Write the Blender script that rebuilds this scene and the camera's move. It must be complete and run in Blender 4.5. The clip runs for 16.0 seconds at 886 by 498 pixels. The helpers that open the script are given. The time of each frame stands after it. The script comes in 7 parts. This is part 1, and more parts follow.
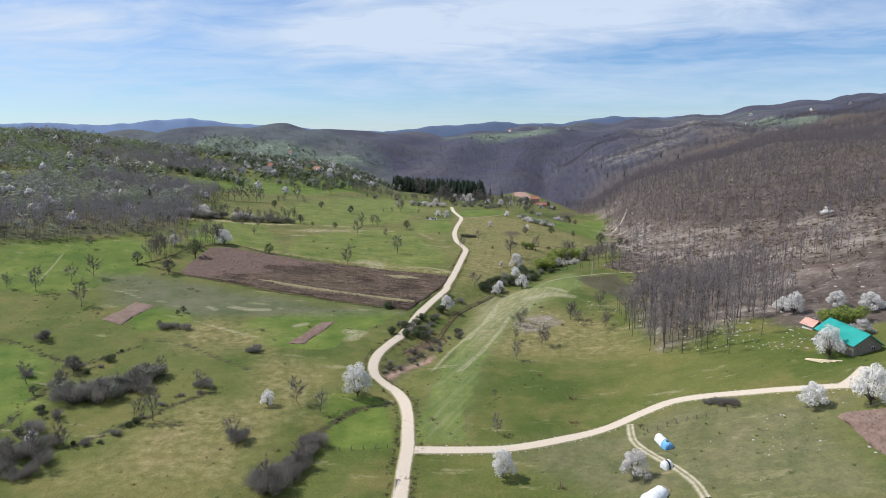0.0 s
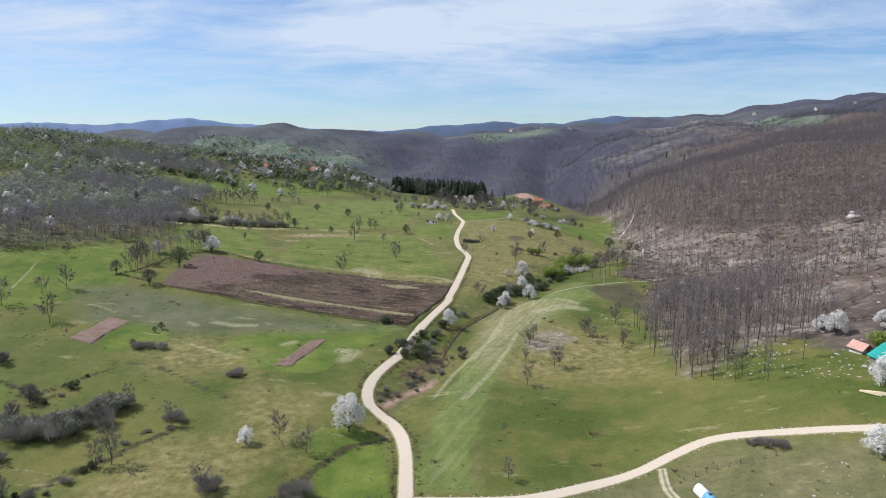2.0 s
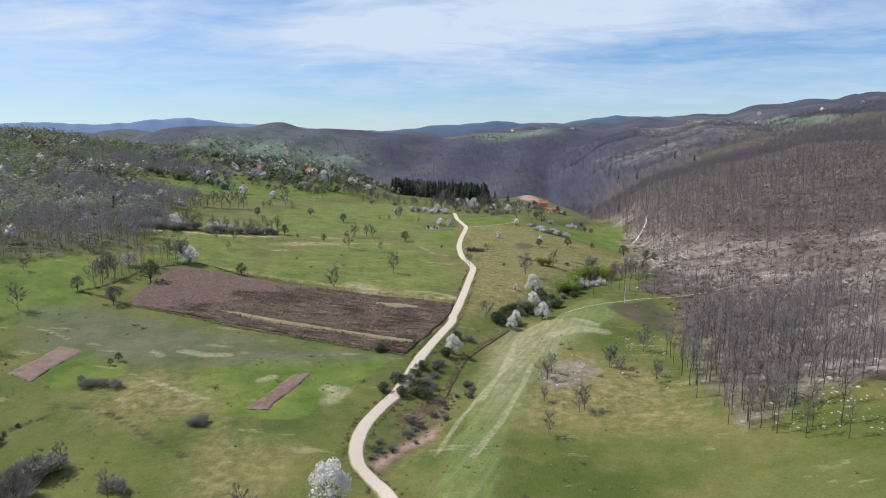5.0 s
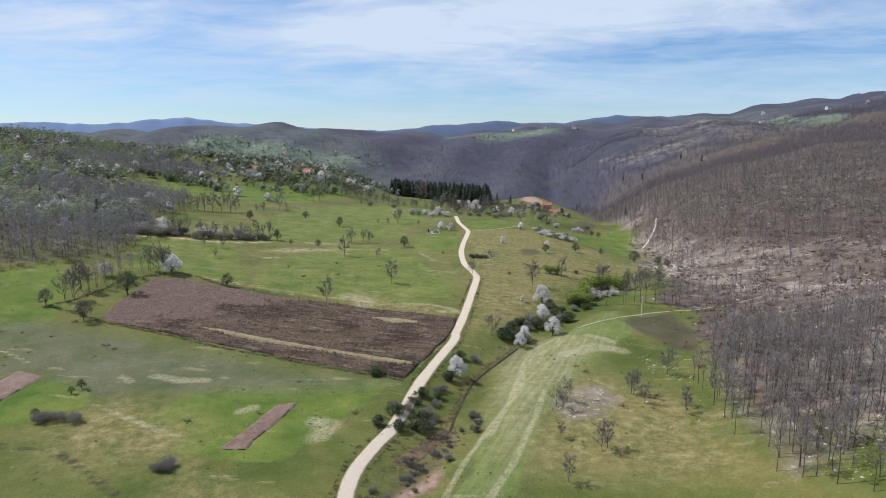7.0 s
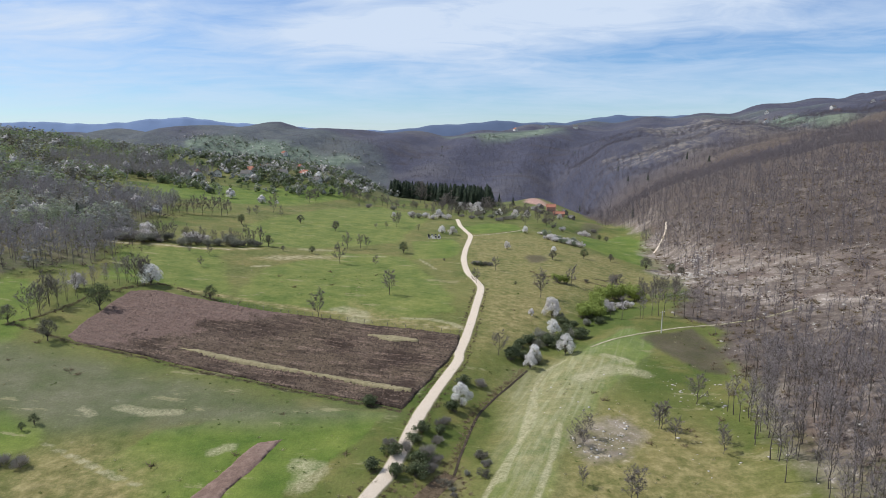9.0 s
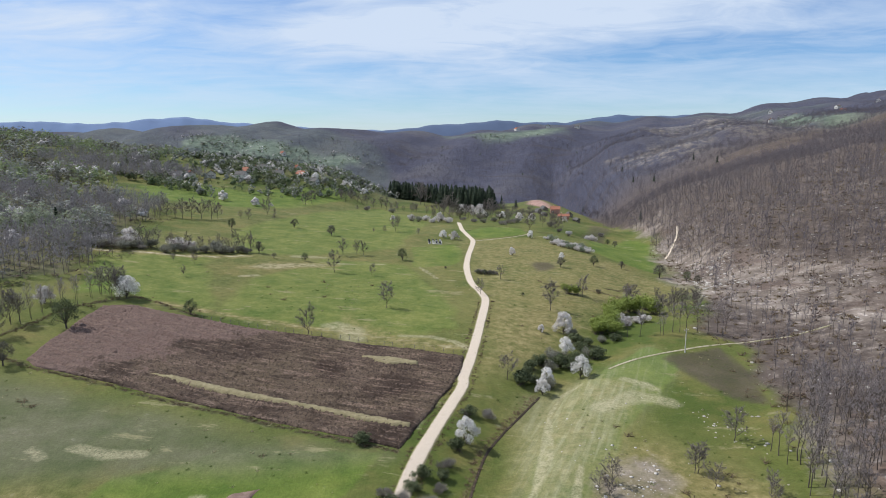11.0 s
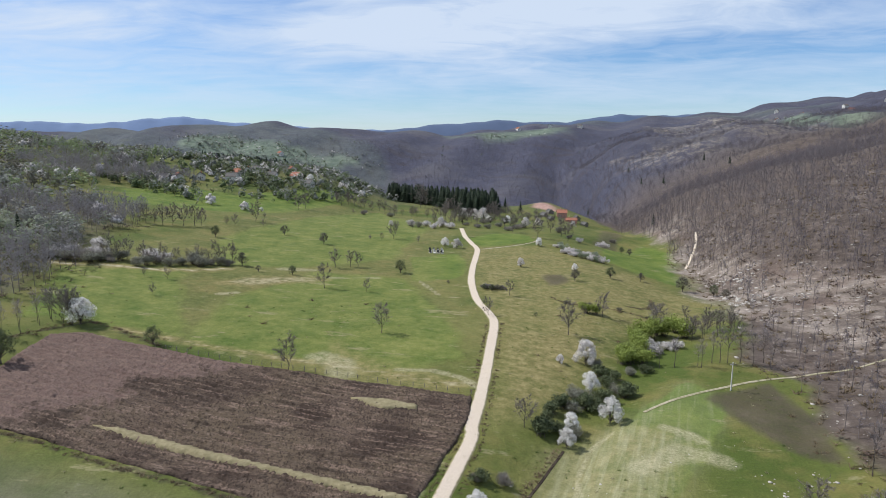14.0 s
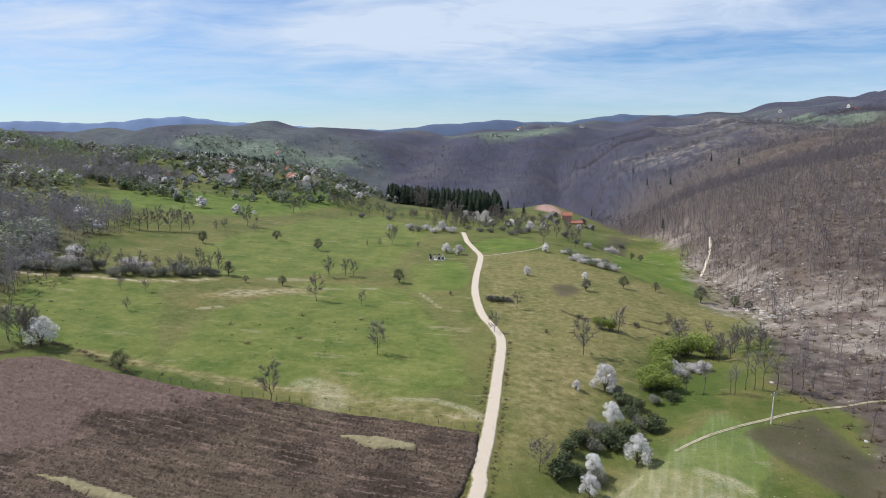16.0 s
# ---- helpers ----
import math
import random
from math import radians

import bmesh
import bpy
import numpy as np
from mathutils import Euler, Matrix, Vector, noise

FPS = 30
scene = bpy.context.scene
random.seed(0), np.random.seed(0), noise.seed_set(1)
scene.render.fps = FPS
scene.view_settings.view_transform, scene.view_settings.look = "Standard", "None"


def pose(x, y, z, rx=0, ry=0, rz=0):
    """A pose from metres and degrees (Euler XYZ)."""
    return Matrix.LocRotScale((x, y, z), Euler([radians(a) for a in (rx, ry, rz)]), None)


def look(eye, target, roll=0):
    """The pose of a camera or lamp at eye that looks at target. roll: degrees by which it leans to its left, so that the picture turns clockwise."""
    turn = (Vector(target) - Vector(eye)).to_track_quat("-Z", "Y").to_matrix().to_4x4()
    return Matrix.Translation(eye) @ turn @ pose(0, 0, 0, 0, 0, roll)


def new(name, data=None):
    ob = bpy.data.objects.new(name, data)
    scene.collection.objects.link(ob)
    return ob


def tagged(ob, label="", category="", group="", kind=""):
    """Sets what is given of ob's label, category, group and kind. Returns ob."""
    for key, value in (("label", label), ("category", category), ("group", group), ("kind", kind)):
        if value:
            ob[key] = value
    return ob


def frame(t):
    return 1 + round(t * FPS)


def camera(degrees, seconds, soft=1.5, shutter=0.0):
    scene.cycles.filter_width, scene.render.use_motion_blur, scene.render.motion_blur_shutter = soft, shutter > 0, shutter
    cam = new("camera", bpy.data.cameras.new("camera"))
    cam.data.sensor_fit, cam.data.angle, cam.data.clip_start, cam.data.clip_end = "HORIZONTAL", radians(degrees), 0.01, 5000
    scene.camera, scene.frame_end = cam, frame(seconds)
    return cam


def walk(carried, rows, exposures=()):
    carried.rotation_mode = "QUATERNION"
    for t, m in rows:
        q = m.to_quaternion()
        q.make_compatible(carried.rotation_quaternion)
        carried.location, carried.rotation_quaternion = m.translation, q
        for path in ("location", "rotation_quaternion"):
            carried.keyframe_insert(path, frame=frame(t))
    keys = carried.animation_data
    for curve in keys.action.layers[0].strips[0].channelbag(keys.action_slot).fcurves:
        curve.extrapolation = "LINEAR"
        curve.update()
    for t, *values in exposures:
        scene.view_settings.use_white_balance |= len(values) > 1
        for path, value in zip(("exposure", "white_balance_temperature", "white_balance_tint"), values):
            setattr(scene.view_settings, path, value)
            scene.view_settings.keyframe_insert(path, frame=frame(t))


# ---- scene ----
# ---- camera and its way ----
cam = camera(70.0, 16.0, soft=0.95)


def heading(y, yaw, pitch):
    return pose(0, y, 60, 90 - pitch, 0, -yaw)


walk(cam, [(t, heading(8.75 * t, 1.878 - 0.0053 * t, 10.278 + 0.0069 * t)) for t in (0, 2, 4, 6, 8, 10, 12, 14, 16)],
     exposures=[(0, 0.0, 6450, 9), (16, 0.0, 6450, 9)])

# ---- sky and sun ----
SUN_HEIGHT, SUN_FROM = 50.0, (-0.95, 0.31)
world = bpy.data.worlds.new("sky")
scene.world = world
world.use_nodes = True
wt = world.node_tree
wt.nodes.clear()


def wnode(kind, **values):
    n = wt.nodes.new(kind)
    for k, v in values.items():
        n.inputs[k].default_value = v
    return n


w_out, w_bg = wnode("ShaderNodeOutputWorld"), wnode("ShaderNodeBackground", Strength=0.1)
w_sky = wnode("ShaderNodeTexSky")
w_sky.sky_type, w_sky.sun_disc = "NISHITA", False
w_sky.sun_elevation, w_sky.sun_rotation = radians(SUN_HEIGHT), math.atan2(SUN_FROM[0], SUN_FROM[1])
w_sky.altitude, w_sky.air_density, w_sky.dust_density, w_sky.ozone_density = 600, 1.0, 0.05, 3.0
# thin high cloud, drawn out across the sky, on a flat layer overhead
w_co, w_sep = wnode("ShaderNodeTexCoord"), wnode("ShaderNodeSeparateXYZ")
w_up = wnode("ShaderNodeMath")
w_up.operation, w_up.inputs[1].default_value = "MAXIMUM", 0.0
w_lift = wnode("ShaderNodeMath")
w_lift.operation, w_lift.inputs[1].default_value = "ADD", 0.10
w_div = wnode("ShaderNodeVectorMath")
w_div.operation = "DIVIDE"
w_all = wnode("ShaderNodeCombineXYZ")
wt.links.new(w_co.outputs["Generated"], w_sep.inputs[0])
wt.links.new(w_sep.outputs["Z"], w_up.inputs[0])
wt.links.new(w_up.outputs[0], w_lift.inputs[0])
for k in ("X", "Y", "Z"):
    wt.links.new(w_lift.outputs[0], w_all.inputs[k])
wt.links.new(w_co.outputs["Generated"], w_div.inputs[0])
wt.links.new(w_all.outputs[0], w_div.inputs[1])
w_map = wnode("ShaderNodeMapping", Location=(1.2, 0.35, 0), Rotation=(0, 0, 0.2), Scale=(0.30, 0.42, 0.0))
wt.links.new(w_div.outputs[0], w_map.inputs[0])
w_big = wnode("ShaderNodeTexNoise", Scale=1.6, Detail=7.0, Roughness=0.52, Distortion=0.7)
w_fine = wnode("ShaderNodeTexNoise", Scale=5.5, Detail=8.0, Roughness=0.6, Distortion=1.3)
w_mix = wnode("ShaderNodeMix", Factor=0.3)
w_ramp = wnode("ShaderNodeValToRGB")
w_ramp.color_ramp.elements[0].position, w_ramp.color_ramp.elements[1].position = 0.34, 0.59
w_ramp.color_ramp.elements[0].color, w_ramp.color_ramp.elements[1].color = (0.03, 0.03, 0.03, 1), (0.95, 0.95, 0.95, 1)
for n in (w_big, w_fine):
    wt.links.new(w_map.outputs[0], n.inputs["Vector"])
wt.links.new(w_big.outputs[0], w_mix.inputs[2])
wt.links.new(w_fine.outputs[0], w_mix.inputs[3])
wt.links.new(w_mix.outputs[0], w_ramp.inputs[0])
w_veil = wnode("ShaderNodeMix")
w_veil.data_type = "RGBA"
w_veil.inputs[7].default_value = (6.6, 7.6, 9.2, 1)
w_low = wnode("ShaderNodeMapRange", **{"From Min": 0.035, "From Max": 0.13, "To Min": 0.38, "To Max": 1.0})
w_thin = wnode("ShaderNodeMath")
w_thin.operation = "MULTIPLY"
wt.links.new(w_sep.outputs["Z"], w_low.inputs["Value"])
wt.links.new(w_ramp.outputs[0], w_thin.inputs[0])
wt.links.new(w_low.outputs[0], w_thin.inputs[1])
wt.links.new(w_thin.outputs[0], w_veil.inputs[0])
w_tone = wnode("ShaderNodeMix")
w_tone.data_type, w_tone.blend_type = "RGBA", "MULTIPLY"
w_tone.inputs[0].default_value, w_tone.inputs[7].default_value = 1.0, (0.74, 0.93, 1.2, 1)
wt.links.new(w_sky.outputs[0], w_tone.inputs[6])
wt.links.new(w_tone.outputs[2], w_veil.inputs[6])
wt.links.new(w_veil.outputs[2], w_bg.inputs["Color"])
wt.links.new(w_bg.outputs[0], w_out.inputs[0])

sun = new("sun", bpy.data.lights.new("sun", "SUN"))
sun.data.energy, sun.data.angle, sun.data.color = 5.0, radians(0.55), (1.0, 0.97, 0.925)
sun.matrix_basis = look((SUN_FROM[0] * 300, SUN_FROM[1] * 300, 300 * math.tan(radians(SUN_HEIGHT))), (0, 0, 0))

# ---- the lie of the land ----
def line_of(points, width=30.0):
    """A smooth line through (y, value) pairs."""
    ys = np.arange(-600.0, 5200.0, 5.0)
    raw = np.interp(ys, [p[0] for p in points], [p[1] for p in points])
    k = np.exp(-0.5 * (np.arange(-60, 61) * 5.0 / width) ** 2)
    k /= k.sum()
    soft = np.convolve(np.pad(raw, 60, mode="edge"), k, mode="valid")
    return lambda y: np.interp(y, ys, soft)


def step(a, b, v):
    s = np.clip((np.asarray(v, float) - a) / (b - a), 0, 1)
    return s * s * (3 - 2 * s)


stream_x = line_of([(-200, -75), (60, -40), (120, -14), (160, -4), (180, 2), (220, 20), (250, 36), (290, 62), (330, 96), (370, 117), (420, 126), (500, 132), (600, 150), (720, 170), (900, 195), (1300, 225), (5000, 300)], 18)
gully = line_of([(60, 0.8), (150, 1.6), (200, 2.6), (250, 3.0), (300, 3.5), (370, 8), (450, 10), (550, 12), (700, 16), (900, 26), (1200, 40)], 20)
gully_west = line_of([(150, 8), (190, 9), (250, 12), (300, 22), (350, 36), (450, 34), (700, 45)], 20)
slope_start = line_of([(-100, 46), (260, 46), (300, 34), (340, 16), (385, 2), (500, 2), (3000, 5)], 15)
west_rise = line_of([(-600, 44), (-500, 43), (-360, 39), (-280, 28), (-180, 19), (-140, 14.5), (-100, 10), (-70, 6.5), (-30, 3.2), (0, 1.6), (40, 0.3), (60, 0)], 12)


def bell(x, y, cx, cy, rx, ry):
    return np.exp(-(((x - cx) / rx) ** 2) - ((y - cy) / ry) ** 2)


def ripple(x, y):
    return 0.35 * np.sin(x / 17 + y / 41) * np.cos(y / 23 - x / 60) + 0.2 * np.sin(x / 7.3 - y / 9.1) * np.sin(y / 11.7 + 1.3)


def crest(x, y, at, front, back, shape):
    """A far range: its crest runs across at y = at, with the heights of shape (x, z)."""
    h = np.interp(x, [p[0] for p in shape], [p[1] for p in shape])
    return -90 + (h + 90) * np.where(y < at, step(at - front, at, y), 1 - step(at, at + back, y))


MID_CREST = [(-2299, -80), (-1599, -30), (-1399, 76), (-1197, 76), (-1110, 73), (-1023, 67), (-965, 60), (-892, 61), (-818, 66), (-744, 66), (-670, 73), (-595, 79), (-521, 79), (-447, 77), (-372, 86), (-312, 80), (-238, 72), (-163, 67), (-72, 61), (49, 57), (156, 61), (263, 69), (386, 73), (540, 70), (774, 55), (1074, -80)]
RIGHT_CREST = [(-476, -80), (24, 42), (162, 62), (260, 73), (378, 83), (497, 91), (615, 98), (794, 110), (973, 122), (1092, 133), (1151, 149), (1230, 163), (1370, 174), (1489, 186), (1627, 190), (1894, 200), (2306, 192), (4200, 120)]


def soft_max(a, b, k=9.0):
    """The higher of two surfaces, with the fold between them filled."""
    return np.maximum(a, b) + k * 0.69 * np.exp(-np.abs(a - b) / k)


def ground_z(x, y):
    x, y = np.asarray(x, float), np.asarray(y, float)
    v = x - stream_x(y)
    near = 0.45 + 0.55 * step(150, 280, y)
    west = west_rise(np.maximum(x, -590)) * near
    west = west + 2.3 * step(220, 300, y) * (1 - step(460, 560, y)) + 4 * step(150, 260, -x)
    west = west - 6 * step(520, 640, y) * step(-90, -20, x) - 0.02 * np.maximum(y - 640, 0) * step(-90, -20, x)
    west = west + 11 * bell(x, y, -135, 745, 95, 110) * step(20, 90, -x)
    west = west - 62 * step(690 + 70 * step(20, 110, -x) - 110 * step(220, 330, -x), 1120 + 40 * step(20, 110, -x) - 100 * step(220, 330, -x), y)
    west = west + 15 * bell(x, y, -390, 740, 175, 130)
    rise = np.maximum(v - slope_start(y), 0)
    soft = rise * rise / (rise + 14)
    east = 0.29 * np.minimum(soft, 140) + 0.125 * np.maximum(soft - 140, 0)
    east = east + 9 * step(2, 30, v) * step(330, 400, y) * (1 - step(560, 680, y))
    spur = 9 * np.sin(y / 40 + v / 95 + 0.9) + 4.5 * np.sin(y / 17.5 - v / 70) + 3 * np.sin(v / 23 + y / 60)
    east = east + spur * step(45, 150, v) * step(430, 640, y) * (1 - 0.5 * step(1100, 1500, y))
    cut = gully(y) * np.where(v < 0, np.exp(-(v / gully_west(y)) ** 2), np.exp(-(v / (0.55 * gully_west(y) + 4)) ** 2))
    side = step(-10, 60, v)
    z = west * (1 - side) + (east + np.minimum(west, 0) * 0.25 * (1 - step(0, 160, v))) * side - cut
    z = z + ripple(x, y) * (0.6 + 3.5 * step(60, 220, v) + 2.5 * step(80, 260, -x))
    z = z + 6 * bell(x, y, 135, 690, 35, 70) + 3.5 * bell(x, y, 111, 700, 16, 16) + 1.5 * bell(x, y, 118, 712, 8, 9)
    z = z - 3.5 * bell(x, y, 108, 488, 12, 13) + 5 * bell(x, y, 128, 545, 16, 32)
    along = np.clip(((x - 175) * 165 + (y - 645) * 90) / 35325, 0, 1.6)
    z = z - 11 * step(0, 0.25, along) * np.exp(-(np.hypot(x - 175 - 165 * along, y - 645 - 90 * along) / 42) ** 2)
    z = soft_max(z, crest(x, y, 1800, 750, 500, MID_CREST))
    z = soft_max(z, crest(x, y, 2300, 1500, 700, RIGHT_CREST))
    z = z - 200 * step(2400, 3000, y)
    bump = 1.5 * np.sin(x / 63 + y / 150) * np.sin(y / 87 + 2) + np.sin(x / 31 - y / 77)
    return z + bump * step(500, 1400, np.hypot(x * 1.5, y)) * 5


# ---- plan, in metres ----
MAIN_ROAD = [(-16, -240), (-11, -60), (-8, 40), (-4.0, 96.4), (-3.8, 101.9), (-3.4, 108.6), (-3.1, 113.9), (-3.2, 121.1), (-3.6, 129.9), (-4.6, 136.9), (-6.7, 143.4), (-9.9, 148.1), (-12.2, 152.1), (-13.1, 158.8), (-12.0, 167.1), (-9.3, 175.1), (-6.4, 182.4), (-4.0, 191.6), (-1.2, 204.0), (3.6, 219.8), (9.1, 237.0), (9.6, 242.1), (12.0, 252.5), (14.2, 263.7), (17.2, 280.6), (21.3, 306.5), (20.5, 319.7), (18.7, 330.0), (18.2, 344.9), (18.7, 363.6), (21.1, 387.0), (24.3, 410.5), (26.8, 432.6), (25.1, 451.8), (23.4, 472.1), (23.7, 511.6)]
SIDE_ROAD = [(-3.0, 112.3), (3.3, 112.4), (10.9, 112.7), (16.4, 113.1), (23.3, 114.9), (30.6, 117.4), (38.2, 119.8), (45.1, 123.1), (52.0, 125.6), (56.7, 125.5), (63.0, 123.4), (69.6, 120.3), (75.5, 116.8), (81.7, 112.7)]
YARD_ROAD = [(80.9, 113.0), (85.3, 115.5), (89.6, 118.6)]
FORK_TRACK = [(26.6, 431.2), (35.1, 435.6), (47.1, 443.1), (59.1, 455.4), (66.5, 474.3)]
WOOD_TRACK = [(48.3, 251.6), (51.8, 253.5), (57.6, 256.3), (64.8, 259.3), (70.8, 261.7), (78.8, 265.1), (86.6, 267.5), (98.2, 269.7), (105.9, 268.3)]
FIELD_PATH = [(13.5, 180), (16.1, 188.0), (18.5, 193.6), (21.3, 203.1), (25.0, 217.5), (28.4, 228.8), (32.7, 237.8), (36.2, 241.6), (40.4, 245)]
SCAR_TRACK = [(130.9, 428.1), (141.6, 446.3), (149.6, 460.4), (155.5, 475.4)]
BALE_TRACK = [(42.1, 119.4), (40.4, 111.8), (41.3, 105.9), (43.1, 98.8), (43.8, 92.5), (43.3, 87.4)]
BIG_FIELD = [(-92.3, 239.0), (-92.4, 275.0), (-84.7, 278.5), (-64.2, 272.1), (-34.0, 265.6), (-8.7, 259.7), (10.7, 254.7), (8.6, 242.8), (-0.7, 217.6), (-4.9, 206.8), (-14.6, 211.0), (-31.7, 217.5), (-49.9, 224.0), (-69.6, 231.3), (-88.5, 235.8)]
PALE_STRIP = [(-63.7, 235.1), (-56.7, 236.5), (-37.0, 229.8), (-18.6, 223.1), (-1.8, 217.1), (-3.2, 213.2), (-21.0, 219.6), (-38.8, 225.0), (-56.7, 231.9)]
PALE_SPOT = [(-15.9, 251.9), (-8.3, 252.0), (-1.3, 249.5), (-1.2, 247.1), (-9.8, 248.0)]
SMALL_PLOT = [(-31.8, 191.8), (-27.2, 193.5), (-33.7, 172.3), (-38.2, 172.6)]
FAR_PLOT = [(-95.9, 185.4), (-93.5, 202.8), (-86.9, 201.2), (-88.7, 182.2)]
EAST_PLOT = [(73.1, 102.3), (80.1, 100.3), (87.3, 95.9), (72.4, 76.1), (69.3, 82.0), (70.9, 91.2)]
LUSH_A = [(-92.7, 193.4), (-89.5, 199.0), (-84.3, 201.9), (-73.8, 194.6), (-71.4, 189.0), (-74.0, 184.3), (-77.4, 179.8), (-83.6, 177.2)]
LUSH_B = [(-57.3, 183.3), (-53.0, 195.4), (-34.5, 206.1), (-7.7, 205.7), (-11.8, 193.3), (-20.2, 180.5), (-25.5, 167.2), (-32.8, 167.0), (-43.7, 171.1)]
LUSH_C = [(-2.0, 115.0), (0.7, 132.3), (6.2, 162.1), (18.8, 199.9), (33.3, 238.2), (49.7, 254.7), (63.8, 265.0), (67.4, 250.3), (42.7, 217.5), (24.4, 185.2), (14.9, 157.0), (8.9, 132.3), (8.9, 115.4)]
LUSH_D = [(-60.0, 276.8), (-62.7, 318.9), (-40.0, 367.9), (-7.6, 363.1), (8.9, 306.9), (9.7, 276.1), (-8.9, 266.1), (-35.3, 273.9)]
LUSH_E = [(97.5, 412.4), (135.7, 506.0), (139.1, 474.6), (114.7, 388.5), (106.8, 391.7)]
LUSH_F = [(-126.0, 342.7), (-89.7, 357.2), (-63.6, 282.8), (-81.4, 284.8), (-106.3, 289.6)]
LUSH_G = [(-24.4, 136.7), (-9.2, 140.9), (-6.5, 114.0), (-17.5, 114.4)]
LUSH_H = [(-117.5, 151.6), (-108.5, 168.1), (-89.5, 150.0), (-81.4, 123.1), (-89.5, 112.8)]
LUSH_I = [(-95.7, 417.7), (-74.2, 512.2), (-33.1, 612.1), (4.6, 505.8), (-14.5, 399.8), (-50.9, 369.7), (-78.7, 363.9)]
DRY_A = [(-73.6, 180.1), (-63.1, 192.3), (-44.6, 181.7), (-46.5, 166.7), (-67.7, 164.4)]
DRY_B = [(-59.2, 174.5), (-43.0, 166.5), (-38.2, 136.2), (-51.0, 129.8), (-56.1, 114.3), (-61.0, 98.5), (-33.5, 99.5), (-30.7, 120.0), (-23.4, 131.0), (-27.3, 154.8)]
DRY_C = [(18.4, 169.7), (25.2, 183.6), (32.8, 207.7), (47.1, 210.8), (60.0, 194.1), (60.7, 177.0), (57.1, 161.2), (23.5, 165.9)]
DRY_D = [(16.2, 112.0), (40.0, 118.1), (53.3, 123.0), (79.3, 109.1), (70.1, 98.1), (68.1, 89.6), (64.5, 75.6), (32.1, 93.1)]
DRY_E = [(21.2, 298.6), (40.4, 312.4), (58.8, 304.4), (39.7, 272.7), (25.3, 249.9), (14.9, 246.0)]
DRY_F = [(-23.5, 285.9), (-9.1, 271.6), (9.1, 264.4), (7.0, 256.3), (-26.9, 266.2)]
DRY_G = [(23.3, 234.8), (41.9, 248.2), (52.4, 238.4), (31.4, 201.5), (22.6, 181.4), (14.5, 169.8), (14.0, 182.4)]
STONY = [(29.0, 195.8), (32.9, 200.5), (43.5, 206), (43.5, 196), (38.5, 188), (31, 185), (28.5, 189)]
DARK_A = [(63.9, 255.9), (84.4, 266.3), (83.9, 250.9), (78.7, 230.9), (76.6, 226.1), (70.4, 230.4), (64.8, 246.1)]
PASTURE_STONES = [(60.5, 230.4), (72.5, 234.5), (69.7, 214.3), (64.2, 206.7), (58.9, 214.5)]
BROWN_GULLY = [(-11.0, 152.2), (-8.8, 158.8), (3.5, 179.7), (7.1, 184.8), (3.2, 163.6), (-4.2, 154.1), (-8.1, 144.4)]
GREY_FIELD = [(-117.2, 229.6), (-102.1, 232.6), (-63.0, 221.5), (-30.2, 210.1), (-7.6, 204.2), (-23.5, 200.7), (-50.1, 196.9), (-70.1, 195.1), (-90.8, 201.0), (-99.8, 200.4)]
TAN_BAND = [(509.7, 1629.2), (719.6, 1771.7), (935.6, 1932.7), (740.0, 1288.6), (542.9, 869.2), (362.1, 618.4), (354.0, 685.0), (415.3, 922.4), (450.2, 1172.6)]
TAN_LOW = [(307.7, 1131.7), (362.9, 1136.4), (429.4, 1144.2), (397.2, 929.1), (343.4, 831.1), (334.9, 899.2), (292.8, 916.7), (283.2, 997.8)]
SCREE_A = [(159.4, 581.3), (158.9, 501.5), (149.9, 457.9), (144.7, 424.1), (146.5, 382.3), (161.6, 351.1), (123.8, 298.4), (112.7, 309.2), (105.5, 315.3), (103.7, 324.4), (112.3, 353.3), (106.6, 372.7), (117.0, 409.0), (137.9, 468.5)]
LUSH_K = [(-201.4, 552.3), (-183.8, 588.2), (-135.1, 586.9), (-56.9, 710.4), (-64.7, 609.8), (-89.5, 525.9), (-124.3, 502.0), (-152.4, 506.3), (-166.5, 486.1)]
LUSH_O = [(-165, 250), (-150, 262), (-125, 280), (-112, 262), (-104, 236), (-112, 216), (-128, 205), (-150, 212)]
LUSH_L = [(25.3, 463.0), (33.9, 482), (50.7, 490), (62, 478), (59.0, 457), (43.6, 445), (29.6, 438)]
LUSH_M = [(-6, 405), (7.5, 414), (16.8, 420), (19.5, 397), (17.0, 376), (11.0, 362.7), (-4, 362)]
LUSH_N = [(87, 416), (95, 410), (102, 397), (109.6, 383.6), (123.7, 420.8), (136.7, 463), (137, 492), (113.4, 474), (98.2, 460)]
PASTURE_EAST = [(20, 440), (20, 330), (16, 290), (35, 285), (55, 300), (72, 318), (95, 322), (108, 355), (98, 390), (84, 410), (68, 440), (50, 440)]
MEADOW_WEST = [(-135, 345), (-92, 290), (-60, 278), (8, 262), (18, 300), (14, 340), (2, 420), (16, 470), (14, 540), (-20, 600), (-70, 590), (-105, 520), (-110, 440)]
SCARP = [(96, 478), (104, 500), (119, 528), (124, 518), (118, 494), (105, 474)]
DRY_CAP = [(118, 545), (130, 575), (146, 610), (152, 580), (138, 540), (128, 528)]
GREEN_DIP = [(66, 386), (71, 403), (77, 409), (84, 403), (80, 390), (70, 383)]
DRY_H = [(-72.1, 337.7), (-64.2, 351.4), (-40.7, 358.5), (-31.6, 354.6), (-46.3, 344.1), (-59.8, 335.0)]
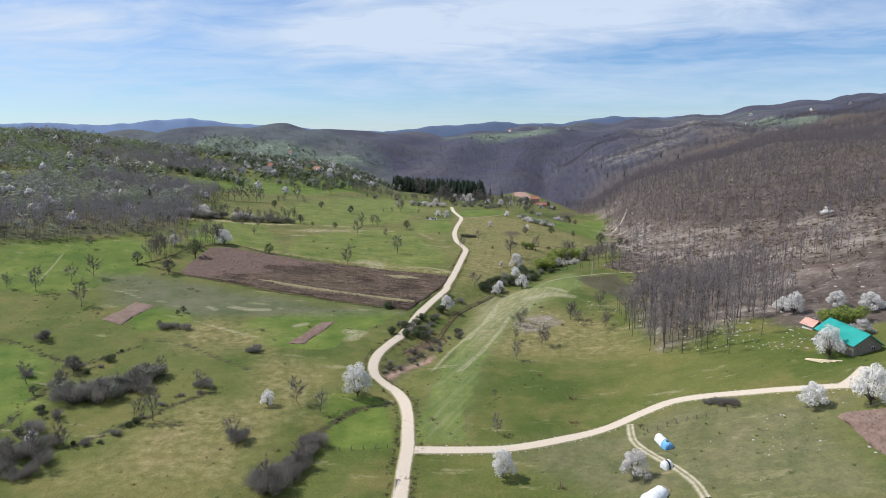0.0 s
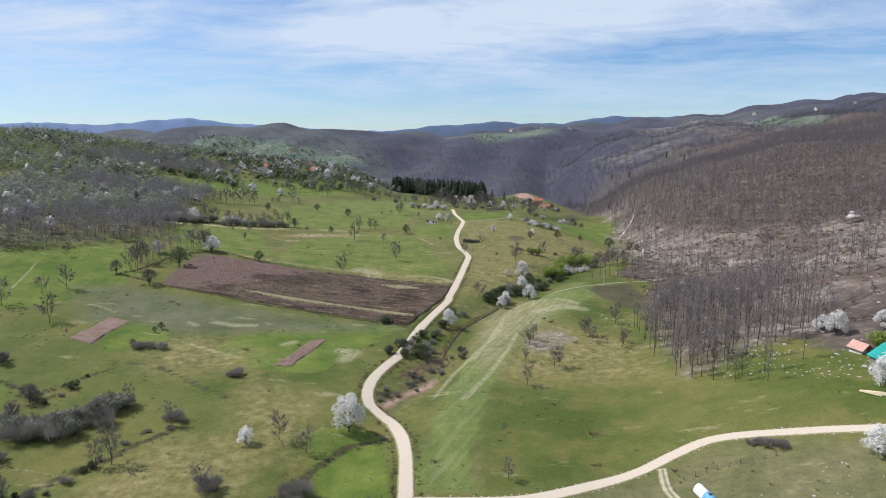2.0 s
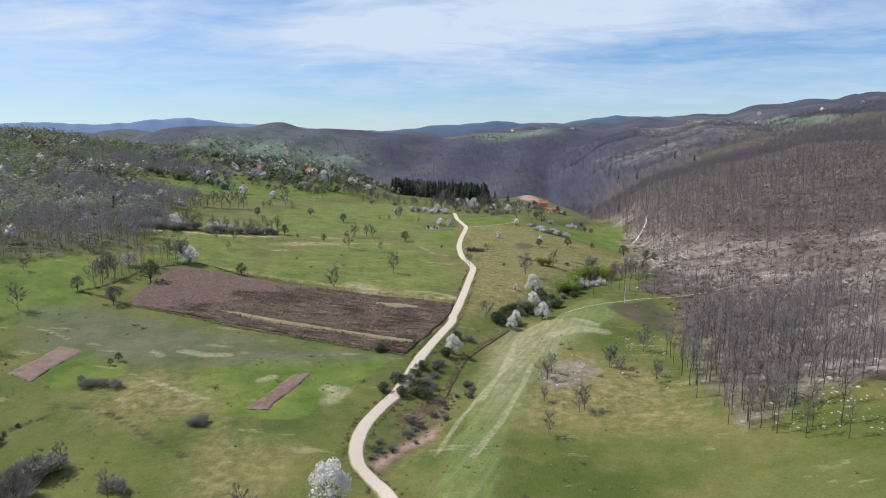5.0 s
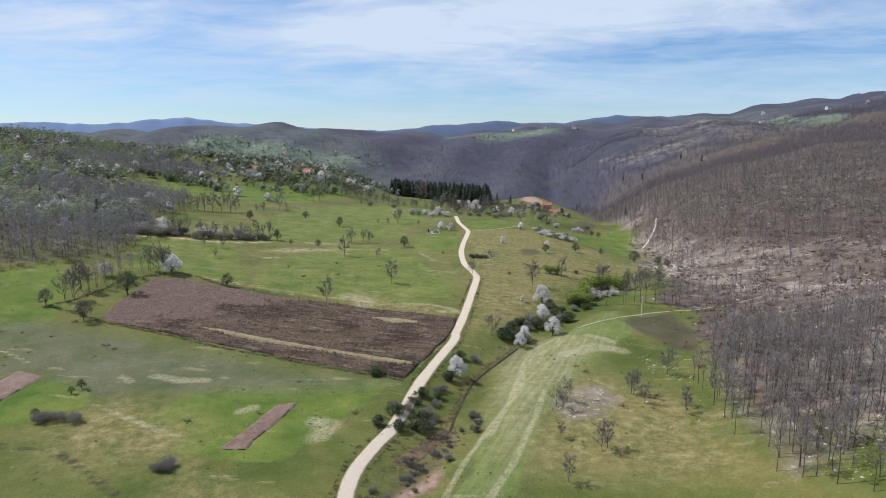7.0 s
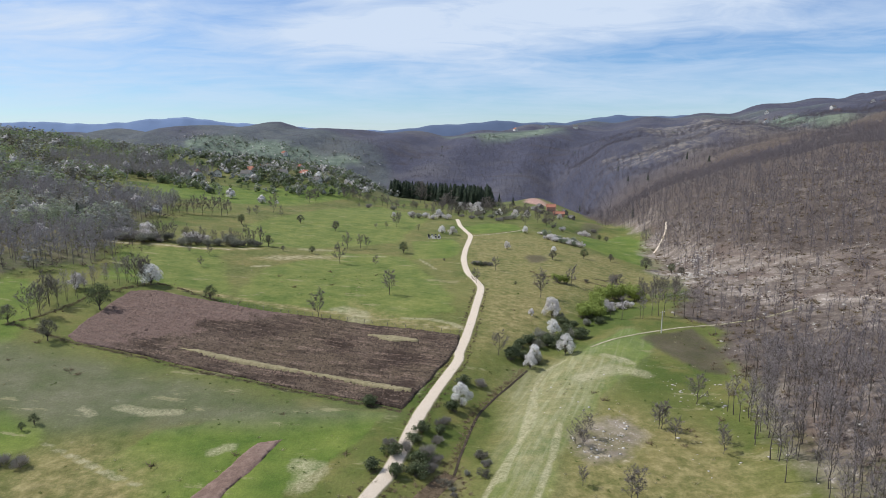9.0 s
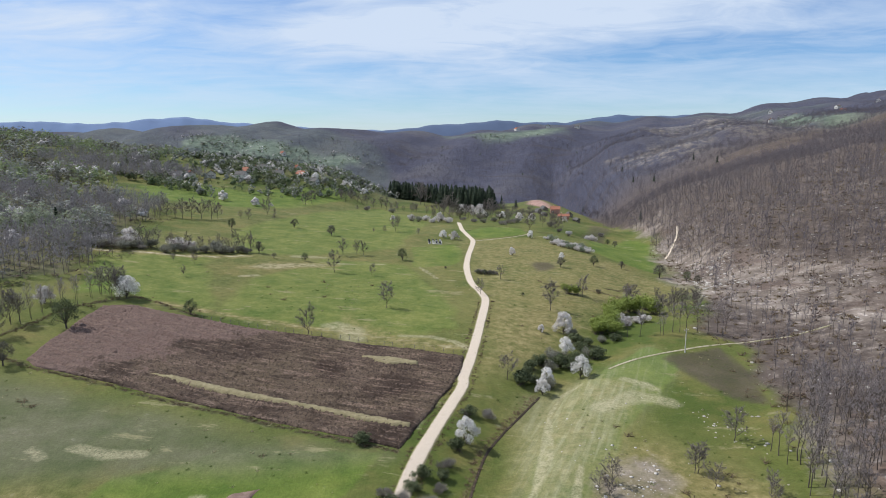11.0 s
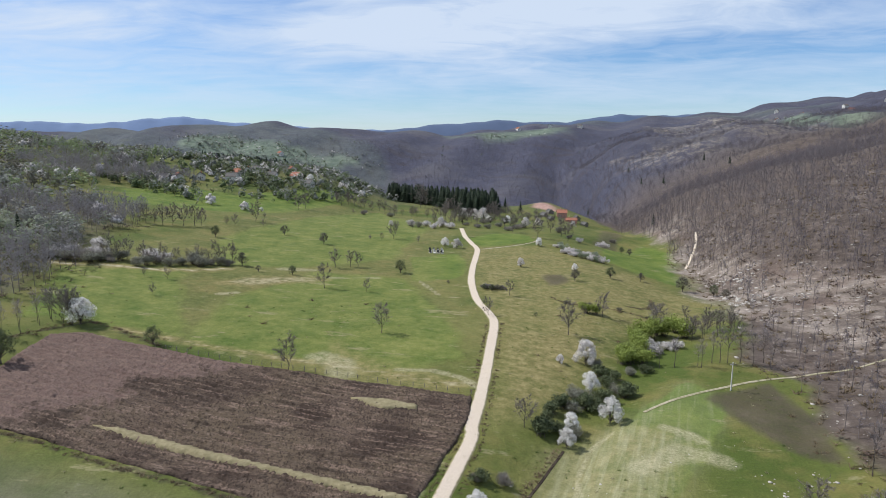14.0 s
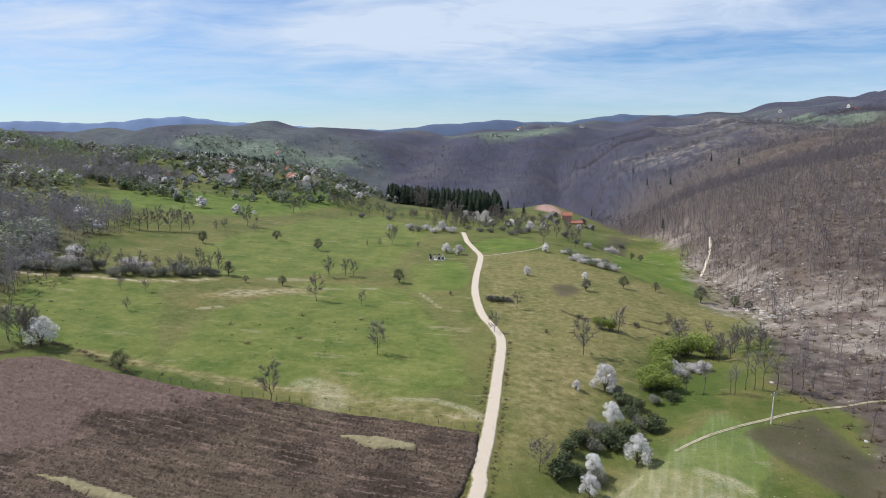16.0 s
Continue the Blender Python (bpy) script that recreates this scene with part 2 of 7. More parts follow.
GREEN_BAND = [(844.0, 1699.2), (811.9, 1468.6), (696.5, 1108.0), (599.7, 888.7), (582.6, 864.3), (550.3, 877.2), (619.3, 1101.9)]
FAR_PASTURE = [(-532.5, 1499.9), (-531.4, 1609.7), (-467.3, 1616.4), (-373.9, 1614.5), (-265.7, 1530.4), (-184.7, 1491.4), (-113.2, 1451.4), (-176.2, 1421.3), (-276.3, 1450.2), (-369.2, 1439.3), (-455.3, 1486.8)]
FAR_PASTURE_TOP = [(77.5, 1749.6), (146.8, 1698.3), (292.7, 1795.1), (380.7, 1711.8), (268.2, 1648.3), (153.5, 1618.4)]
WEST_CLEARING = [(-303.8, 445.5), (-278.7, 460.1), (-240.2, 400.7), (-235.7, 371.7), (-245.9, 358.9)]
DARK_B = [(91.1, 458.4), (125.1, 560.9), (146.4, 604.0), (143.5, 563.2), (125.6, 514.9), (115.7, 511.1)]
DARK_C = [(47.0, 369.2), (51.6, 377.9), (58.7, 379.6), (59.9, 371.3), (53.6, 358.4), (47.4, 358.0)]
LUSH_J = [(93.0, 441.8), (132.6, 500.4), (139.5, 472.6), (124.7, 429.3), (96.8, 401.2), (91.0, 413.9)]
WORN_LINES = (
    (FIELD_PATH, 0.7),
    ([(2.1, 154.7), (7.3, 169.8), (13.4, 183.4), (19.4, 195.8), (24.1, 206.8), (27.1, 222.9)], 0.7),
    ([(9.0, 153.5), (16.3, 168.2), (24.0, 187.8), (28.6, 202.1)], 0.8),
    ([(-6.6, 268.8), (2.2, 268.8), (8.7, 265.2), (11.9, 260.4)], 1.3),
    ([(-1.8, 361.5), (5.3, 339.7), (15.0, 334.9)], 1.2),
    ([(-147.0, 268.2), (-139.1, 240.7), (-133.0, 219.0)], 0.7),
    ([(-108.4, 214.5), (-101.1, 212.2), (-94.0, 207.4)], 0.8),
    ([(-66.3, 323.8), (-61.7, 326.6)], 1.6),
    ([(-55.6, 366.6), (-43.0, 369.0)], 2.6),
    ([(-38.0, 358.0), (-17.4, 362.5)], 1.8),
    ([(-22.5, 184.5), (-19.5, 183.0), (-20.5, 177.0)], 2.6),
    ([(-38.8, 188.0), (-36.5, 190.0)], 1.6),
    ([(-70.5, 203.6), (-67.5, 201.0)], 1.4),
    ([(-63.4, 204.8), (-57.0, 203.0), (-51.0, 203.5)], 1.6),
    ([(-71.4, 190.4), (-61.1, 184.5), (-53.6, 179.8), (-47.1, 176.6)], 0.9),
    ([(40.1, 228.0), (49.3, 233.0), (55.5, 229.5)], 3.2),
    ([(49.5, 243.3), (53, 240), (55.3, 236.5)], 1.6),
    ([(-2.3, 216.0), (4.6, 237.5), (9.0, 250.0)], 1.4),
    ([(-26.0, 275.0), (-20.5, 272.0), (-20.0, 266.0)], 4.0))
EARTH_BANK = [(-9.5, 150.5), (-6.8, 156.0), (-3.2, 160.5), (0.8, 163.5), (2.6, 168.0)]
HEDGE_PATH = [(-133.5, 344.7), (-123.5, 345.7), (-111.4, 346.7), (-99.3, 347.9), (-85.9, 351.3), (-73.5, 359.7)]
FENCE_PATH = [(-79.3, 283.7), (-63.4, 279.7), (-44.2, 275.0), (-23.4, 270.4), (-6.1, 266.1), (5.7, 261.4), (11.5, 262.3)]
DITCH = [(4.8, 182.7), (5.7, 186.0), (7.0, 191.9), (9.3, 200.7), (12.0, 209.6), (16.6, 219.0), (22.2, 228.7), (27.5, 237.8)]
MUD = [(-5.0, 170.0), (-1.1, 175.2), (2.6, 181.5), (4.9, 184.8)]
FIELD_EDGE = [(-109.3, 243.8), (-98.9, 240.1), (-88.1, 235.1), (-69.1, 229.9), (-49.5, 222.6), (-31.4, 216.2), (-14.4, 209.4), (-4.9, 205.9)]
ROW_BASE = [(-110.4, 244.4), (-105.9, 250.3), (-102.6, 259.4), (-99.9, 271.7), (-94.4, 279.7), (-87.9, 287.0), (-64.9, 274.5)]
BANK_A = [(-117.7, 168.5), (-108.3, 165.2), (-98.6, 158.6), (-90.1, 153.6), (-80.2, 144.8)]
BANK_B = [(-81.0, 109.2), (-82.4, 117.6), (-83.2, 124.2), (-84.6, 132.4), (-84.3, 137.1)]
BANK_C = [(-68.2, 109.7), (-65.4, 111.9), (-62.9, 115.3), (-60.9, 120.2), (-57.6, 122.8), (-55.2, 128.3), (-52.1, 132.7), (-48.0, 139.1)]
BANK_D = [(-26.8, 103.2), (-22.9, 114.5), (-19.8, 123.1), (-17.0, 128.9), (-13.8, 133.3), (-7.7, 135.9)]
BANK_E = [(-85.8, 150.5), (-82.4, 154.7), (-79.7, 160.9), (-76.5, 166.9)]
BANK_G = [(-80.1, 171.9), (-65.2, 169.2), (-50.8, 157.2), (-43.6, 151.5)]
BARE_A = [(-11.9, 294.4, 8.6), (-32.2, 265.3, 8.0), (42.4, 299.8, 9.0), (-35.1, 341.9, 8.4), (-20.2, 340.0, 4.6), (-84.2, 316.2, 3.6), (-95.7, 337.4, 3.3), (-87.8, 337.2, 4.0), (-36.1, 376.4, 7.1), (-30.1, 380.0, 6.7), (-27.2, 380.8, 6.3), (-16.1, 455.1, 8.1), (-21.6, 448.7, 4.0), (-27.5, 446.3, 2.8), (30.6, 340.0, 5.4), (58.6, 321.0, 7.8), (74.6, 319.7, 7.1), (77.3, 319.9, 7.5), (46.2, 323.0, 3.2), (20.4, 315.3, 5.5), (20.6, 243.8, 6.5), (-2.6, 445.4, 3.9), (-49.4, 570.0, 3.9), (89.1, 328.2, 5.2), (51.9, 318.6, 3.5), (-27.7, 132.2, 5.7), (-22.0, 128.3, 4.8), (-50.5, 138.0, 4.7), (-55.3, 122.8, 7.3), (-57.4, 121.8, 5.2)]
BARE_B = [(-37.2, 115.3, 4.6), (14.9, 119.3, 3.8), (16.6, 137.8, 1.9), (25.3, 162.0, 5.2), (34.2, 172.8, 5.1), (48.9, 199.0, 5.8), (57.9, 191.2, 4.5), (-127.5, 207.2, 8.0), (-122.6, 219.6, 6.0), (-118.0, 226.1, 7.5), (-107.5, 196.2, 7.7), (-90.2, 139.4, 5.2), (-137.6, 208.4, 5.0), (-81.1, 137.4, 4.9), (-74.3, 122.4, 2.7), (-67.2, 111.9, 3.5), (-80.6, 118.2, 2.9), (-135.2, 258.1, 4.7), (30.5, 190.8, 4.5), (61.5, 211.2, 6.7), (48.4, 199.1, 5.4), (49.6, 193.8, 4.5), (27.3, 178.1, 3.6), (35.5, 173.8, 5.8), (56.6, 187.8, 4.3), (29.6, 193.2, 4.2), (32.6, 195.9, 5.1), (-136.2, 435.1, 9.0), (-131.7, 434.9, 7.9), (-128.2, 435.6, 9.6)]
BARE_C = [(-124.5, 438.1, 10.2), (-119.9, 439.5, 9.7), (-114.7, 441.1, 10.9), (-112.9, 445.6, 8.3), (-102.3, 452.7, 4.5), (-98.9, 455.0, 5.7), (-93.5, 475.4, 10.3), (-85.5, 461.4, 4.1), (-92.3, 491.2, 3.2), (-83.6, 549.1, 9.6), (-80.7, 558.7, 10.5), (7.2, 527.3, 7.1), (33.0, 552.0, 9.4), (48.8, 587.4, 12.3), (53.2, 493.7, 9.8), (63.8, 469.4, 12.8), (80.6, 486.1, 10.2), (80.2, 467.1, 10.3), (77.4, 501.1, 8.7), (58.0, 631.6, 11.6), (63.8, 608.7, 10.3), (-15.1, 478.8, 6.2), (-6.2, 492.9, 5.2), (-2.0, 678.9, 20.5), (1.4, 670.9, 16.3), (19.2, 559.9, 16.1), (15.0, 548.5, 12.7), (22.0, 555.7, 11.4)]
BARE = BARE_A + BARE_B + BARE_C
SLENDER_A = [(65.9, 205.8, 6.5), (66.2, 203.6, 8.3), (68.0, 200.7, 8.4), (66.8, 190.9, 7.9), (65.4, 192.3, 5.1), (64.2, 183.2, 5.3), (67.1, 186.0, 5.7), (69.7, 303.3, 9.9), (62.0, 279.1, 5.8), (65.2, 277.3, 7.8), (71.2, 274.7, 7.0), (70.8, 276.0, 5.6), (75.3, 277.7, 8.5), (77.3, 277.5, 8.8), (79.2, 277.4, 8.5), (82.6, 277.5, 9.0), (85.2, 276.0, 8.4), (88.9, 277.7, 8.8), (91.7, 277.9, 7.1)]
SLENDER = SLENDER_A
ROUND_A = [(-9.3, 372.7, 6.1), (-70.7, 366.5, 5.9), (-62.4, 358.5, 2.8), (-97.5, 419.5, 6.1), (-70.7, 443.6, 5.5), (-48.1, 425.4, 6.3), (-67.3, 275.2, 5.3), (78.4, 379.7, 5.5), (93.1, 384.3, 4.2), (108.3, 376.6, 7.3), (60.8, 369.0, 5.2), (-49.6, 358.3, 4.1), (108.5, 460.3, 4.2), (9.4, 356.8, 1.7), (24.9, 347.4, 2.8), (22.2, 348.7, 2.4), (117.5, 367.8, 5.3), (119.5, 361.4, 4.3), (112.5, 458.8, 4.2), (35.6, 315.6, 1.7), (-95.4, 235.7, 6.6), (-93.1, 258.0, 8.8), (-110.7, 244.8, 5.5), (-76.5, 193.5, 2.0), (-101.5, 166.3, 3.8), (-84.0, 147.2, 4.9), (-75.7, 196.0, 2.6), (-77.9, 182.5, 2.4), (-85.5, 133.8, 2.6), (-77.7, 123.4, 2.0)]
ROUND = ROUND_A
BLOSSOM_A = [(-89.8, 284.7, 8.0, 9.5), (42.3, 278.7, 7.7, 5.3), (39.9, 264.7, 5.8, 4.8), (40.3, 249.6, 6.6, 4.5), (30.9, 245.8, 4.8, 3.5), (28.5, 239.3, 4.8, 4.1), (35.2, 277.3, 2.8, 2.4), (11.0, 438.4, 5.5, 5.4), (16.8, 435.0, 5.5, 6.4), (42.3, 391.4, 4.5, 3.7), (59.8, 443.7, 5.1, 4.4), (65.2, 387.8, 3.8, 3.2), (-15.3, 138.4, 9.1, 6.0), (-33.9, 130.8, 4.0, 3.9), (14.0, 102.6, 6.0, 5.0), (36.0, 98.6, 5.5, 6.0), (72.1, 108.1, 5.4, 6.5), (79.9, 103.7, 8.4, 7.5), (87.7, 127.9, 7.9, 5.6), (98.3, 158.9, 6.8, 6.0), (107.2, 155.5, 5.4, 5.9), (99.8, 135.1, 4.0, 5.7)]
BLOSSOM_B = [(97.7, 163.1, 4.7, 5.5), (110.0, 146.9, 5.7, 7.0), (-73.4, 112.9, 3.0, 2.8), (-136.4, 532.6, 4.9, 7.0), (-111.2, 519.7, 4.1, 6.8), (-102.0, 523.0, 3.4, 3.4), (-96.7, 670.1, 10.4, 7.5), (45.9, 561.0, 5.4, 6.1), (57.7, 549.7, 6.0, 5.9), (-19.6, 506.0, 4.0, 4.0), (8.3, 212.0, 6.4, 4.8), (-107.3, 273.4, 5.6, 6.2)]
BLOSSOM = BLOSSOM_A + BLOSSOM_B
HEDGE_STREAM = [(23.4, 242.5), (26.2, 248.1), (28.1, 252.1), (31.0, 254.8), (32.9, 253.6), (35.9, 256.1), (38.9, 256.6), (41.8, 260.1), (34.5, 259.6), (37.7, 260.4), (45.7, 264.9), (47.2, 262.2), (44.4, 268.3), (48.3, 272.6), (44.6, 273.0), (53.3, 275.7), (57.1, 277.0), (31.1, 242.9), (27.6, 245.3), (44.7, 277.9)]
HEDGE_GREEN = [(53.1, 282.8), (55.4, 283.2), (57.5, 287), (59.6, 290.9), (62, 295), (63.8, 298.2), (62.9, 301.9), (66, 303.5), (68.5, 306), (72.0, 309.0), (74.2, 308.4), (79.4, 312.8), (79.4, 305.7), (59.0, 283.6), (56.7, 323.4), (54.2, 323.7)]
WILLOW_BARE = [(82, 308), (84.7, 310.1), (86, 306), (87.7, 308.0), (90, 311), (91.9, 308.4), (94, 306), (97.3, 312.4), (88, 302), (84, 303), (93, 302), (80, 301)]
HEDGE_WHITE = [(63.5, 291.5), (66.2, 292.7), (70.3, 295.4), (72.3, 294.9)]
GULLY_BUSH = [(-3.5, 190.7), (-1.8, 194.6), (-0.7, 198.6), (0.5, 189.9), (2.3, 195.0), (1.0, 185.0), (3.0, 198.7), (4.4, 202.9), (-1.7, 183.1), (6.6, 209.0), (9.4, 223.4), (13.8, 223.9), (-7.0, 192.3), (-5.8, 189.0), (2.2, 188.5), (-1.2, 187.2), (-9.8, 182.9), (-5.5, 181.8), (-12.4, 208.5), (8.7, 223.1)]
HEDGE_WEST = [(-76.2, 134.6), (-75.1, 136.2), (-72.6, 134.8), (-72.0, 137.3), (-69.7, 136.5), (-69.3, 139.7), (-67.2, 138.8), (-67.2, 142.1), (-66.1, 143.2), (-65.1, 145.0), (-63.9, 146.9), (-73.5, 131.8), (-70.3, 131.4), (-67.7, 133.6), (-66.1, 138.2), (-78.5, 134.4), (-82.5, 137.2), (-75.1, 130.3)]
HEDGE_NEAR = [(-28.1, 100.4), (-27.1, 102.3), (-25.7, 102.6), (-24.6, 104.5), (-23.5, 106.5), (-22.5, 109.0), (-21.4, 111.7), (-20.6, 115.0), (-26.8, 99.1), (-24.4, 101.1), (-23.0, 103.9), (-22.6, 115.6)]
HEDGE_CORNER = [(-73.6, 105.4), (-72.3, 106.4), (-71.0, 107.5), (-70.2, 109.6), (-73.2, 109.5), (-70.3, 101.7), (-67.2, 102.7), (-66.9, 105.6), (-68.9, 111.8), (-76.7, 109.4), (-72.2, 101.6), (-67.5, 100.9)]
HEDGE_MID = [(-134.0, 348.3), (-128.7, 348.6), (-125.1, 350.2), (-120.1, 349.4), (-117.8, 352.0), (-114.1, 352.0), (-112.4, 356.0), (-103.9, 350.0), (-101.5, 352.8), (-99.4, 356.5), (-93.8, 354.7), (-90.5, 358.1), (-88.1, 362.1), (-84.1, 359.2), (-81.6, 363.2), (-79.0, 364.3), (-76.1, 364.5), (-124.0, 353.1), (-117.0, 353.9)]
HEDGE_MID_WHITE = [(-133.9, 352.7), (-130.4, 356.3), (-122.1, 358.3), (-104.1, 362.8), (-99.2, 362.8), (-127.7, 370.8)]
ROW_FIELD = [(-108.1, 249.9), (-107.1, 252.4), (-108.3, 259.3), (-106.2, 259.9), (-105.1, 262.8), (-104.7, 267.2), (-103.0, 268.9), (-101.9, 272.2), (-99.3, 282.5), (-98.2, 286.3), (-95.1, 285.9), (-92.5, 285.2), (-100.1, 276.1)]
VALLEY_TREES = [(11, 512, 7), (19, 520, 9), (26, 540, 8), (32, 569, 9), (43, 575, 10), (50, 556, 8), (53, 531, 7), (60, 532, 8), (65, 520, 7), (35, 534, 6), (45, 541, 6), (71, 548, 7), (38, 590, 9), (56, 585, 9), (27, 590, 10), (16, 575, 10), (75, 530, 6), (68, 575, 8)]
VALLEY_BUSH = [(-8.1, 511.5), (-3.1, 507.0), (1.9, 515.2), (6.8, 505.3), (12.2, 518.4), (16.9, 509.1), (28.4, 529.7), (34.6, 519.7), (40.9, 514.6), (48.8, 523.3), (51.3, 503.6), (57.5, 511.6), (63.6, 517.7), (83.4, 505.5), (84.7, 483.1), (86.9, 467.2), (105.6, 489.0), (118.3, 508.4), (57.6, 562.2), (41.0, 550.0), (-43.1, 580.5), (-23.5, 580.9)]
YARD_BUSH = [(102.1, 142.4), (99.9, 142.1), (98.4, 143.9)]
ROAD_THICKET = [(58.5, 121.2), (59.6, 120.7), (60.5, 119.4), (61.7, 118.8), (62.6, 117.8)]
BANK_SHRUB = [(-65.9, 111.2), (-64.7, 112.6), (-62.9, 114.2), (-61.4, 116.5), (-59.8, 119.0), (-57.6, 121.5), (-56.4, 125.5), (-54.8, 130.3), (-53.1, 133.9), (-51.0, 136.7), (-82.1, 148.5), (-81.4, 151.1), (-80.8, 154.2), (-79.8, 156.6), (-78.8, 159.5), (-77.6, 162.1), (-76.5, 111.6), (-77.6, 116.1), (-78.9, 120.8), (-80.8, 126.2)]
SHRUB = [(-102.9, 168.7), (-83.9, 149.0), (-86.4, 151.1), (-81.4, 137.3), (-84.1, 139.0), (-75.0, 123.6), (-92.6, 143.3), (-51.6, 141.1), (-50.1, 140.2), (-73.1, 181.9), (-70.0, 182.4), (-46.3, 164.4), (-45.0, 165.4), (-37.2, 116.0), (-35.0, 115.2), (-75.2, 116.7), (-75.5, 131.1), (-76.1, 181.4)]
LANE_THICKET = [(22.3, 351.5), (23.6, 350.2), (25.0, 350.4), (26.4, 349.6), (27.6, 350.2), (28.8, 349.4), (24.4, 352.2)]
TERRACE = [(45.5, 341), (49.8, 334), (57.0, 333.0), (67.1, 330.5), (76, 326)]
RING = [(72.4, 337.6), (75.6, 336.2), (80, 338.5), (83.5, 344.4), (85.5, 352.1)]
ORCHARD = [(70.3, 434.9), (72.2, 431.4), (74.1, 428.3), (76.1, 425.5), (78.4, 424.2), (80.7, 423.1), (82.7, 420.7), (84.6, 418.4), (69.5, 425.6), (73.7, 421.1), (77.8, 417.2), (71.4, 445.5), (72.0, 425.1), (75.6, 418.5), (79.7, 414.6), (81.5, 412.1), (83.8, 411.2), (69.1, 441.8)]

# ---- materials ----
def material(name, rough=0.9):
    m = bpy.data.materials.new(name)
    m.use_nodes = True
    bsdf = m.node_tree.nodes["Principled BSDF"]
    bsdf.inputs["Roughness"].default_value = rough
    bsdf.inputs["Specular IOR Level"].default_value = 0.2
    return m, m.node_tree, bsdf


def place(t):
    return t.nodes.new("ShaderNodeNewGeometry").outputs["Position"]


def noise_of(t, scale, detail=4.0, rough=0.55, at=None, stretch=None):
    """Noise in the world's metres; scale is the size of its blots."""
    n = t.nodes.new("ShaderNodeTexNoise")
    n.inputs["Scale"].default_value, n.inputs["Detail"].default_value, n.inputs["Roughness"].default_value = 1.0, detail, rough
    m = t.nodes.new("ShaderNodeMapping")
    sx, sy = stretch[:2] if stretch else (1, 1)
    m.inputs["Scale"].default_value = (1 / scale / sx, 1 / scale / sy, 1 / scale)
    where = at or place(t)
    if stretch and len(stretch) > 2:
        turn = t.nodes.new("ShaderNodeMapping")
        turn.inputs["Rotation"].default_value = (0, 0, stretch[2])
        t.links.new(where, turn.inputs[0])
        where = turn.outputs[0]
    t.links.new(where, m.inputs[0])
    t.links.new(m.outputs[0], n.inputs["Vector"])
    return n.outputs[0]


def ramp(t, value, lo, hi, dark=0.0, light=1.0):
    r = t.nodes.new("ShaderNodeMapRange")
    for k, v in zip(("From Min", "From Max", "To Min", "To Max"), (lo, hi, dark, light)):
        r.inputs[k].default_value = v
    t.links.new(value, r.inputs["Value"])
    return r.outputs[0]


def maths(t, what, a, b):
    n = t.nodes.new("ShaderNodeMath")
    n.operation = what
    for i, v in enumerate((a, b)):
        if isinstance(v, (int, float)):
            n.inputs[i].default_value = v
        else:
            t.links.new(v, n.inputs[i])
    return n.outputs[0]


def blend(t, fac, a, b, how="MIX"):
    n = t.nodes.new("ShaderNodeMix")
    n.data_type, n.blend_type = "RGBA", how
    for i, v in ((0, fac), (6, a), (7, b)):
        if isinstance(v, (int, float)):
            n.inputs[i].default_value = v
        elif isinstance(v, tuple):
            n.inputs[i].default_value = (*v, 1)
        else:
            t.links.new(v, n.inputs[i])
    return n.outputs[2]


def bump(t, bsdf, height, strength, far):
    n = t.nodes.new("ShaderNodeBump")
    n.inputs["Strength"].default_value, n.inputs["Distance"].default_value = strength, far
    t.links.new(height, n.inputs["Height"])
    t.links.new(n.outputs[0], bsdf.inputs["Normal"])


def mask(t, name):
    n = t.nodes.new("ShaderNodeAttribute")
    n.attribute_name = name
    return n.outputs["Fac"]


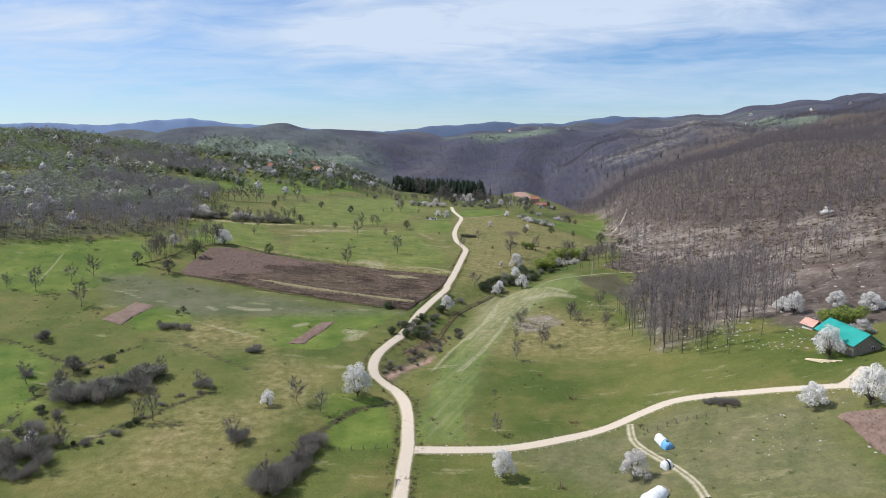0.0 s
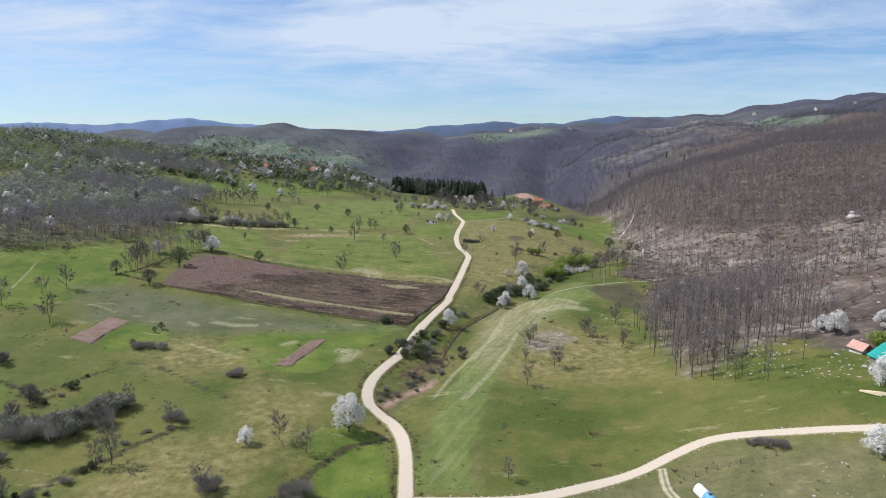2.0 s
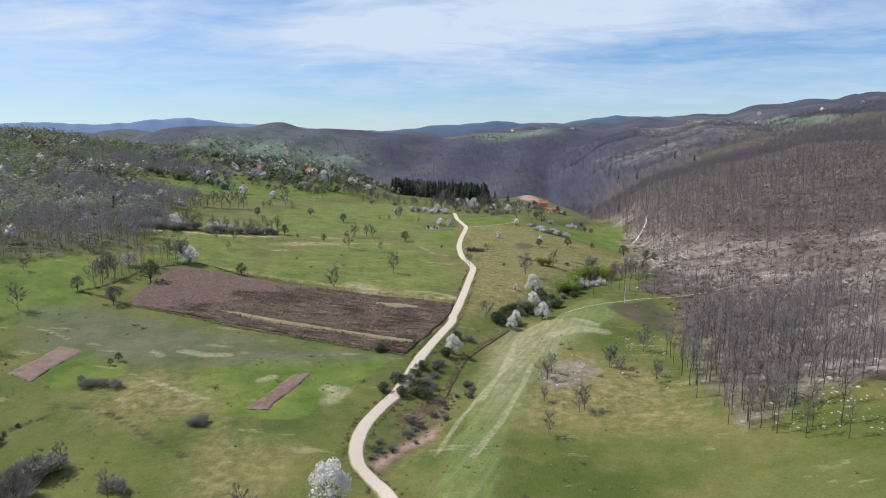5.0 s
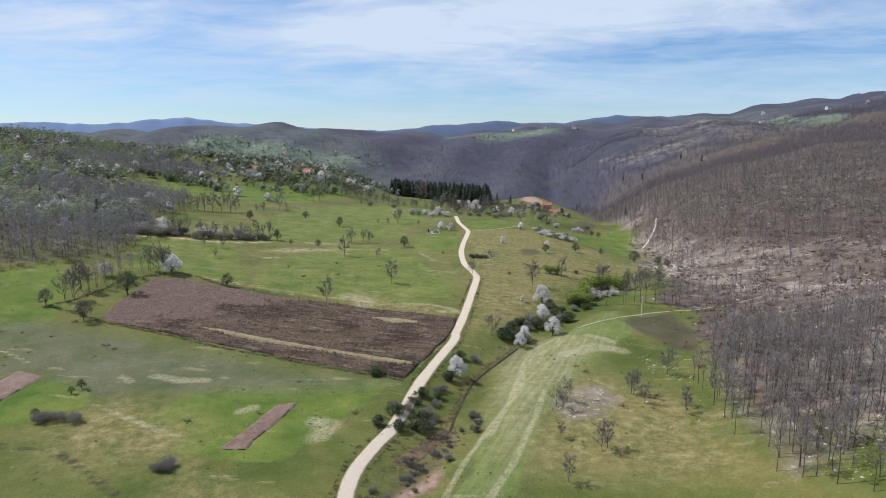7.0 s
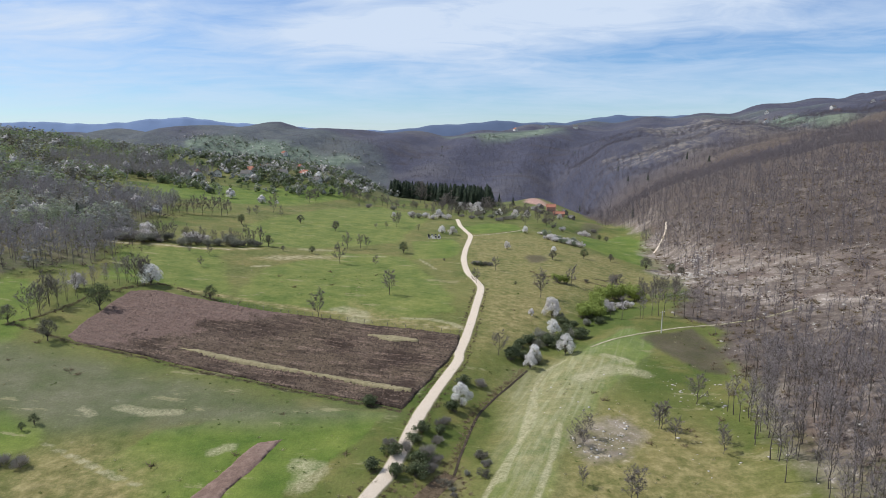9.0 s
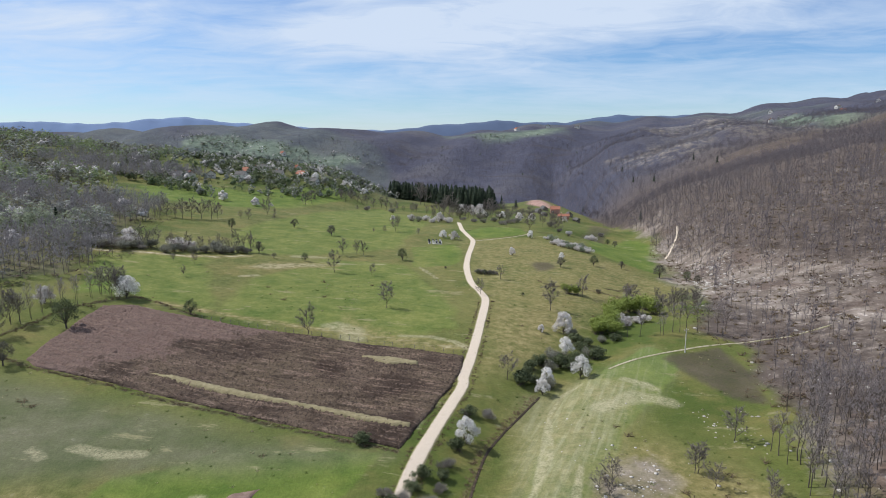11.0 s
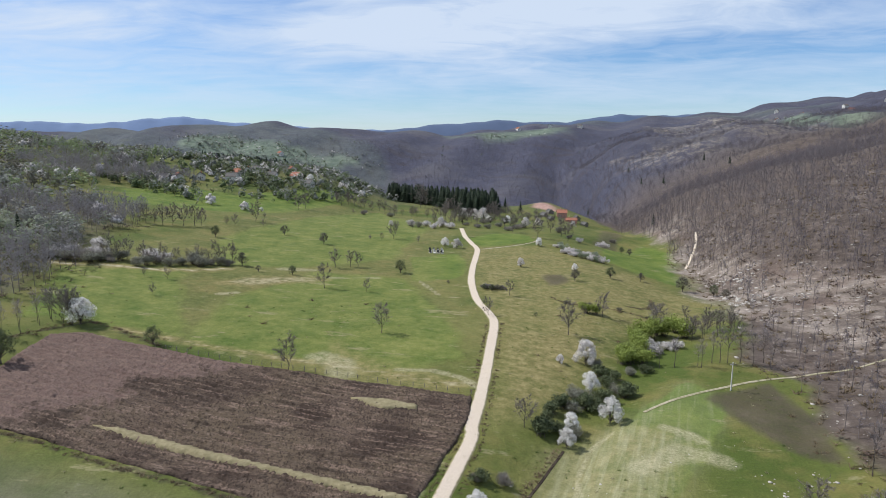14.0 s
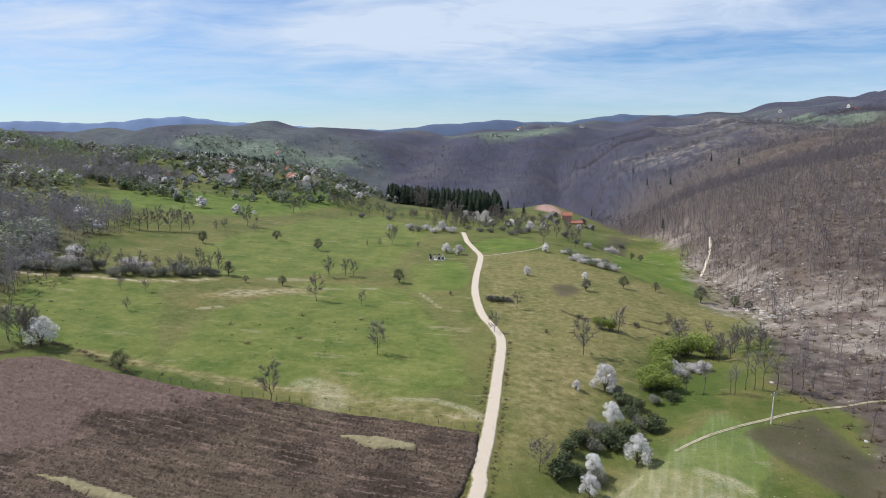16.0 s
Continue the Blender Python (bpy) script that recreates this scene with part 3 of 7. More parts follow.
def ground_material():
    m, t, b = material("meadow_and_woodland_floor", 0.95)
    big, mid, small, fine = noise_of(t, 38, 5, 0.6), noise_of(t, 9, 5, 0.6), noise_of(t, 2.2, 4, 0.65), noise_of(t, 0.5, 3, 0.7)
    meadow = blend(t, ramp(t, big, 0.40, 0.60), (0.062, 0.086, 0.016), (0.123, 0.127, 0.036))
    meadow = blend(t, ramp(t, noise_of(t, 15, 5, 0.6), 0.50, 0.66, 0, 0.75), meadow, (0.158, 0.137, 0.046))
    meadow = blend(t, ramp(t, mid, 0.52, 0.68, 0, 0.55), meadow, (0.074, 0.098, 0.018))
    lush = blend(t, ramp(t, mid, 0.35, 0.7), (0.067, 0.109, 0.016), (0.141, 0.172, 0.035))
    def ragged(name, lo=0.3, hi=0.7):
        jag = maths(t, "ADD", maths(t, "MULTIPLY", mid, 0.7), maths(t, "MULTIPLY", small, 0.6))
        return ramp(t, maths(t, "ADD", mask(t, name), maths(t, "SUBTRACT", jag, 0.65)), lo, hi)

    col = blend(t, ragged("lush"), meadow, lush)
    grey = blend(t, ramp(t, mid, 0.35, 0.7), (0.078, 0.092, 0.042), (0.142, 0.134, 0.088))
    col = blend(t, maths(t, "MULTIPLY", mask(t, "grey"), 0.85), col, grey)
    spots = ramp(t, noise_of(t, 5.0, 6, 0.7, None, (3.2, 1, 0.1)), 0.60, 0.66, 0, 0.6)
    col = blend(t, spots, col, (0.26, 0.235, 0.13))
    weeds = ramp(t, noise_of(t, 3.2, 6, 0.75), 0.62, 0.74, 0, 0.25)
    col = blend(t, weeds, col, (0.062, 0.085, 0.026))
    dry = blend(t, ramp(t, small, 0.35, 0.7), (0.172, 0.142, 0.056), (0.25, 0.210, 0.095))
    edge = maths(t, "MULTIPLY", mask(t, "dry"), ramp(t, maths(t, "ADD", mid, small), 0.72, 1.2, 0.25, 1))
    col = blend(t, edge, col, dry)
    col = blend(t, maths(t, "MULTIPLY", ramp(t, mask(t, "dry"), 1.05, 1.5), ramp(t, small, 0.38, 0.6, 0.1, 0.9)), col, (0.42, 0.38, 0.285))
    streak = noise_of(t, 1.3, 3, 0.6, None, (1, 14, 0.42))
    col = blend(t, maths(t, "MULTIPLY", mask(t, "mown"), 0.4), col, (0.21, 0.215, 0.12))
    col = blend(t, maths(t, "MULTIPLY", ramp(t, streak, 0.46, 0.66, 0, 0.5), mask(t, "mown")), col, (0.31, 0.30, 0.185))
    line = ramp(t, maths(t, "ADD", mask(t, "worn"), maths(t, "MULTIPLY", maths(t, "ADD", small, mid), 1.4)), 1.95, 2.5, 0.75, 0)
    col = blend(t, maths(t, "MULTIPLY", line, ramp(t, maths(t, "ADD", fine, small), 0.75, 1.2, 0.25, 1.0)), col, (0.33, 0.30, 0.19))
    # dark scrub lines of the banks; TERRACE and FIELD_EDGE get painted shade this way
    ridge = ramp(t, maths(t, "ADD", mask(t, "bank"), maths(t, "MULTIPLY", maths(t, "ADD", small, mid), 2.2)), 2.5, 3.3, 0.85, 0)
    col = blend(t, ridge, col, (0.050, 0.046, 0.024))
    litter = blend(t, ramp(t, mid, 0.35, 0.68), (0.066, 0.050, 0.042), (0.108, 0.085, 0.073))
    litter = blend(t, ramp(t, small, 0.5, 0.75, 0, 0.45), litter, (0.23, 0.19, 0.162))
    col = blend(t, maths(t, "MULTIPLY", mask(t, "wood"), ramp(t, maths(t, "ADD", mask(t, "wood"), small), 0.75, 1.15)), col, litter)
    scrub = blend(t, ramp(t, mid, 0.4, 0.66), (0.150, 0.120, 0.098), (0.27, 0.228, 0.195))
    scrub = blend(t, ramp(t, small, 0.58, 0.72, 0, 0.8), scrub, (0.50, 0.445, 0.41))
    scrub = blend(t, ramp(t, noise_of(t, 26, 5, 0.65), 0.5, 0.64, 0, 0.8), scrub, (0.115, 0.078, 0.062))
    col = blend(t, ragged("scree", 0.15, 0.85), col, scrub)
    # dark bare earth; in the DARK_B hollow the same colour paints its shade
    earth_and_shade = blend(t, ramp(t, mid, 0.4, 0.68), (0.055, 0.043, 0.032), (0.095, 0.08, 0.05))
    col = blend(t, ragged("dark", 0.3, 1.15), col, earth_and_shade)
    clay = blend(t, ramp(t, small, 0.35, 0.7), (0.33, 0.19, 0.155), (0.44, 0.295, 0.25))
    col = blend(t, mask(t, "clay"), col, clay)
    # far wood and pasture, with the blue of haze mixed into their colours
    hazed_wood = blend(t, ramp(t, noise_of(t, 60, 6, 0.7), 0.4, 0.62), (0.051, 0.053, 0.081), (0.070, 0.072, 0.103))
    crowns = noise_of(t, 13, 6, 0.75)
    hazed_wood = blend(t, ramp(t, crowns, 0.40, 0.6, 0.6, 0), hazed_wood, (0.045, 0.043, 0.060))
    hazed_wood = blend(t, ramp(t, noise_of(t, 150, 5, 0.6), 0.50, 0.62, 0, 0.6), hazed_wood, (0.100, 0.095, 0.105))
    hazed_wood = blend(t, ramp(t, noise_of(t, 34, 5, 0.7, None, (3, 1, 0.5)), 0.54, 0.64, 0, 0.7), hazed_wood, (0.055, 0.048, 0.055))
    hazed_wood = blend(t, ramp(t, noise_of(t, 7, 5, 0.75), 0.60, 0.68, 0, 0.6), hazed_wood, (0.150, 0.138, 0.138))
    hazed_pasture = blend(t, ramp(t, noise_of(t, 25, 5, 0.7), 0.4, 0.62), (0.088, 0.118, 0.088), (0.172, 0.212, 0.155))
    hazed_pasture = blend(t, ramp(t, noise_of(t, 17, 5, 0.75, None, (2.5, 1, 0.2)), 0.55, 0.63, 0, 0.75), hazed_pasture, (0.055, 0.068, 0.055))
    hazed_pasture = blend(t, ramp(t, noise_of(t, 9, 5, 0.75), 0.62, 0.68, 0, 0.7), hazed_pasture, (0.30, 0.30, 0.265))
    far_t = blend(t, ramp(t, noise_of(t, 14, 5, 0.75), 0.46, 0.62), hazed_wood, (0.27, 0.235, 0.19))
    far = blend(t, mask(t, "pasture"), hazed_wood, hazed_pasture)
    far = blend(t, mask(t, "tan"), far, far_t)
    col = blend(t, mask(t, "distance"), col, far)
    speck = ramp(t, fine, 0.3, 0.7, 0.82, 1.13)
    n = t.nodes.new("ShaderNodeVectorMath")
    n.operation = "SCALE"
    t.links.new(col, n.inputs[0])
    t.links.new(maths(t, "MULTIPLY", speck, ramp(t, small, 0.3, 0.7, 0.90, 1.08)), n.inputs["Scale"])
    t.links.new(n.outputs[0], b.inputs["Base Color"])
    canopy = maths(t, "MULTIPLY", maths(t, "MULTIPLY", crowns, mask(t, "distance")), 14.0)
    bump(t, b, maths(t, "ADD", maths(t, "ADD", small, fine), canopy), 0.55, 0.35)
    return m


def gravel_material():
    m, t, b = material("pale_gravel", 0.95)
    across = mask(t, "across")
    stones, blots = noise_of(t, 0.25, 4, 0.7), noise_of(t, 3.0, 4, 0.6)
    col = blend(t, ramp(t, stones, 0.35, 0.7), (0.445, 0.37, 0.295), (0.59, 0.505, 0.415))
    col = blend(t, ramp(t, blots, 0.45, 0.75, 0, 0.5), col, (0.52, 0.44, 0.335))
    verge = ramp(t, maths(t, "ADD", across, maths(t, "MULTIPLY", noise_of(t, 0.9, 4, 0.7), 0.5)), 1.08, 1.3)
    col = blend(t, verge, col, (0.20, 0.185, 0.095))
    t.links.new(col, b.inputs["Base Color"])
    bump(t, b, stones, 0.5, 0.12)
    return m


def track_material():
    m, t, b = material("worn_earth_track", 0.95)
    across = mask(t, "across")
    blots = noise_of(t, 1.2, 4, 0.65)
    rut = maths(t, "SUBTRACT", 1.0, maths(t, "ABSOLUTE", maths(t, "SUBTRACT", across, 0.55), 0))
    worn = ramp(t, maths(t, "ADD", maths(t, "MULTIPLY", rut, 1.0), maths(t, "MULTIPLY", blots, 1.2)), 1.10, 1.60)
    col = blend(t, worn, (0.17, 0.165, 0.08), (0.42, 0.365, 0.28))
    t.links.new(col, b.inputs["Base Color"])
    bump(t, b, blots, 0.5, 0.15)
    return m


def soil_material(name, a, c, crumbs=1.0):
    m, t, b = material(name, 0.97)
    big, mid, small = noise_of(t, 14, 5, 0.65), noise_of(t, 2.0, 5, 0.65), noise_of(t, 0.45, 4, 0.7)
    col = blend(t, ramp(t, big, 0.35, 0.66), a, c)
    col = blend(t, ramp(t, mid, 0.45, 0.75, 0, 0.6), col, tuple(1.6 * v for v in c))
    col = blend(t, ramp(t, small, 0.5, 0.75, 0, 0.6), col, tuple(0.55 * v for v in a))
    t.links.new(col, b.inputs["Base Color"])
    bump(t, b, maths(t, "ADD", mid, small), 0.8, 0.3 * crumbs)
    return m


def leaf_material(name, a, c, through_light=0.25):
    """Foliage, blossom or twigs: two shades by piece and by tree."""
    m, t, b = material(name, 0.8)
    rnd = t.nodes.new("ShaderNodeNewGeometry").outputs["Random Per Island"]
    obj = t.nodes.new("ShaderNodeObjectInfo").outputs["Random"]
    f = maths(t, "ADD", maths(t, "MULTIPLY", rnd, 0.55), maths(t, "MULTIPLY", obj, 0.45))
    f = maths(t, "ADD", maths(t, "MULTIPLY", f, 0.7), maths(t, "MULTIPLY", noise_of(t, 6, 3), 0.4))
    col = blend(t, ramp(t, f, 0.2, 0.9), a, c)
    t.links.new(col, b.inputs["Base Color"])
    if through_light:
        b.inputs["Transmission Weight"].default_value = 0.0
        tr = t.nodes.new("ShaderNodeBsdfTranslucent")
        t.links.new(col, tr.inputs["Color"])
        mix = t.nodes.new("ShaderNodeMixShader")
        mix.inputs[0].default_value = through_light
        t.links.new(b.outputs[0], mix.inputs[1])
        t.links.new(tr.outputs[0], mix.inputs[2])
        t.links.new(mix.outputs[0], t.nodes["Material Output"].inputs[0])
    return m


def plain_material(name, a, c, size=0.6, rough=0.8, relief=0.05, stretch=None, metal=0.0):
    m, t, b = material(name, rough)
    n1, n2 = noise_of(t, size, 4, 0.6, None, stretch), noise_of(t, size * 5, 3)
    col = blend(t, ramp(t, n1, 0.35, 0.68), a, c)
    col = blend(t, ramp(t, n2, 0.45, 0.75, 0, 0.4), col, tuple(0.7 * v for v in a))
    t.links.new(col, b.inputs["Base Color"])
    b.inputs["Metallic"].default_value = metal
    bump(t, b, n1, 0.5, relief)
    return m


GROUND, GRAVEL, TRACK = ground_material(), gravel_material(), track_material()
SOIL_RED = soil_material("harrowed_reddish_soil", (0.15, 0.098, 0.078), (0.20, 0.14, 0.115), 0.5)


def big_field_material():
    """Dark clods in the middle, harrowed reddish earth towards the west end."""
    m, t, b = material("ploughed_field_soil", 0.97)
    sep = t.nodes.new("ShaderNodeSeparateXYZ")
    t.links.new(place(t), sep.inputs[0])
    big, mid, small = noise_of(t, 12, 5, 0.65), noise_of(t, 1.2, 5, 0.7, None, (5, 1, 0.33)), noise_of(t, 0.45, 4, 0.7)
    dark = blend(t, ramp(t, big, 0.38, 0.62), (0.058, 0.040, 0.031), (0.145, 0.106, 0.081))
    red = blend(t, ramp(t, mid, 0.35, 0.7), (0.135, 0.090, 0.076), (0.212, 0.150, 0.128))
    dark = blend(t, ramp(t, noise_of(t, 24, 4, 0.6), 0.48, 0.62, 0, 0.8), dark, (0.122, 0.092, 0.064))
    west = maths(t, "ADD", ramp(t, maths(t, "SUBTRACT", sep.outputs[0], maths(t, "MULTIPLY", maths(t, "SUBTRACT", sep.outputs[1], 240.0), 0.9)), -52, -92), maths(t, "MULTIPLY", maths(t, "SUBTRACT", big, 0.5), 1.8))
    tilled = ramp(t, west, 0.4, 0.6, 1.0, 0.5)
    col = blend(t, ramp(t, west, 0.4, 0.6), dark, red)
    rows = noise_of(t, 0.8, 4, 0.65, None, (14, 1, 0.33))
    col = blend(t, maths(t, "MULTIPLY", ramp(t, rows, 0.54, 0.60, 0, 0.6), tilled), col, (0.25, 0.178, 0.14))
    col = blend(t, maths(t, "MULTIPLY", ramp(t, mid, 0.5, 0.66, 0, 0.8), tilled), col, (0.032, 0.023, 0.018))
    col = blend(t, maths(t, "MULTIPLY", ramp(t, small, 0.48, 0.62, 0, 0.75), tilled), col, (0.026, 0.018, 0.014))
    t.links.new(col, b.inputs["Base Color"])
    bump(t, b, maths(t, "ADD", mid, small), 0.9, 0.4)
    return m


SOIL_FIELD = big_field_material()
# near-black earth: the shade inside the ditch is part of the colour
DITCH_EARTH = soil_material("shaded_ditch_earth", (0.03, 0.022, 0.016), (0.06, 0.045, 0.032), 0.4)
MUD_DARK = soil_material("wet_brown_mud", (0.075, 0.052, 0.035), (0.145, 0.105, 0.066))
DEAD_WEED = leaf_material("dead_brown_weeds", (0.11, 0.082, 0.05), (0.25, 0.19, 0.12), 0.15)
PALE_WEED = leaf_material("bleached_tussocks", (0.24, 0.215, 0.12), (0.38, 0.34, 0.21), 0.2)
GREEN_WEED = leaf_material("green_tussocks", (0.06, 0.10, 0.02), (0.13, 0.17, 0.045), 0.2)
PALE_GRASS = plain_material("bleached_grass", (0.18, 0.155, 0.085), (0.28, 0.24, 0.145), 0.8, 0.95, 0.1)
BARK_DARK = plain_material("dark_bark", (0.07, 0.058, 0.05), (0.13, 0.11, 0.095), 0.3, 0.9, 0.03)
TWIGS = leaf_material("bare_twigs", (0.115, 0.098, 0.088), (0.225, 0.197, 0.178), 0.15)
TWIGS_WOOD = leaf_material("bare_woodland_twigs", (0.215, 0.185, 0.185), (0.33, 0.29, 0.285), 0.45)
TWIGS_HILL = leaf_material("bare_hillside_twigs", (0.138, 0.120, 0.129), (0.226, 0.200, 0.213), 0.4)
BARK_WOOD = plain_material("woodland_bark", (0.125, 0.105, 0.102), (0.21, 0.18, 0.175), 0.3, 0.9, 0.03)
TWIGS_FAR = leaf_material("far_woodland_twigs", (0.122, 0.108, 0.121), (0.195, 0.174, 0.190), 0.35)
THICKET = leaf_material("purple_grey_thicket_twigs", (0.185, 0.168, 0.15), (0.32, 0.295, 0.265), 0.3)
BUDS = leaf_material("budding_leaves", (0.165, 0.195, 0.125), (0.30, 0.33, 0.235), 0.35)
BUDS_DULL = leaf_material("dull_grey_buds", (0.115, 0.115, 0.105), (0.235, 0.232, 0.215), 0.3)
BUDS_GREY = leaf_material("grey_green_buds", (0.19, 0.20, 0.175), (0.34, 0.345, 0.315), 0.3)
TWIGS_WEST = leaf_material("grey_woodland_twigs", (0.17, 0.157, 0.162), (0.29, 0.27, 0.28), 0.25)
BUDS_HEDGE = leaf_material("grey_olive_hedge_buds", (0.15, 0.15, 0.118), (0.30, 0.295, 0.24), 0.3)
BUDS_FRESH = leaf_material("fresh_green_buds", (0.12, 0.155, 0.075), (0.235, 0.28, 0.15), 0.35)
# far twigs again, shifted to violet so that the vale looks hazed
TWIGS_VALE = leaf_material("haze_tinted_vale_twigs", (0.104, 0.100, 0.126), (0.172, 0.165, 0.203), 0.35)
BUDS_DARK = leaf_material("dark_brown_grey_buds", (0.075, 0.07, 0.055), (0.165, 0.155, 0.12), 0.2)
LEAVES = leaf_material("dark_green_leaves", (0.052, 0.068, 0.032), (0.135, 0.155, 0.08), 0.25)
SPRING = leaf_material("fresh_yellow_green_leaves", (0.165, 0.21, 0.045), (0.33, 0.385, 0.11), 0.4)
PETALS = leaf_material("white_blossom", (0.58, 0.555, 0.53), (0.88, 0.86, 0.84), 0.3)
PETALS_DULL = leaf_material("greyish_blossom", (0.42, 0.39, 0.375), (0.74, 0.70, 0.68), 0.25)
SCRUB_BROWN = leaf_material("brown_thorn_scrub", (0.075, 0.052, 0.042), (0.17, 0.125, 0.10), 0.15)
NEEDLES = leaf_material("dark_needles", (0.012, 0.022, 0.012), (0.035, 0.05, 0.026), 0.1)

# ---- helpers for building ----
def mesh_of(name, verts, faces, mats, shade=None):
    me = bpy.data.meshes.new(name)
    verts, faces = np.asarray(verts, np.float32), np.asarray(faces, np.int32)
    k = faces.shape[1]
    me.vertices.add(len(verts))
    me.vertices.foreach_set("co", verts.ravel())
    me.loops.add(faces.size)
    me.loops.foreach_set("vertex_index", faces.ravel())
    me.polygons.add(len(faces))
    me.polygons.foreach_set("loop_start", np.arange(0, faces.size, k, dtype=np.int32))
    me.polygons.foreach_set("loop_total", np.full(len(faces), k, np.int32))
    for m in mats if isinstance(mats, (list, tuple)) else [mats]:
        me.materials.append(m)
    me.update(calc_edges=True)
    me.validate()
    return me


def smooth(me):
    me.polygons.foreach_set("use_smooth", np.ones(len(me.polygons), bool))
    return me


def give(me, name, values):
    a = me.attributes.new(name, "FLOAT", "POINT")
    a.data.foreach_set("value", np.asarray(values, np.float32))


def root(name, x, y, label, category, group="", turn=0.0, size=1.0, wide=None, sink=0.0):
    ob = new(name)
    ob.empty_display_size = 0.5
    s = wide or size
    ob.matrix_basis = Matrix.LocRotScale((x, y, float(ground_z(x, y)) - sink), Euler((0, 0, turn)), (s, s, size))
    return tagged(ob, label, category, group)


def part(name, me, parent, label="", m=None):
    """Links a mesh, or a bmesh with its material, as one object under a thing."""
    ob = new(name, me)
    ob.parent = parent
    if m is not None:
        ob.matrix_basis = m
    if label:
        ob["label"] = label
    return ob


def solid(name, bm, mat):
    me = bpy.data.meshes.new(name)
    bmesh.ops.recalc_face_normals(bm, faces=bm.faces)
    bm.to_mesh(me)
    bm.free()
    me.materials.append(mat)
    return me


def box_into(bm, x0, x1, y0, y1, z0, z1, m=None):
    made = bmesh.ops.create_cube(bm, size=1.0)["verts"]
    t = Matrix.Translation(((x0 + x1) / 2, (y0 + y1) / 2, (z0 + z1) / 2)) @ Matrix.Diagonal((x1 - x0, y1 - y0, z1 - z0, 1))
    bmesh.ops.transform(bm, matrix=(m @ t) if m else t, verts=made)
    return made


def box(name, x0, x1, y0, y1, z0, z1, mat, bevel=0.0):
    bm = bmesh.new()
    box_into(bm, x0, x1, y0, y1, z0, z1)
    if bevel:
        bmesh.ops.bevel(bm, geom=bm.edges[:], offset=bevel, segments=1, affect="EDGES")
    return solid(name, bm, mat)


def distance_to(poly, x, y):
    """Metres inside (positive) or outside (negative) of a closed outline."""
    p = np.array(poly, float)
    q = np.roll(p, -1, 0)
    best = np.full(np.shape(x), 1e9)
    inside = np.zeros(np.shape(x), bool)
    for (ax, ay), (bx, by) in zip(p, q):
        dx, dy = bx - ax, by - ay
        s = np.clip(((x - ax) * dx + (y - ay) * dy) / (dx * dx + dy * dy + 1e-9), 0, 1)
        best = np.minimum(best, np.hypot(x - ax - s * dx, y - ay - s * dy))
        cross = ((ay > y) != (by > y)) & (x < (bx - ax) * (y - ay) / (by - ay + 1e-12) + ax)
        inside ^= cross
    return np.where(inside, best, -best)


def curve_points(points, every=2.0):
    """A smooth way through the points (Catmull-Rom), in even steps."""
    p = np.array([2 * np.array(points[0]) - points[1], *points, 2 * np.array(points[-1]) - points[-2]], float)
    out = []
    for a, b, c, d in zip(p, p[1:], p[2:], p[3:]):
        n = max(2, int(np.hypot(*(c - b)) / every))
        s = np.linspace(0, 1, n, endpoint=False)[:, None]
        out.append(0.5 * (2 * b + (c - a) * s + (2 * a - 5 * b + 4 * c - d) * s**2 + (3 * b - a - 3 * c + d) * s**3))
    return np.concatenate(out + [p[-2:-1]])


def soft_wobble(x, y, size, seed=0.0):
    return np.sin(x / size + seed) * np.cos(y / (size * 1.27) + 1.7 * seed) + 0.5 * np.sin((x + y) / (size * 0.53) + seed * 2.1)


# ---- the ground, one sheet to the horizon ----
WOOD_EDGE = line_of([(-200, 150), (100, 118), (125, 104), (139, 72), (154, 62), (180, 64), (224, 73), (256, 80), (268, 90), (275, 74), (293, 86), (319, 100), (353, 113), (375, 114), (408, 120), (450, 129), (478, 139), (540, 146), (575, 148), (632, 150), (660, 143), (720, 152), (900, 195), (5000, 300)], 6)


GROVE = [(62, 157), (73, 159), (83, 164), (97, 163), (104, 171), (103, 195), (98, 216), (84, 223), (75, 212), (66, 190)]
THIN_WOOD = [(84, 214), (105, 200), (124, 222), (126, 258), (112, 300), (98, 304), (90, 264)]
forest_edge = line_of([(-200, 330), (150, 260), (230, 216), (270, 192), (300, 181), (325, 171), (342, 160), (358, 149), (390, 145), (430, 139), (470, 136), (520, 145), (600, 150), (5000, 300)], 8)


def line_distance(points, x, y):
    best = np.full(np.shape(x), 1e9)
    for (ax, ay), (bx, by) in zip(points, points[1:]):
        dx, dy = bx - ax, by - ay
        s = np.clip(((x - ax) * dx + (y - ay) * dy) / (dx * dx + dy * dy + 1e-9), 0, 1)
        best = np.minimum(best, np.hypot(x - ax - s * dx, y - ay - s * dy))
    return best


def patchy_wood(x, y):
    return step(-0.7, 0.8, soft_wobble(x, y, 41, 3.0))


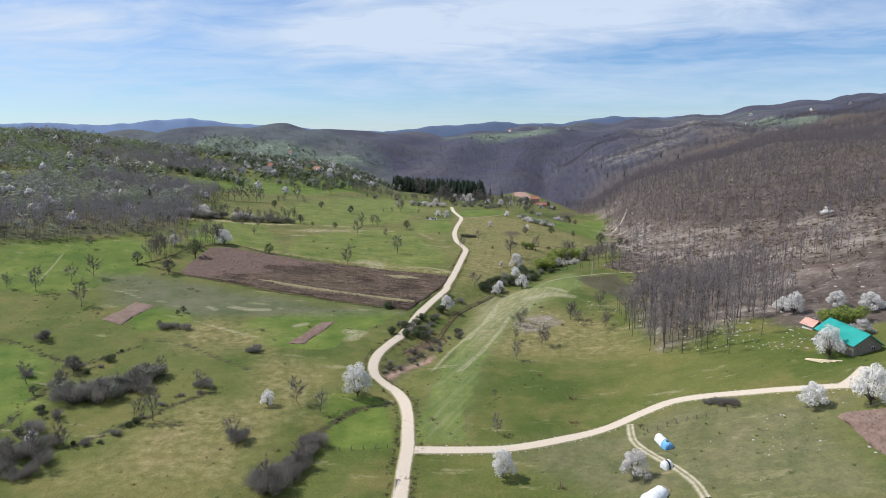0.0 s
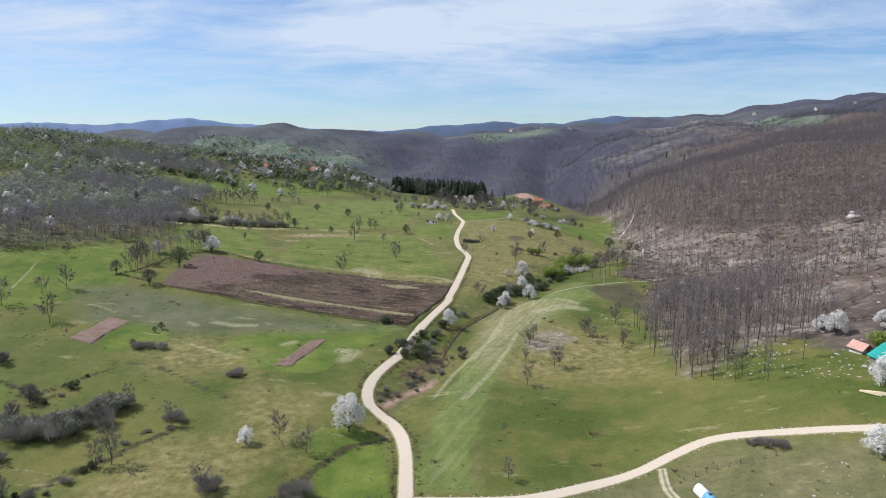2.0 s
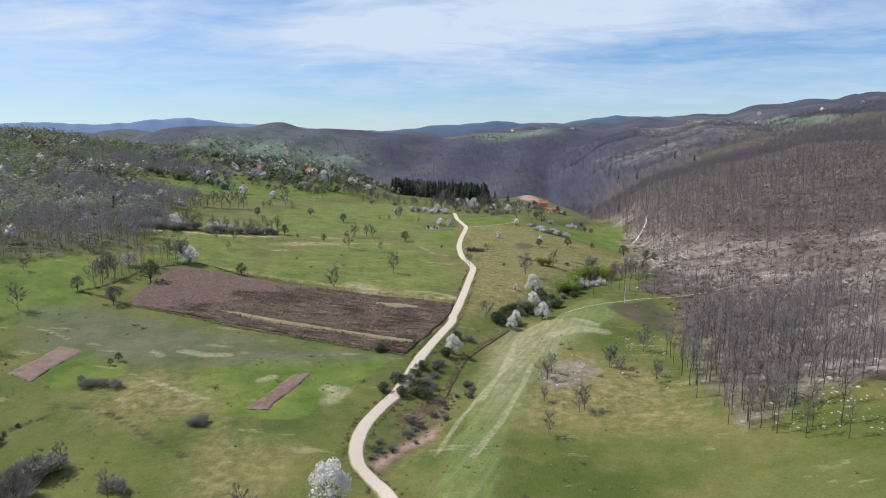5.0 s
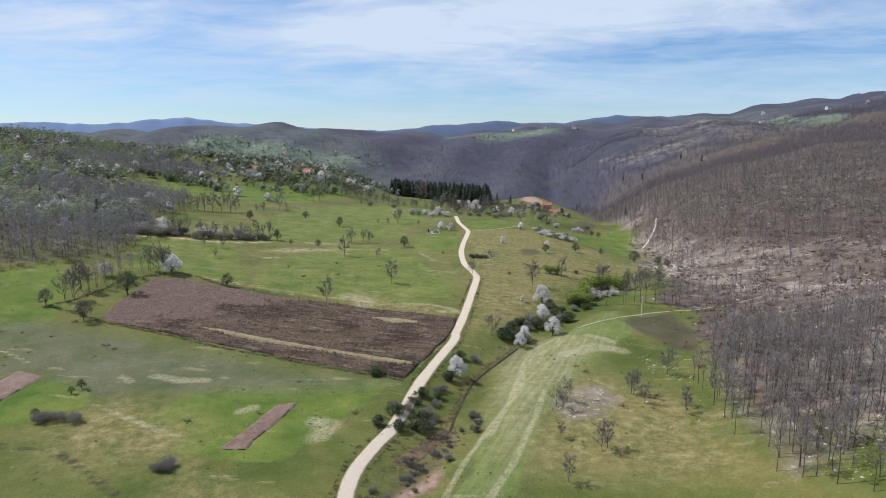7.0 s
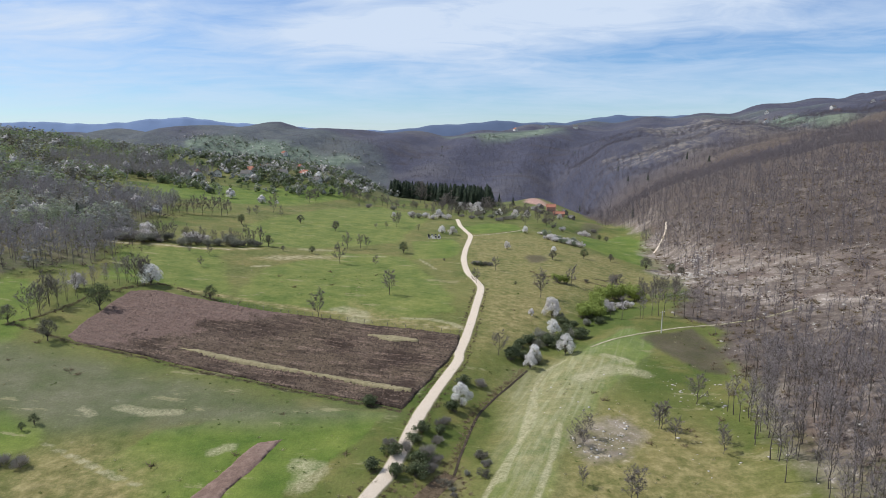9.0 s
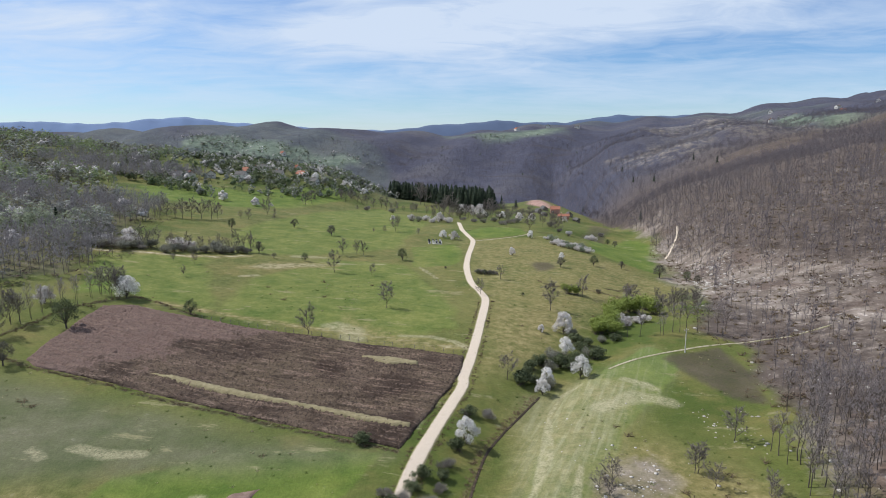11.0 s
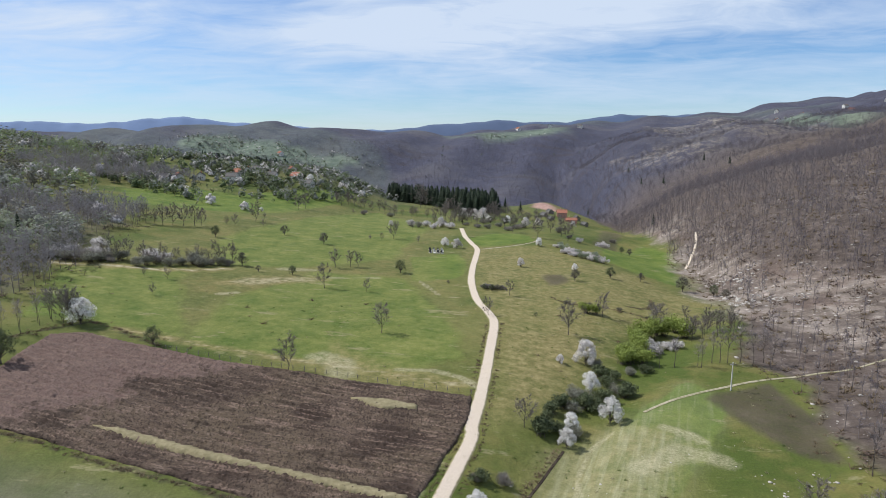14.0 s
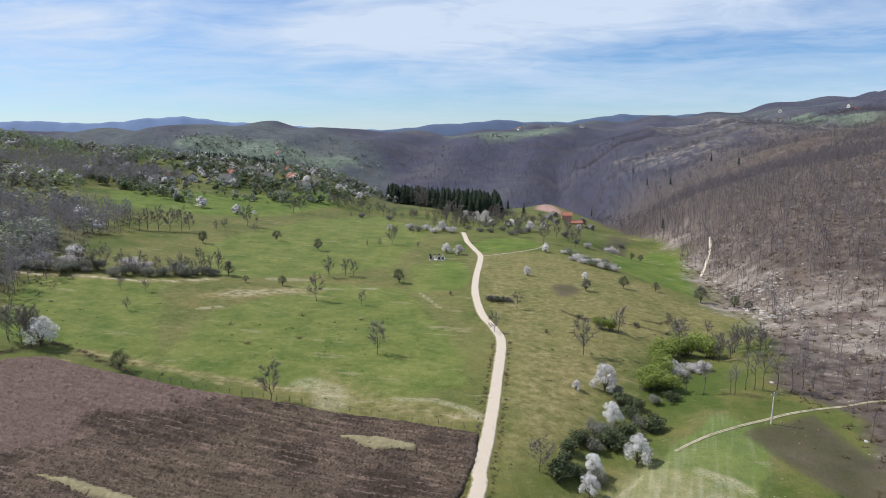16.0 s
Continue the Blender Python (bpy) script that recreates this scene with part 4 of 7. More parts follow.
def regions(x, y):
    wob = soft_wobble(x, y, 6.0)
    inside = lambda poly, soft=3.0: step(-soft, soft, distance_to(poly, x, y) + 0.8 * wob)  # noqa: E731
    lush = np.maximum.reduce([inside(p, 2.0 if p in (LUSH_A, LUSH_B, LUSH_C, LUSH_G, LUSH_L, LUSH_M, LUSH_N) else 7.0) for p in (LUSH_A, LUSH_B, LUSH_C, LUSH_D, LUSH_E, LUSH_F, LUSH_G, LUSH_H, LUSH_I, LUSH_J, LUSH_K, LUSH_L, LUSH_M, LUSH_N, LUSH_O)])
    dry = np.maximum.reduce([inside(p, 8.0) for p in (DRY_A, DRY_B, DRY_C, DRY_E, DRY_F, DRY_G, BROWN_GULLY, DRY_CAP)])
    dry = np.maximum.reduce([dry, 1.2 * inside(DRY_H, 3.0), 0.35 * inside(DRY_D, 8.0), 0.8 * inside(PASTURE_EAST, 9.0), 0.3 * inside(MEADOW_WEST, 9.0)])
    for path, wide, pale in ((HEDGE_PATH, 2.3, 1.55), (FENCE_PATH, 1.6, 1.2)):
        dry = np.maximum(dry, pale * (1 - step(wide * 0.4, wide * 1.5, line_distance(path, x, y) + 0.3 * wob)))
    worn = np.minimum.reduce([line_distance(path, x, y) / wide for path, wide in WORN_LINES] + [np.full(np.shape(x), 4.0)])
    mown = np.maximum(inside(DRY_G, 4.0), 0.5 * inside(LUSH_C, 4.0))
    v = x - WOOD_EDGE(y) + 2.5 * wob
    floor = v - 22 * (1 - step(158, 182, y)) - 6
    west_wood = step(-8, 8, -x - west_edge(y) + 4 * wob)
    front = 1 - step(455, 500, y)
    wood = np.maximum(step(-5, 5, floor), west_wood * np.maximum(0.6 * front, 0.3 * patchy_wood(x, y)))
    scree = np.maximum(step(10, 30, v) * step(225, 250, y + 0.25 * x - 20) * (1 - step(290, 350, y + 0.3 * (x - 130))), step(0, 10, v) * step(330, 370, y) * (1 - step(18, 40, v)) * (1 - step(500, 620, y)))
    scree = np.maximum(0.5 * scree, 0.88 * step(-7, 7, distance_to(SCREE_A, x, y) + 1.5 * wob))
    scree = np.clip(scree, 0, 1) * (0.55 + 0.45 * step(-0.6, 0.6, soft_wobble(x, y, 17, 2.0)))
    upper = step(30, 60, v) * step(330, 360, y) * (1 - step(520, 640, y)) * step(0.5, 1.0, soft_wobble(x, y, 24, 0.9))
    scree = np.maximum.reduce([scree, inside(STONY, 4.0) * (0.55 + 0.45 * step(-0.3, 0.8, soft_wobble(x, y, 2.6, 0.4))), 0.6 * inside(GROVE, 5.0), 0.25 * upper])
    bare_slope = step(8, 22, v) * (1 - step(-10, 8, x - forest_edge(y))) * step(170, 200, y) * (1 - step(430, 470, y))
    scree = np.maximum(scree, bare_slope * (0.35 + 0.5 * step(-0.5, 0.7, soft_wobble(x, y, 13, 2.6))) * (1 - 0.6 * step(-4, 6, distance_to(THIN_WOOD, x, y))))
    scree = np.maximum(scree, 0.2 * step(0, 14, v) * step(0, 10, x - forest_edge(y)) * step(0.1, 0.9, soft_wobble(x, y, 8, 1.1)))
    dark = np.maximum.reduce([inside(DARK_A, 1.5), 0.75 * inside(BROWN_GULLY, 2.0), 0.8 * inside(DARK_B, 4.0), 0.95 * inside(DARK_C, 2.5), 0.9 * inside(SCARP, 3.0), 0.3 * inside(GREEN_DIP, 2.5)])
    clay = step(-4, 4, 9 - np.hypot(x - 109, (y - 682) * 0.55) + wob * 3)
    clay = np.maximum(clay, 0.75 * step(-1.2, 1.2, 0.9 - line_distance(EARTH_BANK, x, y) + 0.5 * wob))
    bank = np.minimum.reduce([line_distance(p, x, y) for p in (BANK_A, BANK_B, BANK_C, BANK_D, BANK_E, BANK_G, TERRACE, RING, FIELD_EDGE, ROW_BASE)] + [np.full(np.shape(x), 5.0)])
    # where the far colours, tinted with haze, take over
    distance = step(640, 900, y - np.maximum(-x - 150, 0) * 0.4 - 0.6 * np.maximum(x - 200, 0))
    pasture = step(0.15, 0.7, soft_wobble(x, y, 130, 0.6) - 1.1 * step(-150, 100, x) + 1.2 * bell(x, y, -420, 1500, 320, 330) + 1.5 * bell(x, y, 560, 2250, 600, 260) + 1.2 * bell(x, y, 1150, 2000, 500, 300))
    far = lambda poly, soft: step(-soft, soft, distance_to(poly, x, y) + soft * 0.6 * soft_wobble(x, y, soft * 1.2))  # noqa: E731
    pasture = np.maximum.reduce([0.9 * far(FAR_PASTURE, 18), far(GREEN_BAND, 25), 0.9 * far(FAR_PASTURE_TOP, 30), 0.25 * pasture])
    tan = np.maximum(0.8 * far(TAN_BAND, 30) * (1 - far(GREEN_BAND, 25)), 0.8 * far(TAN_LOW, 22))
    grey = np.maximum(inside(GREY_FIELD, 6.0), 0.85 * inside(DRY_D, 6.0))
    wood = wood * (1 - far(WEST_CLEARING, 8))
    return dict(bank=bank, worn=worn, tan=tan, grey=grey, lush=lush, dry=dry, mown=mown, wood=wood, scree=scree, dark=dark, clay=clay, distance=distance, pasture=pasture)


west_edge = line_of([(-200, 480), (100, 330), (200, 240), (248, 178), (270, 148), (284, 130), (296, 119), (325, 121), (350, 127), (372, 131), (403, 134), (425, 139), (450, 150), (475, 172), (500, 192), (520, 205), (600, 228), (700, 238), (5000, 400)], 8)


def build_ground():
    rows = np.concatenate([np.arange(-320, 60, 9.0), np.arange(60, 330, 1.7), np.arange(330, 720, 3.6), 720 * 1.021 ** np.arange(0, 94)])
    rows = np.append(rows[rows < 4880], 4900)
    u = np.linspace(-1, 1, 361)
    fan = 0.42 * u + 0.58 * u**3
    half = np.maximum(420, 0.95 * (rows + 150) + 120)
    x, y = half[:, None] * fan[None], np.repeat(rows[:, None], len(u), 1)
    z = ground_z(x, y)
    x, y, z = x.ravel(), y.ravel(), z.ravel()
    n = len(u)
    a = (np.arange(len(rows) - 1)[:, None] * n + np.arange(n - 1)[None]).ravel()
    me = smooth(mesh_of("ground", np.stack([x, y, z], 1), np.stack([a, a + 1, a + n + 1, a + n], 1), GROUND))
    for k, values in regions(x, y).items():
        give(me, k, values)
    return tagged(new("ground", me), "rolling spring meadow and woodland floor of an upland valley", "ground", kind="structure")


build_ground()


def ribbon(name, points, width, mat, label, lift=0.09, wander=0.08):
    c = curve_points(points, 1.5)
    d = np.gradient(c, axis=0)
    side = np.stack([d[:, 1], -d[:, 0]], 1) / np.hypot(d[:, 0], d[:, 1])[:, None]
    k = np.arange(len(c))
    half = width / 2 * (1 + 0.05 * np.sin(k * 0.31) * np.sin(k * 0.13 + 1))
    across = np.array([-1.25, -1.0, -0.75, -0.45, 0, 0.45, 0.75, 1.0, 1.25])
    rise = np.array([-0.25, 0.0, 0.02, -0.02, 0.05, -0.02, 0.02, 0.0, -0.25])
    p = c[:, None, :] + side[:, None, :] * (half[:, None] * across)[..., None]
    p = p + (wander * np.sin(k * 0.9)[:, None] * np.abs(across)[None] ** 3 * 0.3)[..., None] * side[:, None]
    z = ground_z(p[..., 0], p[..., 1]) + lift + rise
    v = np.concatenate([p, z[..., None]], 2).reshape(-1, 3)
    n = len(across)
    a = (np.arange(len(c) - 1)[:, None] * n + np.arange(n - 1)[None]).ravel()
    me = smooth(mesh_of(name, v, np.stack([a, a + n, a + n + 1, a + 1], 1), mat))
    give(me, "across", np.tile(np.abs(across), len(c)))
    return tagged(new(name, me), label, "road", kind="structure")


ribbon("road", MAIN_ROAD, 2.65, GRAVEL, "winding pale gravel lane through the meadows", 0.16)
ribbon("road", SIDE_ROAD + [(92, 105.5), (104, 97), (120, 84)], 2.6, GRAVEL, "pale gravel side lane to the farmstead", 0.13)
ribbon("road", YARD_ROAD, 2.4, GRAVEL, "short gravel drive into the farmyard", 0.12)
ribbon("track", SCAR_TRACK, 1.2, GRAVEL, "pale stony track up the wooded slope", 0.12)
for way, width, text in ((FORK_TRACK, 1.2, "narrow worn field track"), (WOOD_TRACK + [(119, 270)], 0.75, "two-rut earth track into the wood"), (BALE_TRACK, 1.5, "two-rut track past the wrapped bales")):
    ribbon("track", way, width, TRACK, text, 0.1)


def plot(name, outline, mat, label, cell=0.8, clods=0.12, lift=0.1, along=0.0, furrow=1.1, rough=False):
    p = np.array(outline, float)
    lo, hi = p.min(0), p.max(0)
    gx, gy = np.arange(lo[0], hi[0] + cell, cell), np.arange(lo[1], hi[1] + cell, cell)
    x, y = np.meshgrid(gx, gy)
    d = distance_to(outline, x, y) + 0.12 * np.sin(x * 1.3) * np.sin(y * 1.1) + 0.2 * np.sin(x * 0.31 + y * 0.4)
    rng = np.random.default_rng(5)
    w = x * math.sin(along) + y * math.cos(along)
    z = ground_z(x, y) + lift + np.minimum(d, 0.5) * 0.25 + np.clip(d, 0, 1) * clods * (0.7 * np.sin(w * 2 * math.pi / furrow + 0.6 * np.sin(x * 0.2)) + rng.normal(0, 0.45, x.shape))
    e = 0.05
    dx = (distance_to(outline, x + e, y) - distance_to(outline, x - e, y)) / (2 * e)
    dy = (distance_to(outline, x, y + e) - distance_to(outline, x, y - e)) / (2 * e)
    pull = np.where((d < 0) & (d > -1.6 * cell), -d, 0)
    x, y = x + pull * dx, y + pull * dy
    d = np.where(pull > 0, 0, d)
    z = np.where(pull > 0, ground_z(x, y) + 0.02, z)
    keep = d > -1e-6
    n = len(gx)
    idx = (np.arange(len(gy) - 1)[:, None] * n + np.arange(n - 1)[None]).ravel()
    k = keep.ravel()
    idx = idx[k[idx] & k[idx + 1] & k[idx + n] & k[idx + n + 1]]
    f = np.stack([idx, idx + 1, idx + n + 1, idx + n], 1)
    used, f = np.unique(f, return_inverse=True)
    me = mesh_of(name, np.stack([x.ravel(), y.ravel(), z.ravel()], 1)[used], f.reshape(-1, 4), mat)
    return tagged(new(name, me if rough else smooth(me)), label, "field", kind="structure")


def narrowed(outline, k):
    """The outline drawn in towards its long middle line."""
    p = np.array(outline)
    c = p.mean(0)
    d = np.linalg.svd(p - c)[2][1]
    return [tuple(q - d * ((q - c) @ d) * (1 - k)) for q in p]


plot("ploughed_field", BIG_FIELD, SOIL_FIELD, "large freshly ploughed field of dark brown clods", 0.45, 0.36, 0.42, 0.33, 2.0, True)
plot("grass_strip", narrowed(PALE_STRIP, 0.45), PALE_GRASS, "bleached unploughed grass strip in the field", 0.6, 0.06, 0.88)
plot("grass_patch", PALE_SPOT, PALE_GRASS, "bleached grass left in the ploughed field", 0.6, 0.06, 0.85)
plot("harrowed_plot", SMALL_PLOT, SOIL_RED, "small harrowed vegetable plot of reddish soil", 0.5, 0.1, 0.14, 0.5, 0.9)
plot("harrowed_plot", FAR_PLOT, SOIL_RED, "small harrowed plot of reddish soil", 0.6, 0.1, 0.14, 0.1, 0.9)
plot("harrowed_plot", EAST_PLOT, SOIL_RED, "ploughed plot with coarse pinkish clods", 0.4, 0.5, 0.45, 1.2, 1.2, True)

# ---- far blue ranges, haze in their colour and emission ----
FAR_LEFT = [(-3637, 102), (-3171, 124), (-2741, 131), (-2525, 135), (-2309, 128), (-2128, 121), (-1909, 132), (-1817, 150), (-1542, 165), (-1434, 150), (-1288, 132), (-1031, 121), (-773, 100), (-551, 85), (-327, 81), (-28, 81), (348, 48)]
FAR_MIDDLE = [(-469, 19), (-278, 72), (-87, 87), (72, 106), (263, 116), (422, 135), (551, 119), (808, 122), (968, 147), (1097, 160), (1323, 157), (1615, 167), (1876, 173), (2272, 158), (2773, 130)]


def far_range(shape, at, colour, haze_glow, label):
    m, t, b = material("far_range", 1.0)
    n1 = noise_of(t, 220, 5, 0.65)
    # the air holds no haze: blue base colour and faint emission imitate it
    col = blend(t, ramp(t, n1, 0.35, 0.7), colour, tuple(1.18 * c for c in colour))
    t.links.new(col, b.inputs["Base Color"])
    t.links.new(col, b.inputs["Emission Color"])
    b.inputs["Emission Strength"].default_value = haze_glow
    xs = np.linspace(shape[0][0], shape[-1][0], 260)
    hs = np.interp(xs, [p[0] for p in shape], [p[1] for p in shape])
    hs = hs + 3.0 * np.sin(xs / 47) * np.sin(xs / 111 + 1) + 1.5 * np.sin(xs / 19.0)
    v, rows = [], ((-420, -0.2), (-260, 0.35), (-120, 0.75), (-40, 0.95), (0, 1.0), (200, 0.2), (300, -0.3))
    for dy, k in rows:
        v.append(np.stack([xs, at + dy + 12 * np.sin(xs / 240), -100 + (hs + 100) * max(k, -0.3)], 1))
    n = len(xs)
    a = (np.arange(len(rows) - 1)[:, None] * n + np.arange(n - 1)[None]).ravel()
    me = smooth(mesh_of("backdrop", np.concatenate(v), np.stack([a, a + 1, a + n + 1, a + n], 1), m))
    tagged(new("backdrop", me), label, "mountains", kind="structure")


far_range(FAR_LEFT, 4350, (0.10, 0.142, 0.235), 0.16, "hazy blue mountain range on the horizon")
far_range(FAR_MIDDLE, 3700, (0.062, 0.085, 0.14), 0.14, "haze-blue wooded ridge on the horizon")

# ---- plants ----
class Wood:
    """Gathers tubes and slivers into one triangle mesh."""

    def __init__(self):
        self.v, self.f = [], []

    def tube(self, a, b, r0, r1, sides=4):
        a, b = np.asarray(a, float), np.asarray(b, float)
        d = (b - a) / (np.linalg.norm(b - a) + 1e-9)
        s = np.cross(d, (0.3, 0.9, 0.1) if abs(d[2]) > 0.8 else (0, 0, 1))
        s /= np.linalg.norm(s)
        c = np.cross(d, s)
        k = len(self.v)
        for p, r in ((a, r0), (b, r1)):
            for i in range(sides):
                w = 2 * math.pi * i / sides
                self.v.append(p + r * (math.cos(w) * s + math.sin(w) * c))
        for i in range(sides):
            j = (i + 1) % sides
            self.f += [(k + i, k + j, k + sides + j), (k + i, k + sides + j, k + sides + i)]

    def sliver(self, a, b, w, rng):
        d = np.asarray(b) - a
        s = np.cross(d, rng.normal(size=3))
        s *= w / (np.linalg.norm(s) + 1e-9)
        k = len(self.v)
        self.v += [a - s, a + s, np.asarray(b)]
        self.f.append((k, k + 1, k + 2))

    def leaf(self, p, size, rng, flat=0.0):
        n = rng.normal(size=3)
        n[2] = abs(n[2]) + abs(flat)
        n /= np.linalg.norm(n)
        s = np.cross(n, rng.normal(size=3))
        s /= np.linalg.norm(s)
        c = np.cross(n, s)
        k = len(self.v)
        if flat < 0:
            self.v += [p - size * s * 0.6, p + size * (0.6 * s - 0.3 * c), p + size * 0.75 * c]
            self.f.append((k, k + 1, k + 2))
            return
        self.v += [p - size * s * 0.5, p + size * (0.5 * s - 0.35 * c), p + size * (0.3 * s + 0.6 * c), p + size * (-0.45 * s + 0.4 * c)]
        self.f += [(k, k + 1, k + 2), (k, k + 2, k + 3)]

    def scale_leaf(self, p, n, size, rng):
        """A leaf or blossom spray lying across the outward direction n."""
        s = np.cross(n, rng.normal(size=3))
        s /= np.linalg.norm(s) + 1e-9
        c = np.cross(n, s)
        k = len(self.v)
        self.v += [p - size * s * 0.6, p + size * (0.6 * s - 0.3 * c), p + size * 0.75 * c]
        self.f.append((k, k + 1, k + 2))

    def mesh(self, name, mat):
        return mesh_of(name, self.v, self.f, mat)


def unit(v):
    return v / (np.linalg.norm(v) + 1e-9)


def skeleton_of(rng, limbs, subs, twigs, spread, bole, rise=0.75, lean=0.014, top=1.0):
    """Trunk, limbs and twig lines of a tree one unit high."""
    path = [np.zeros(3)]
    for i in range(1, 6):
        path.append(np.array([rng.normal(0, lean), rng.normal(0, lean), 0.9 * top * i / 5]) * (1, 1, 1))
    path = np.array(path)
    trunk, limb, sub, twig = [], [], [], []
    for i in range(5):
        trunk.append((path[i], path[i + 1], 1 - i / 5.4, 1 - (i + 1) / 5.4))
    for i in range(limbs):
        s = bole + (0.97 - bole) * (i + rng.random()) / limbs
        h = s * 0.9 * top
        base = np.array([np.interp(h, path[:, 2], path[:, 0]), np.interp(h, path[:, 2], path[:, 1]), h])
        w = i * 2.4 + rng.normal(0, 0.4)
        size = spread * (1.15 - 0.75 * abs(s - bole - 0.15)) * rng.uniform(0.75, 1.15)
        d = unit(np.array([math.cos(w), math.sin(w), rise * rng.uniform(0.6, 1.4)]))
        mid = base + d * size * 0.55
        end = mid + unit(d + (0, 0, 0.45)) * size * 0.45
        limb += [(base, mid, 1.0, 0.65), (mid, end, 0.65, 0.3)]
        for k in range(subs):
            q = rng.uniform(0.3, 1.0)
            b0 = base + (mid - base) * min(1, q / 0.55) if q < 0.55 else mid + (end - mid) * (q - 0.55) / 0.45
            dd = unit(d + rng.normal(0, 0.6, 3) + (0, 0, 0.25))
            e = b0 + dd * size * rng.uniform(0.25, 0.5)
            sub.append((b0, e))
            for _ in range(twigs):
                g = b0 + (e - b0) * rng.uniform(0.25, 1)
                twig.append((g, g + unit(dd + rng.normal(0, 0.75, 3)) * size * rng.uniform(0.14, 0.34)))
    return trunk, limb, sub, twig


def tree_meshes(seed, style, thick=0.016, limbs=11, subs=5, twigs=5, spread=0.36, bole=0.25, twig_w=0.0035, leaf=0.0, leaves=0, rise=0.75, mats=None, clump=0.05):
    """The trunk mesh and the crown mesh of a tree one unit high."""
    rng = np.random.default_rng(seed)
    trunk, limb, sub, twig = skeleton_of(rng, limbs, subs, twigs, spread, bole, rise)
    w = Wood()
    for a, b, r0, r1 in trunk:
        w.tube(a - (0, 0, 0.02 * (a[2] < 0.01)), b, thick * r0, thick * r1, 6)
    for a, b, r0, r1 in limb:
        w.tube(a, b, thick * 0.45 * r0, thick * 0.45 * r1, 3)
    c = Wood()
    for a, b in sub:
        c.sliver(a, b, thick * 0.16 + twig_w * 0.5, rng)
    for a, b in twig:
        c.sliver(a, b, twig_w, rng)
    if leaves:
        ends = [b for _, b in twig]
        for i in range(leaves):
            c.leaf(ends[rng.integers(len(ends))] + rng.normal(0, clump, 3), leaf * rng.uniform(0.6, 1.4), rng, -0.3)
    return w.mesh("trunk", mats[0]), c.mesh("crown", mats[1])


def lobed_meshes(seed, mats, lobes=15, leaves=2600, leaf=0.034, low=0.08, wide=0.35):
    """A short-trunked round tree: limbs that end in lobes of dense blossom with gaps between."""
    rng = np.random.default_rng(seed)
    w, c = Wood(), Wood()
    fork = np.array([rng.normal(0, 0.02), rng.normal(0, 0.02), low])
    w.tube((0, 0, -0.03), fork, 0.03, 0.022, 6)
    for i in range(lobes):
        a = 2.4 * i + rng.normal(0, 0.3)
        up = (i + 0.5) / lobes
        r = wide * math.sqrt(max(0.05, 1 - up ** 1.6)) * rng.uniform(0.75, 1.1)
        mid = np.array([r * math.cos(a), r * math.sin(a), low + 0.16 + (0.84 - low - 0.16) * up + rng.normal(0, 0.03)])
        knee = fork + (mid - fork) * 0.5 + (0, 0, 0.03)
        w.tube(fork, knee, 0.013, 0.009, 3)
        w.tube(knee, mid, 0.009, 0.004, 3)
        size = rng.uniform(0.11, 0.175)
        for _ in range(14):
            c.sliver(mid, mid + unit(rng.normal(size=3)) * size * 1.1, 0.004, rng)
        for _ in range(leaves // lobes):
            n = unit(rng.normal(size=3) + (0, 0, 0.25))
            c.scale_leaf(mid + n * size * rng.random() ** 0.3 * 1.05, unit(n + rng.normal(0, 0.5, 3)), leaf * rng.uniform(0.6, 1.4), rng)
    return w.mesh("trunk", mats[0]), c.mesh("crown", mats[1])


def bush_meshes(seed, mats, leaves=1100, leaf=0.052, stems=26, squat=0.6, twigs=500):
    """A dense many-stemmed bush, one unit across and about as high as squat."""
    rng = np.random.default_rng(seed)
    w, c = Wood(), Wood()
    lobes = [np.array([rng.normal(0, 0.2), rng.normal(0, 0.2), squat * rng.uniform(0.4, 0.75)]) for _ in range(9)]
    for _ in range(stems):
        e = lobes[rng.integers(9)] + rng.normal(0, 0.1, 3)
        b = np.array([rng.normal(0, 0.1), rng.normal(0, 0.1), -0.03])
        w.tube(b, e, 0.009, 0.003, 3)
    for i in range(leaves + twigs):
        n = unit(rng.normal(size=3) + (0, 0, 0.2))
        p = lobes[i % 9] + n * 0.22 * rng.random() ** 0.4 * np.array([1, 1, squat + 0.3])
        if p[2] < 0.02:
            p[2] = rng.uniform(0.02, 0.15)
        if i < leaves:
            c.scale_leaf(p, unit(n + rng.normal(0, 0.5, 3)), leaf * rng.uniform(0.6, 1.5), rng)
        else:
            q = p * np.array([0.75, 0.75, 0.6])
            d = unit(p - q + (0, 0, 0.08) + rng.normal(0, 0.05, 3))
            c.sliver(q, q + d * rng.uniform(0.14, 0.30), 0.0042, rng)
    return w.mesh("stem", mats[0]), c.mesh("foliage", mats[1])


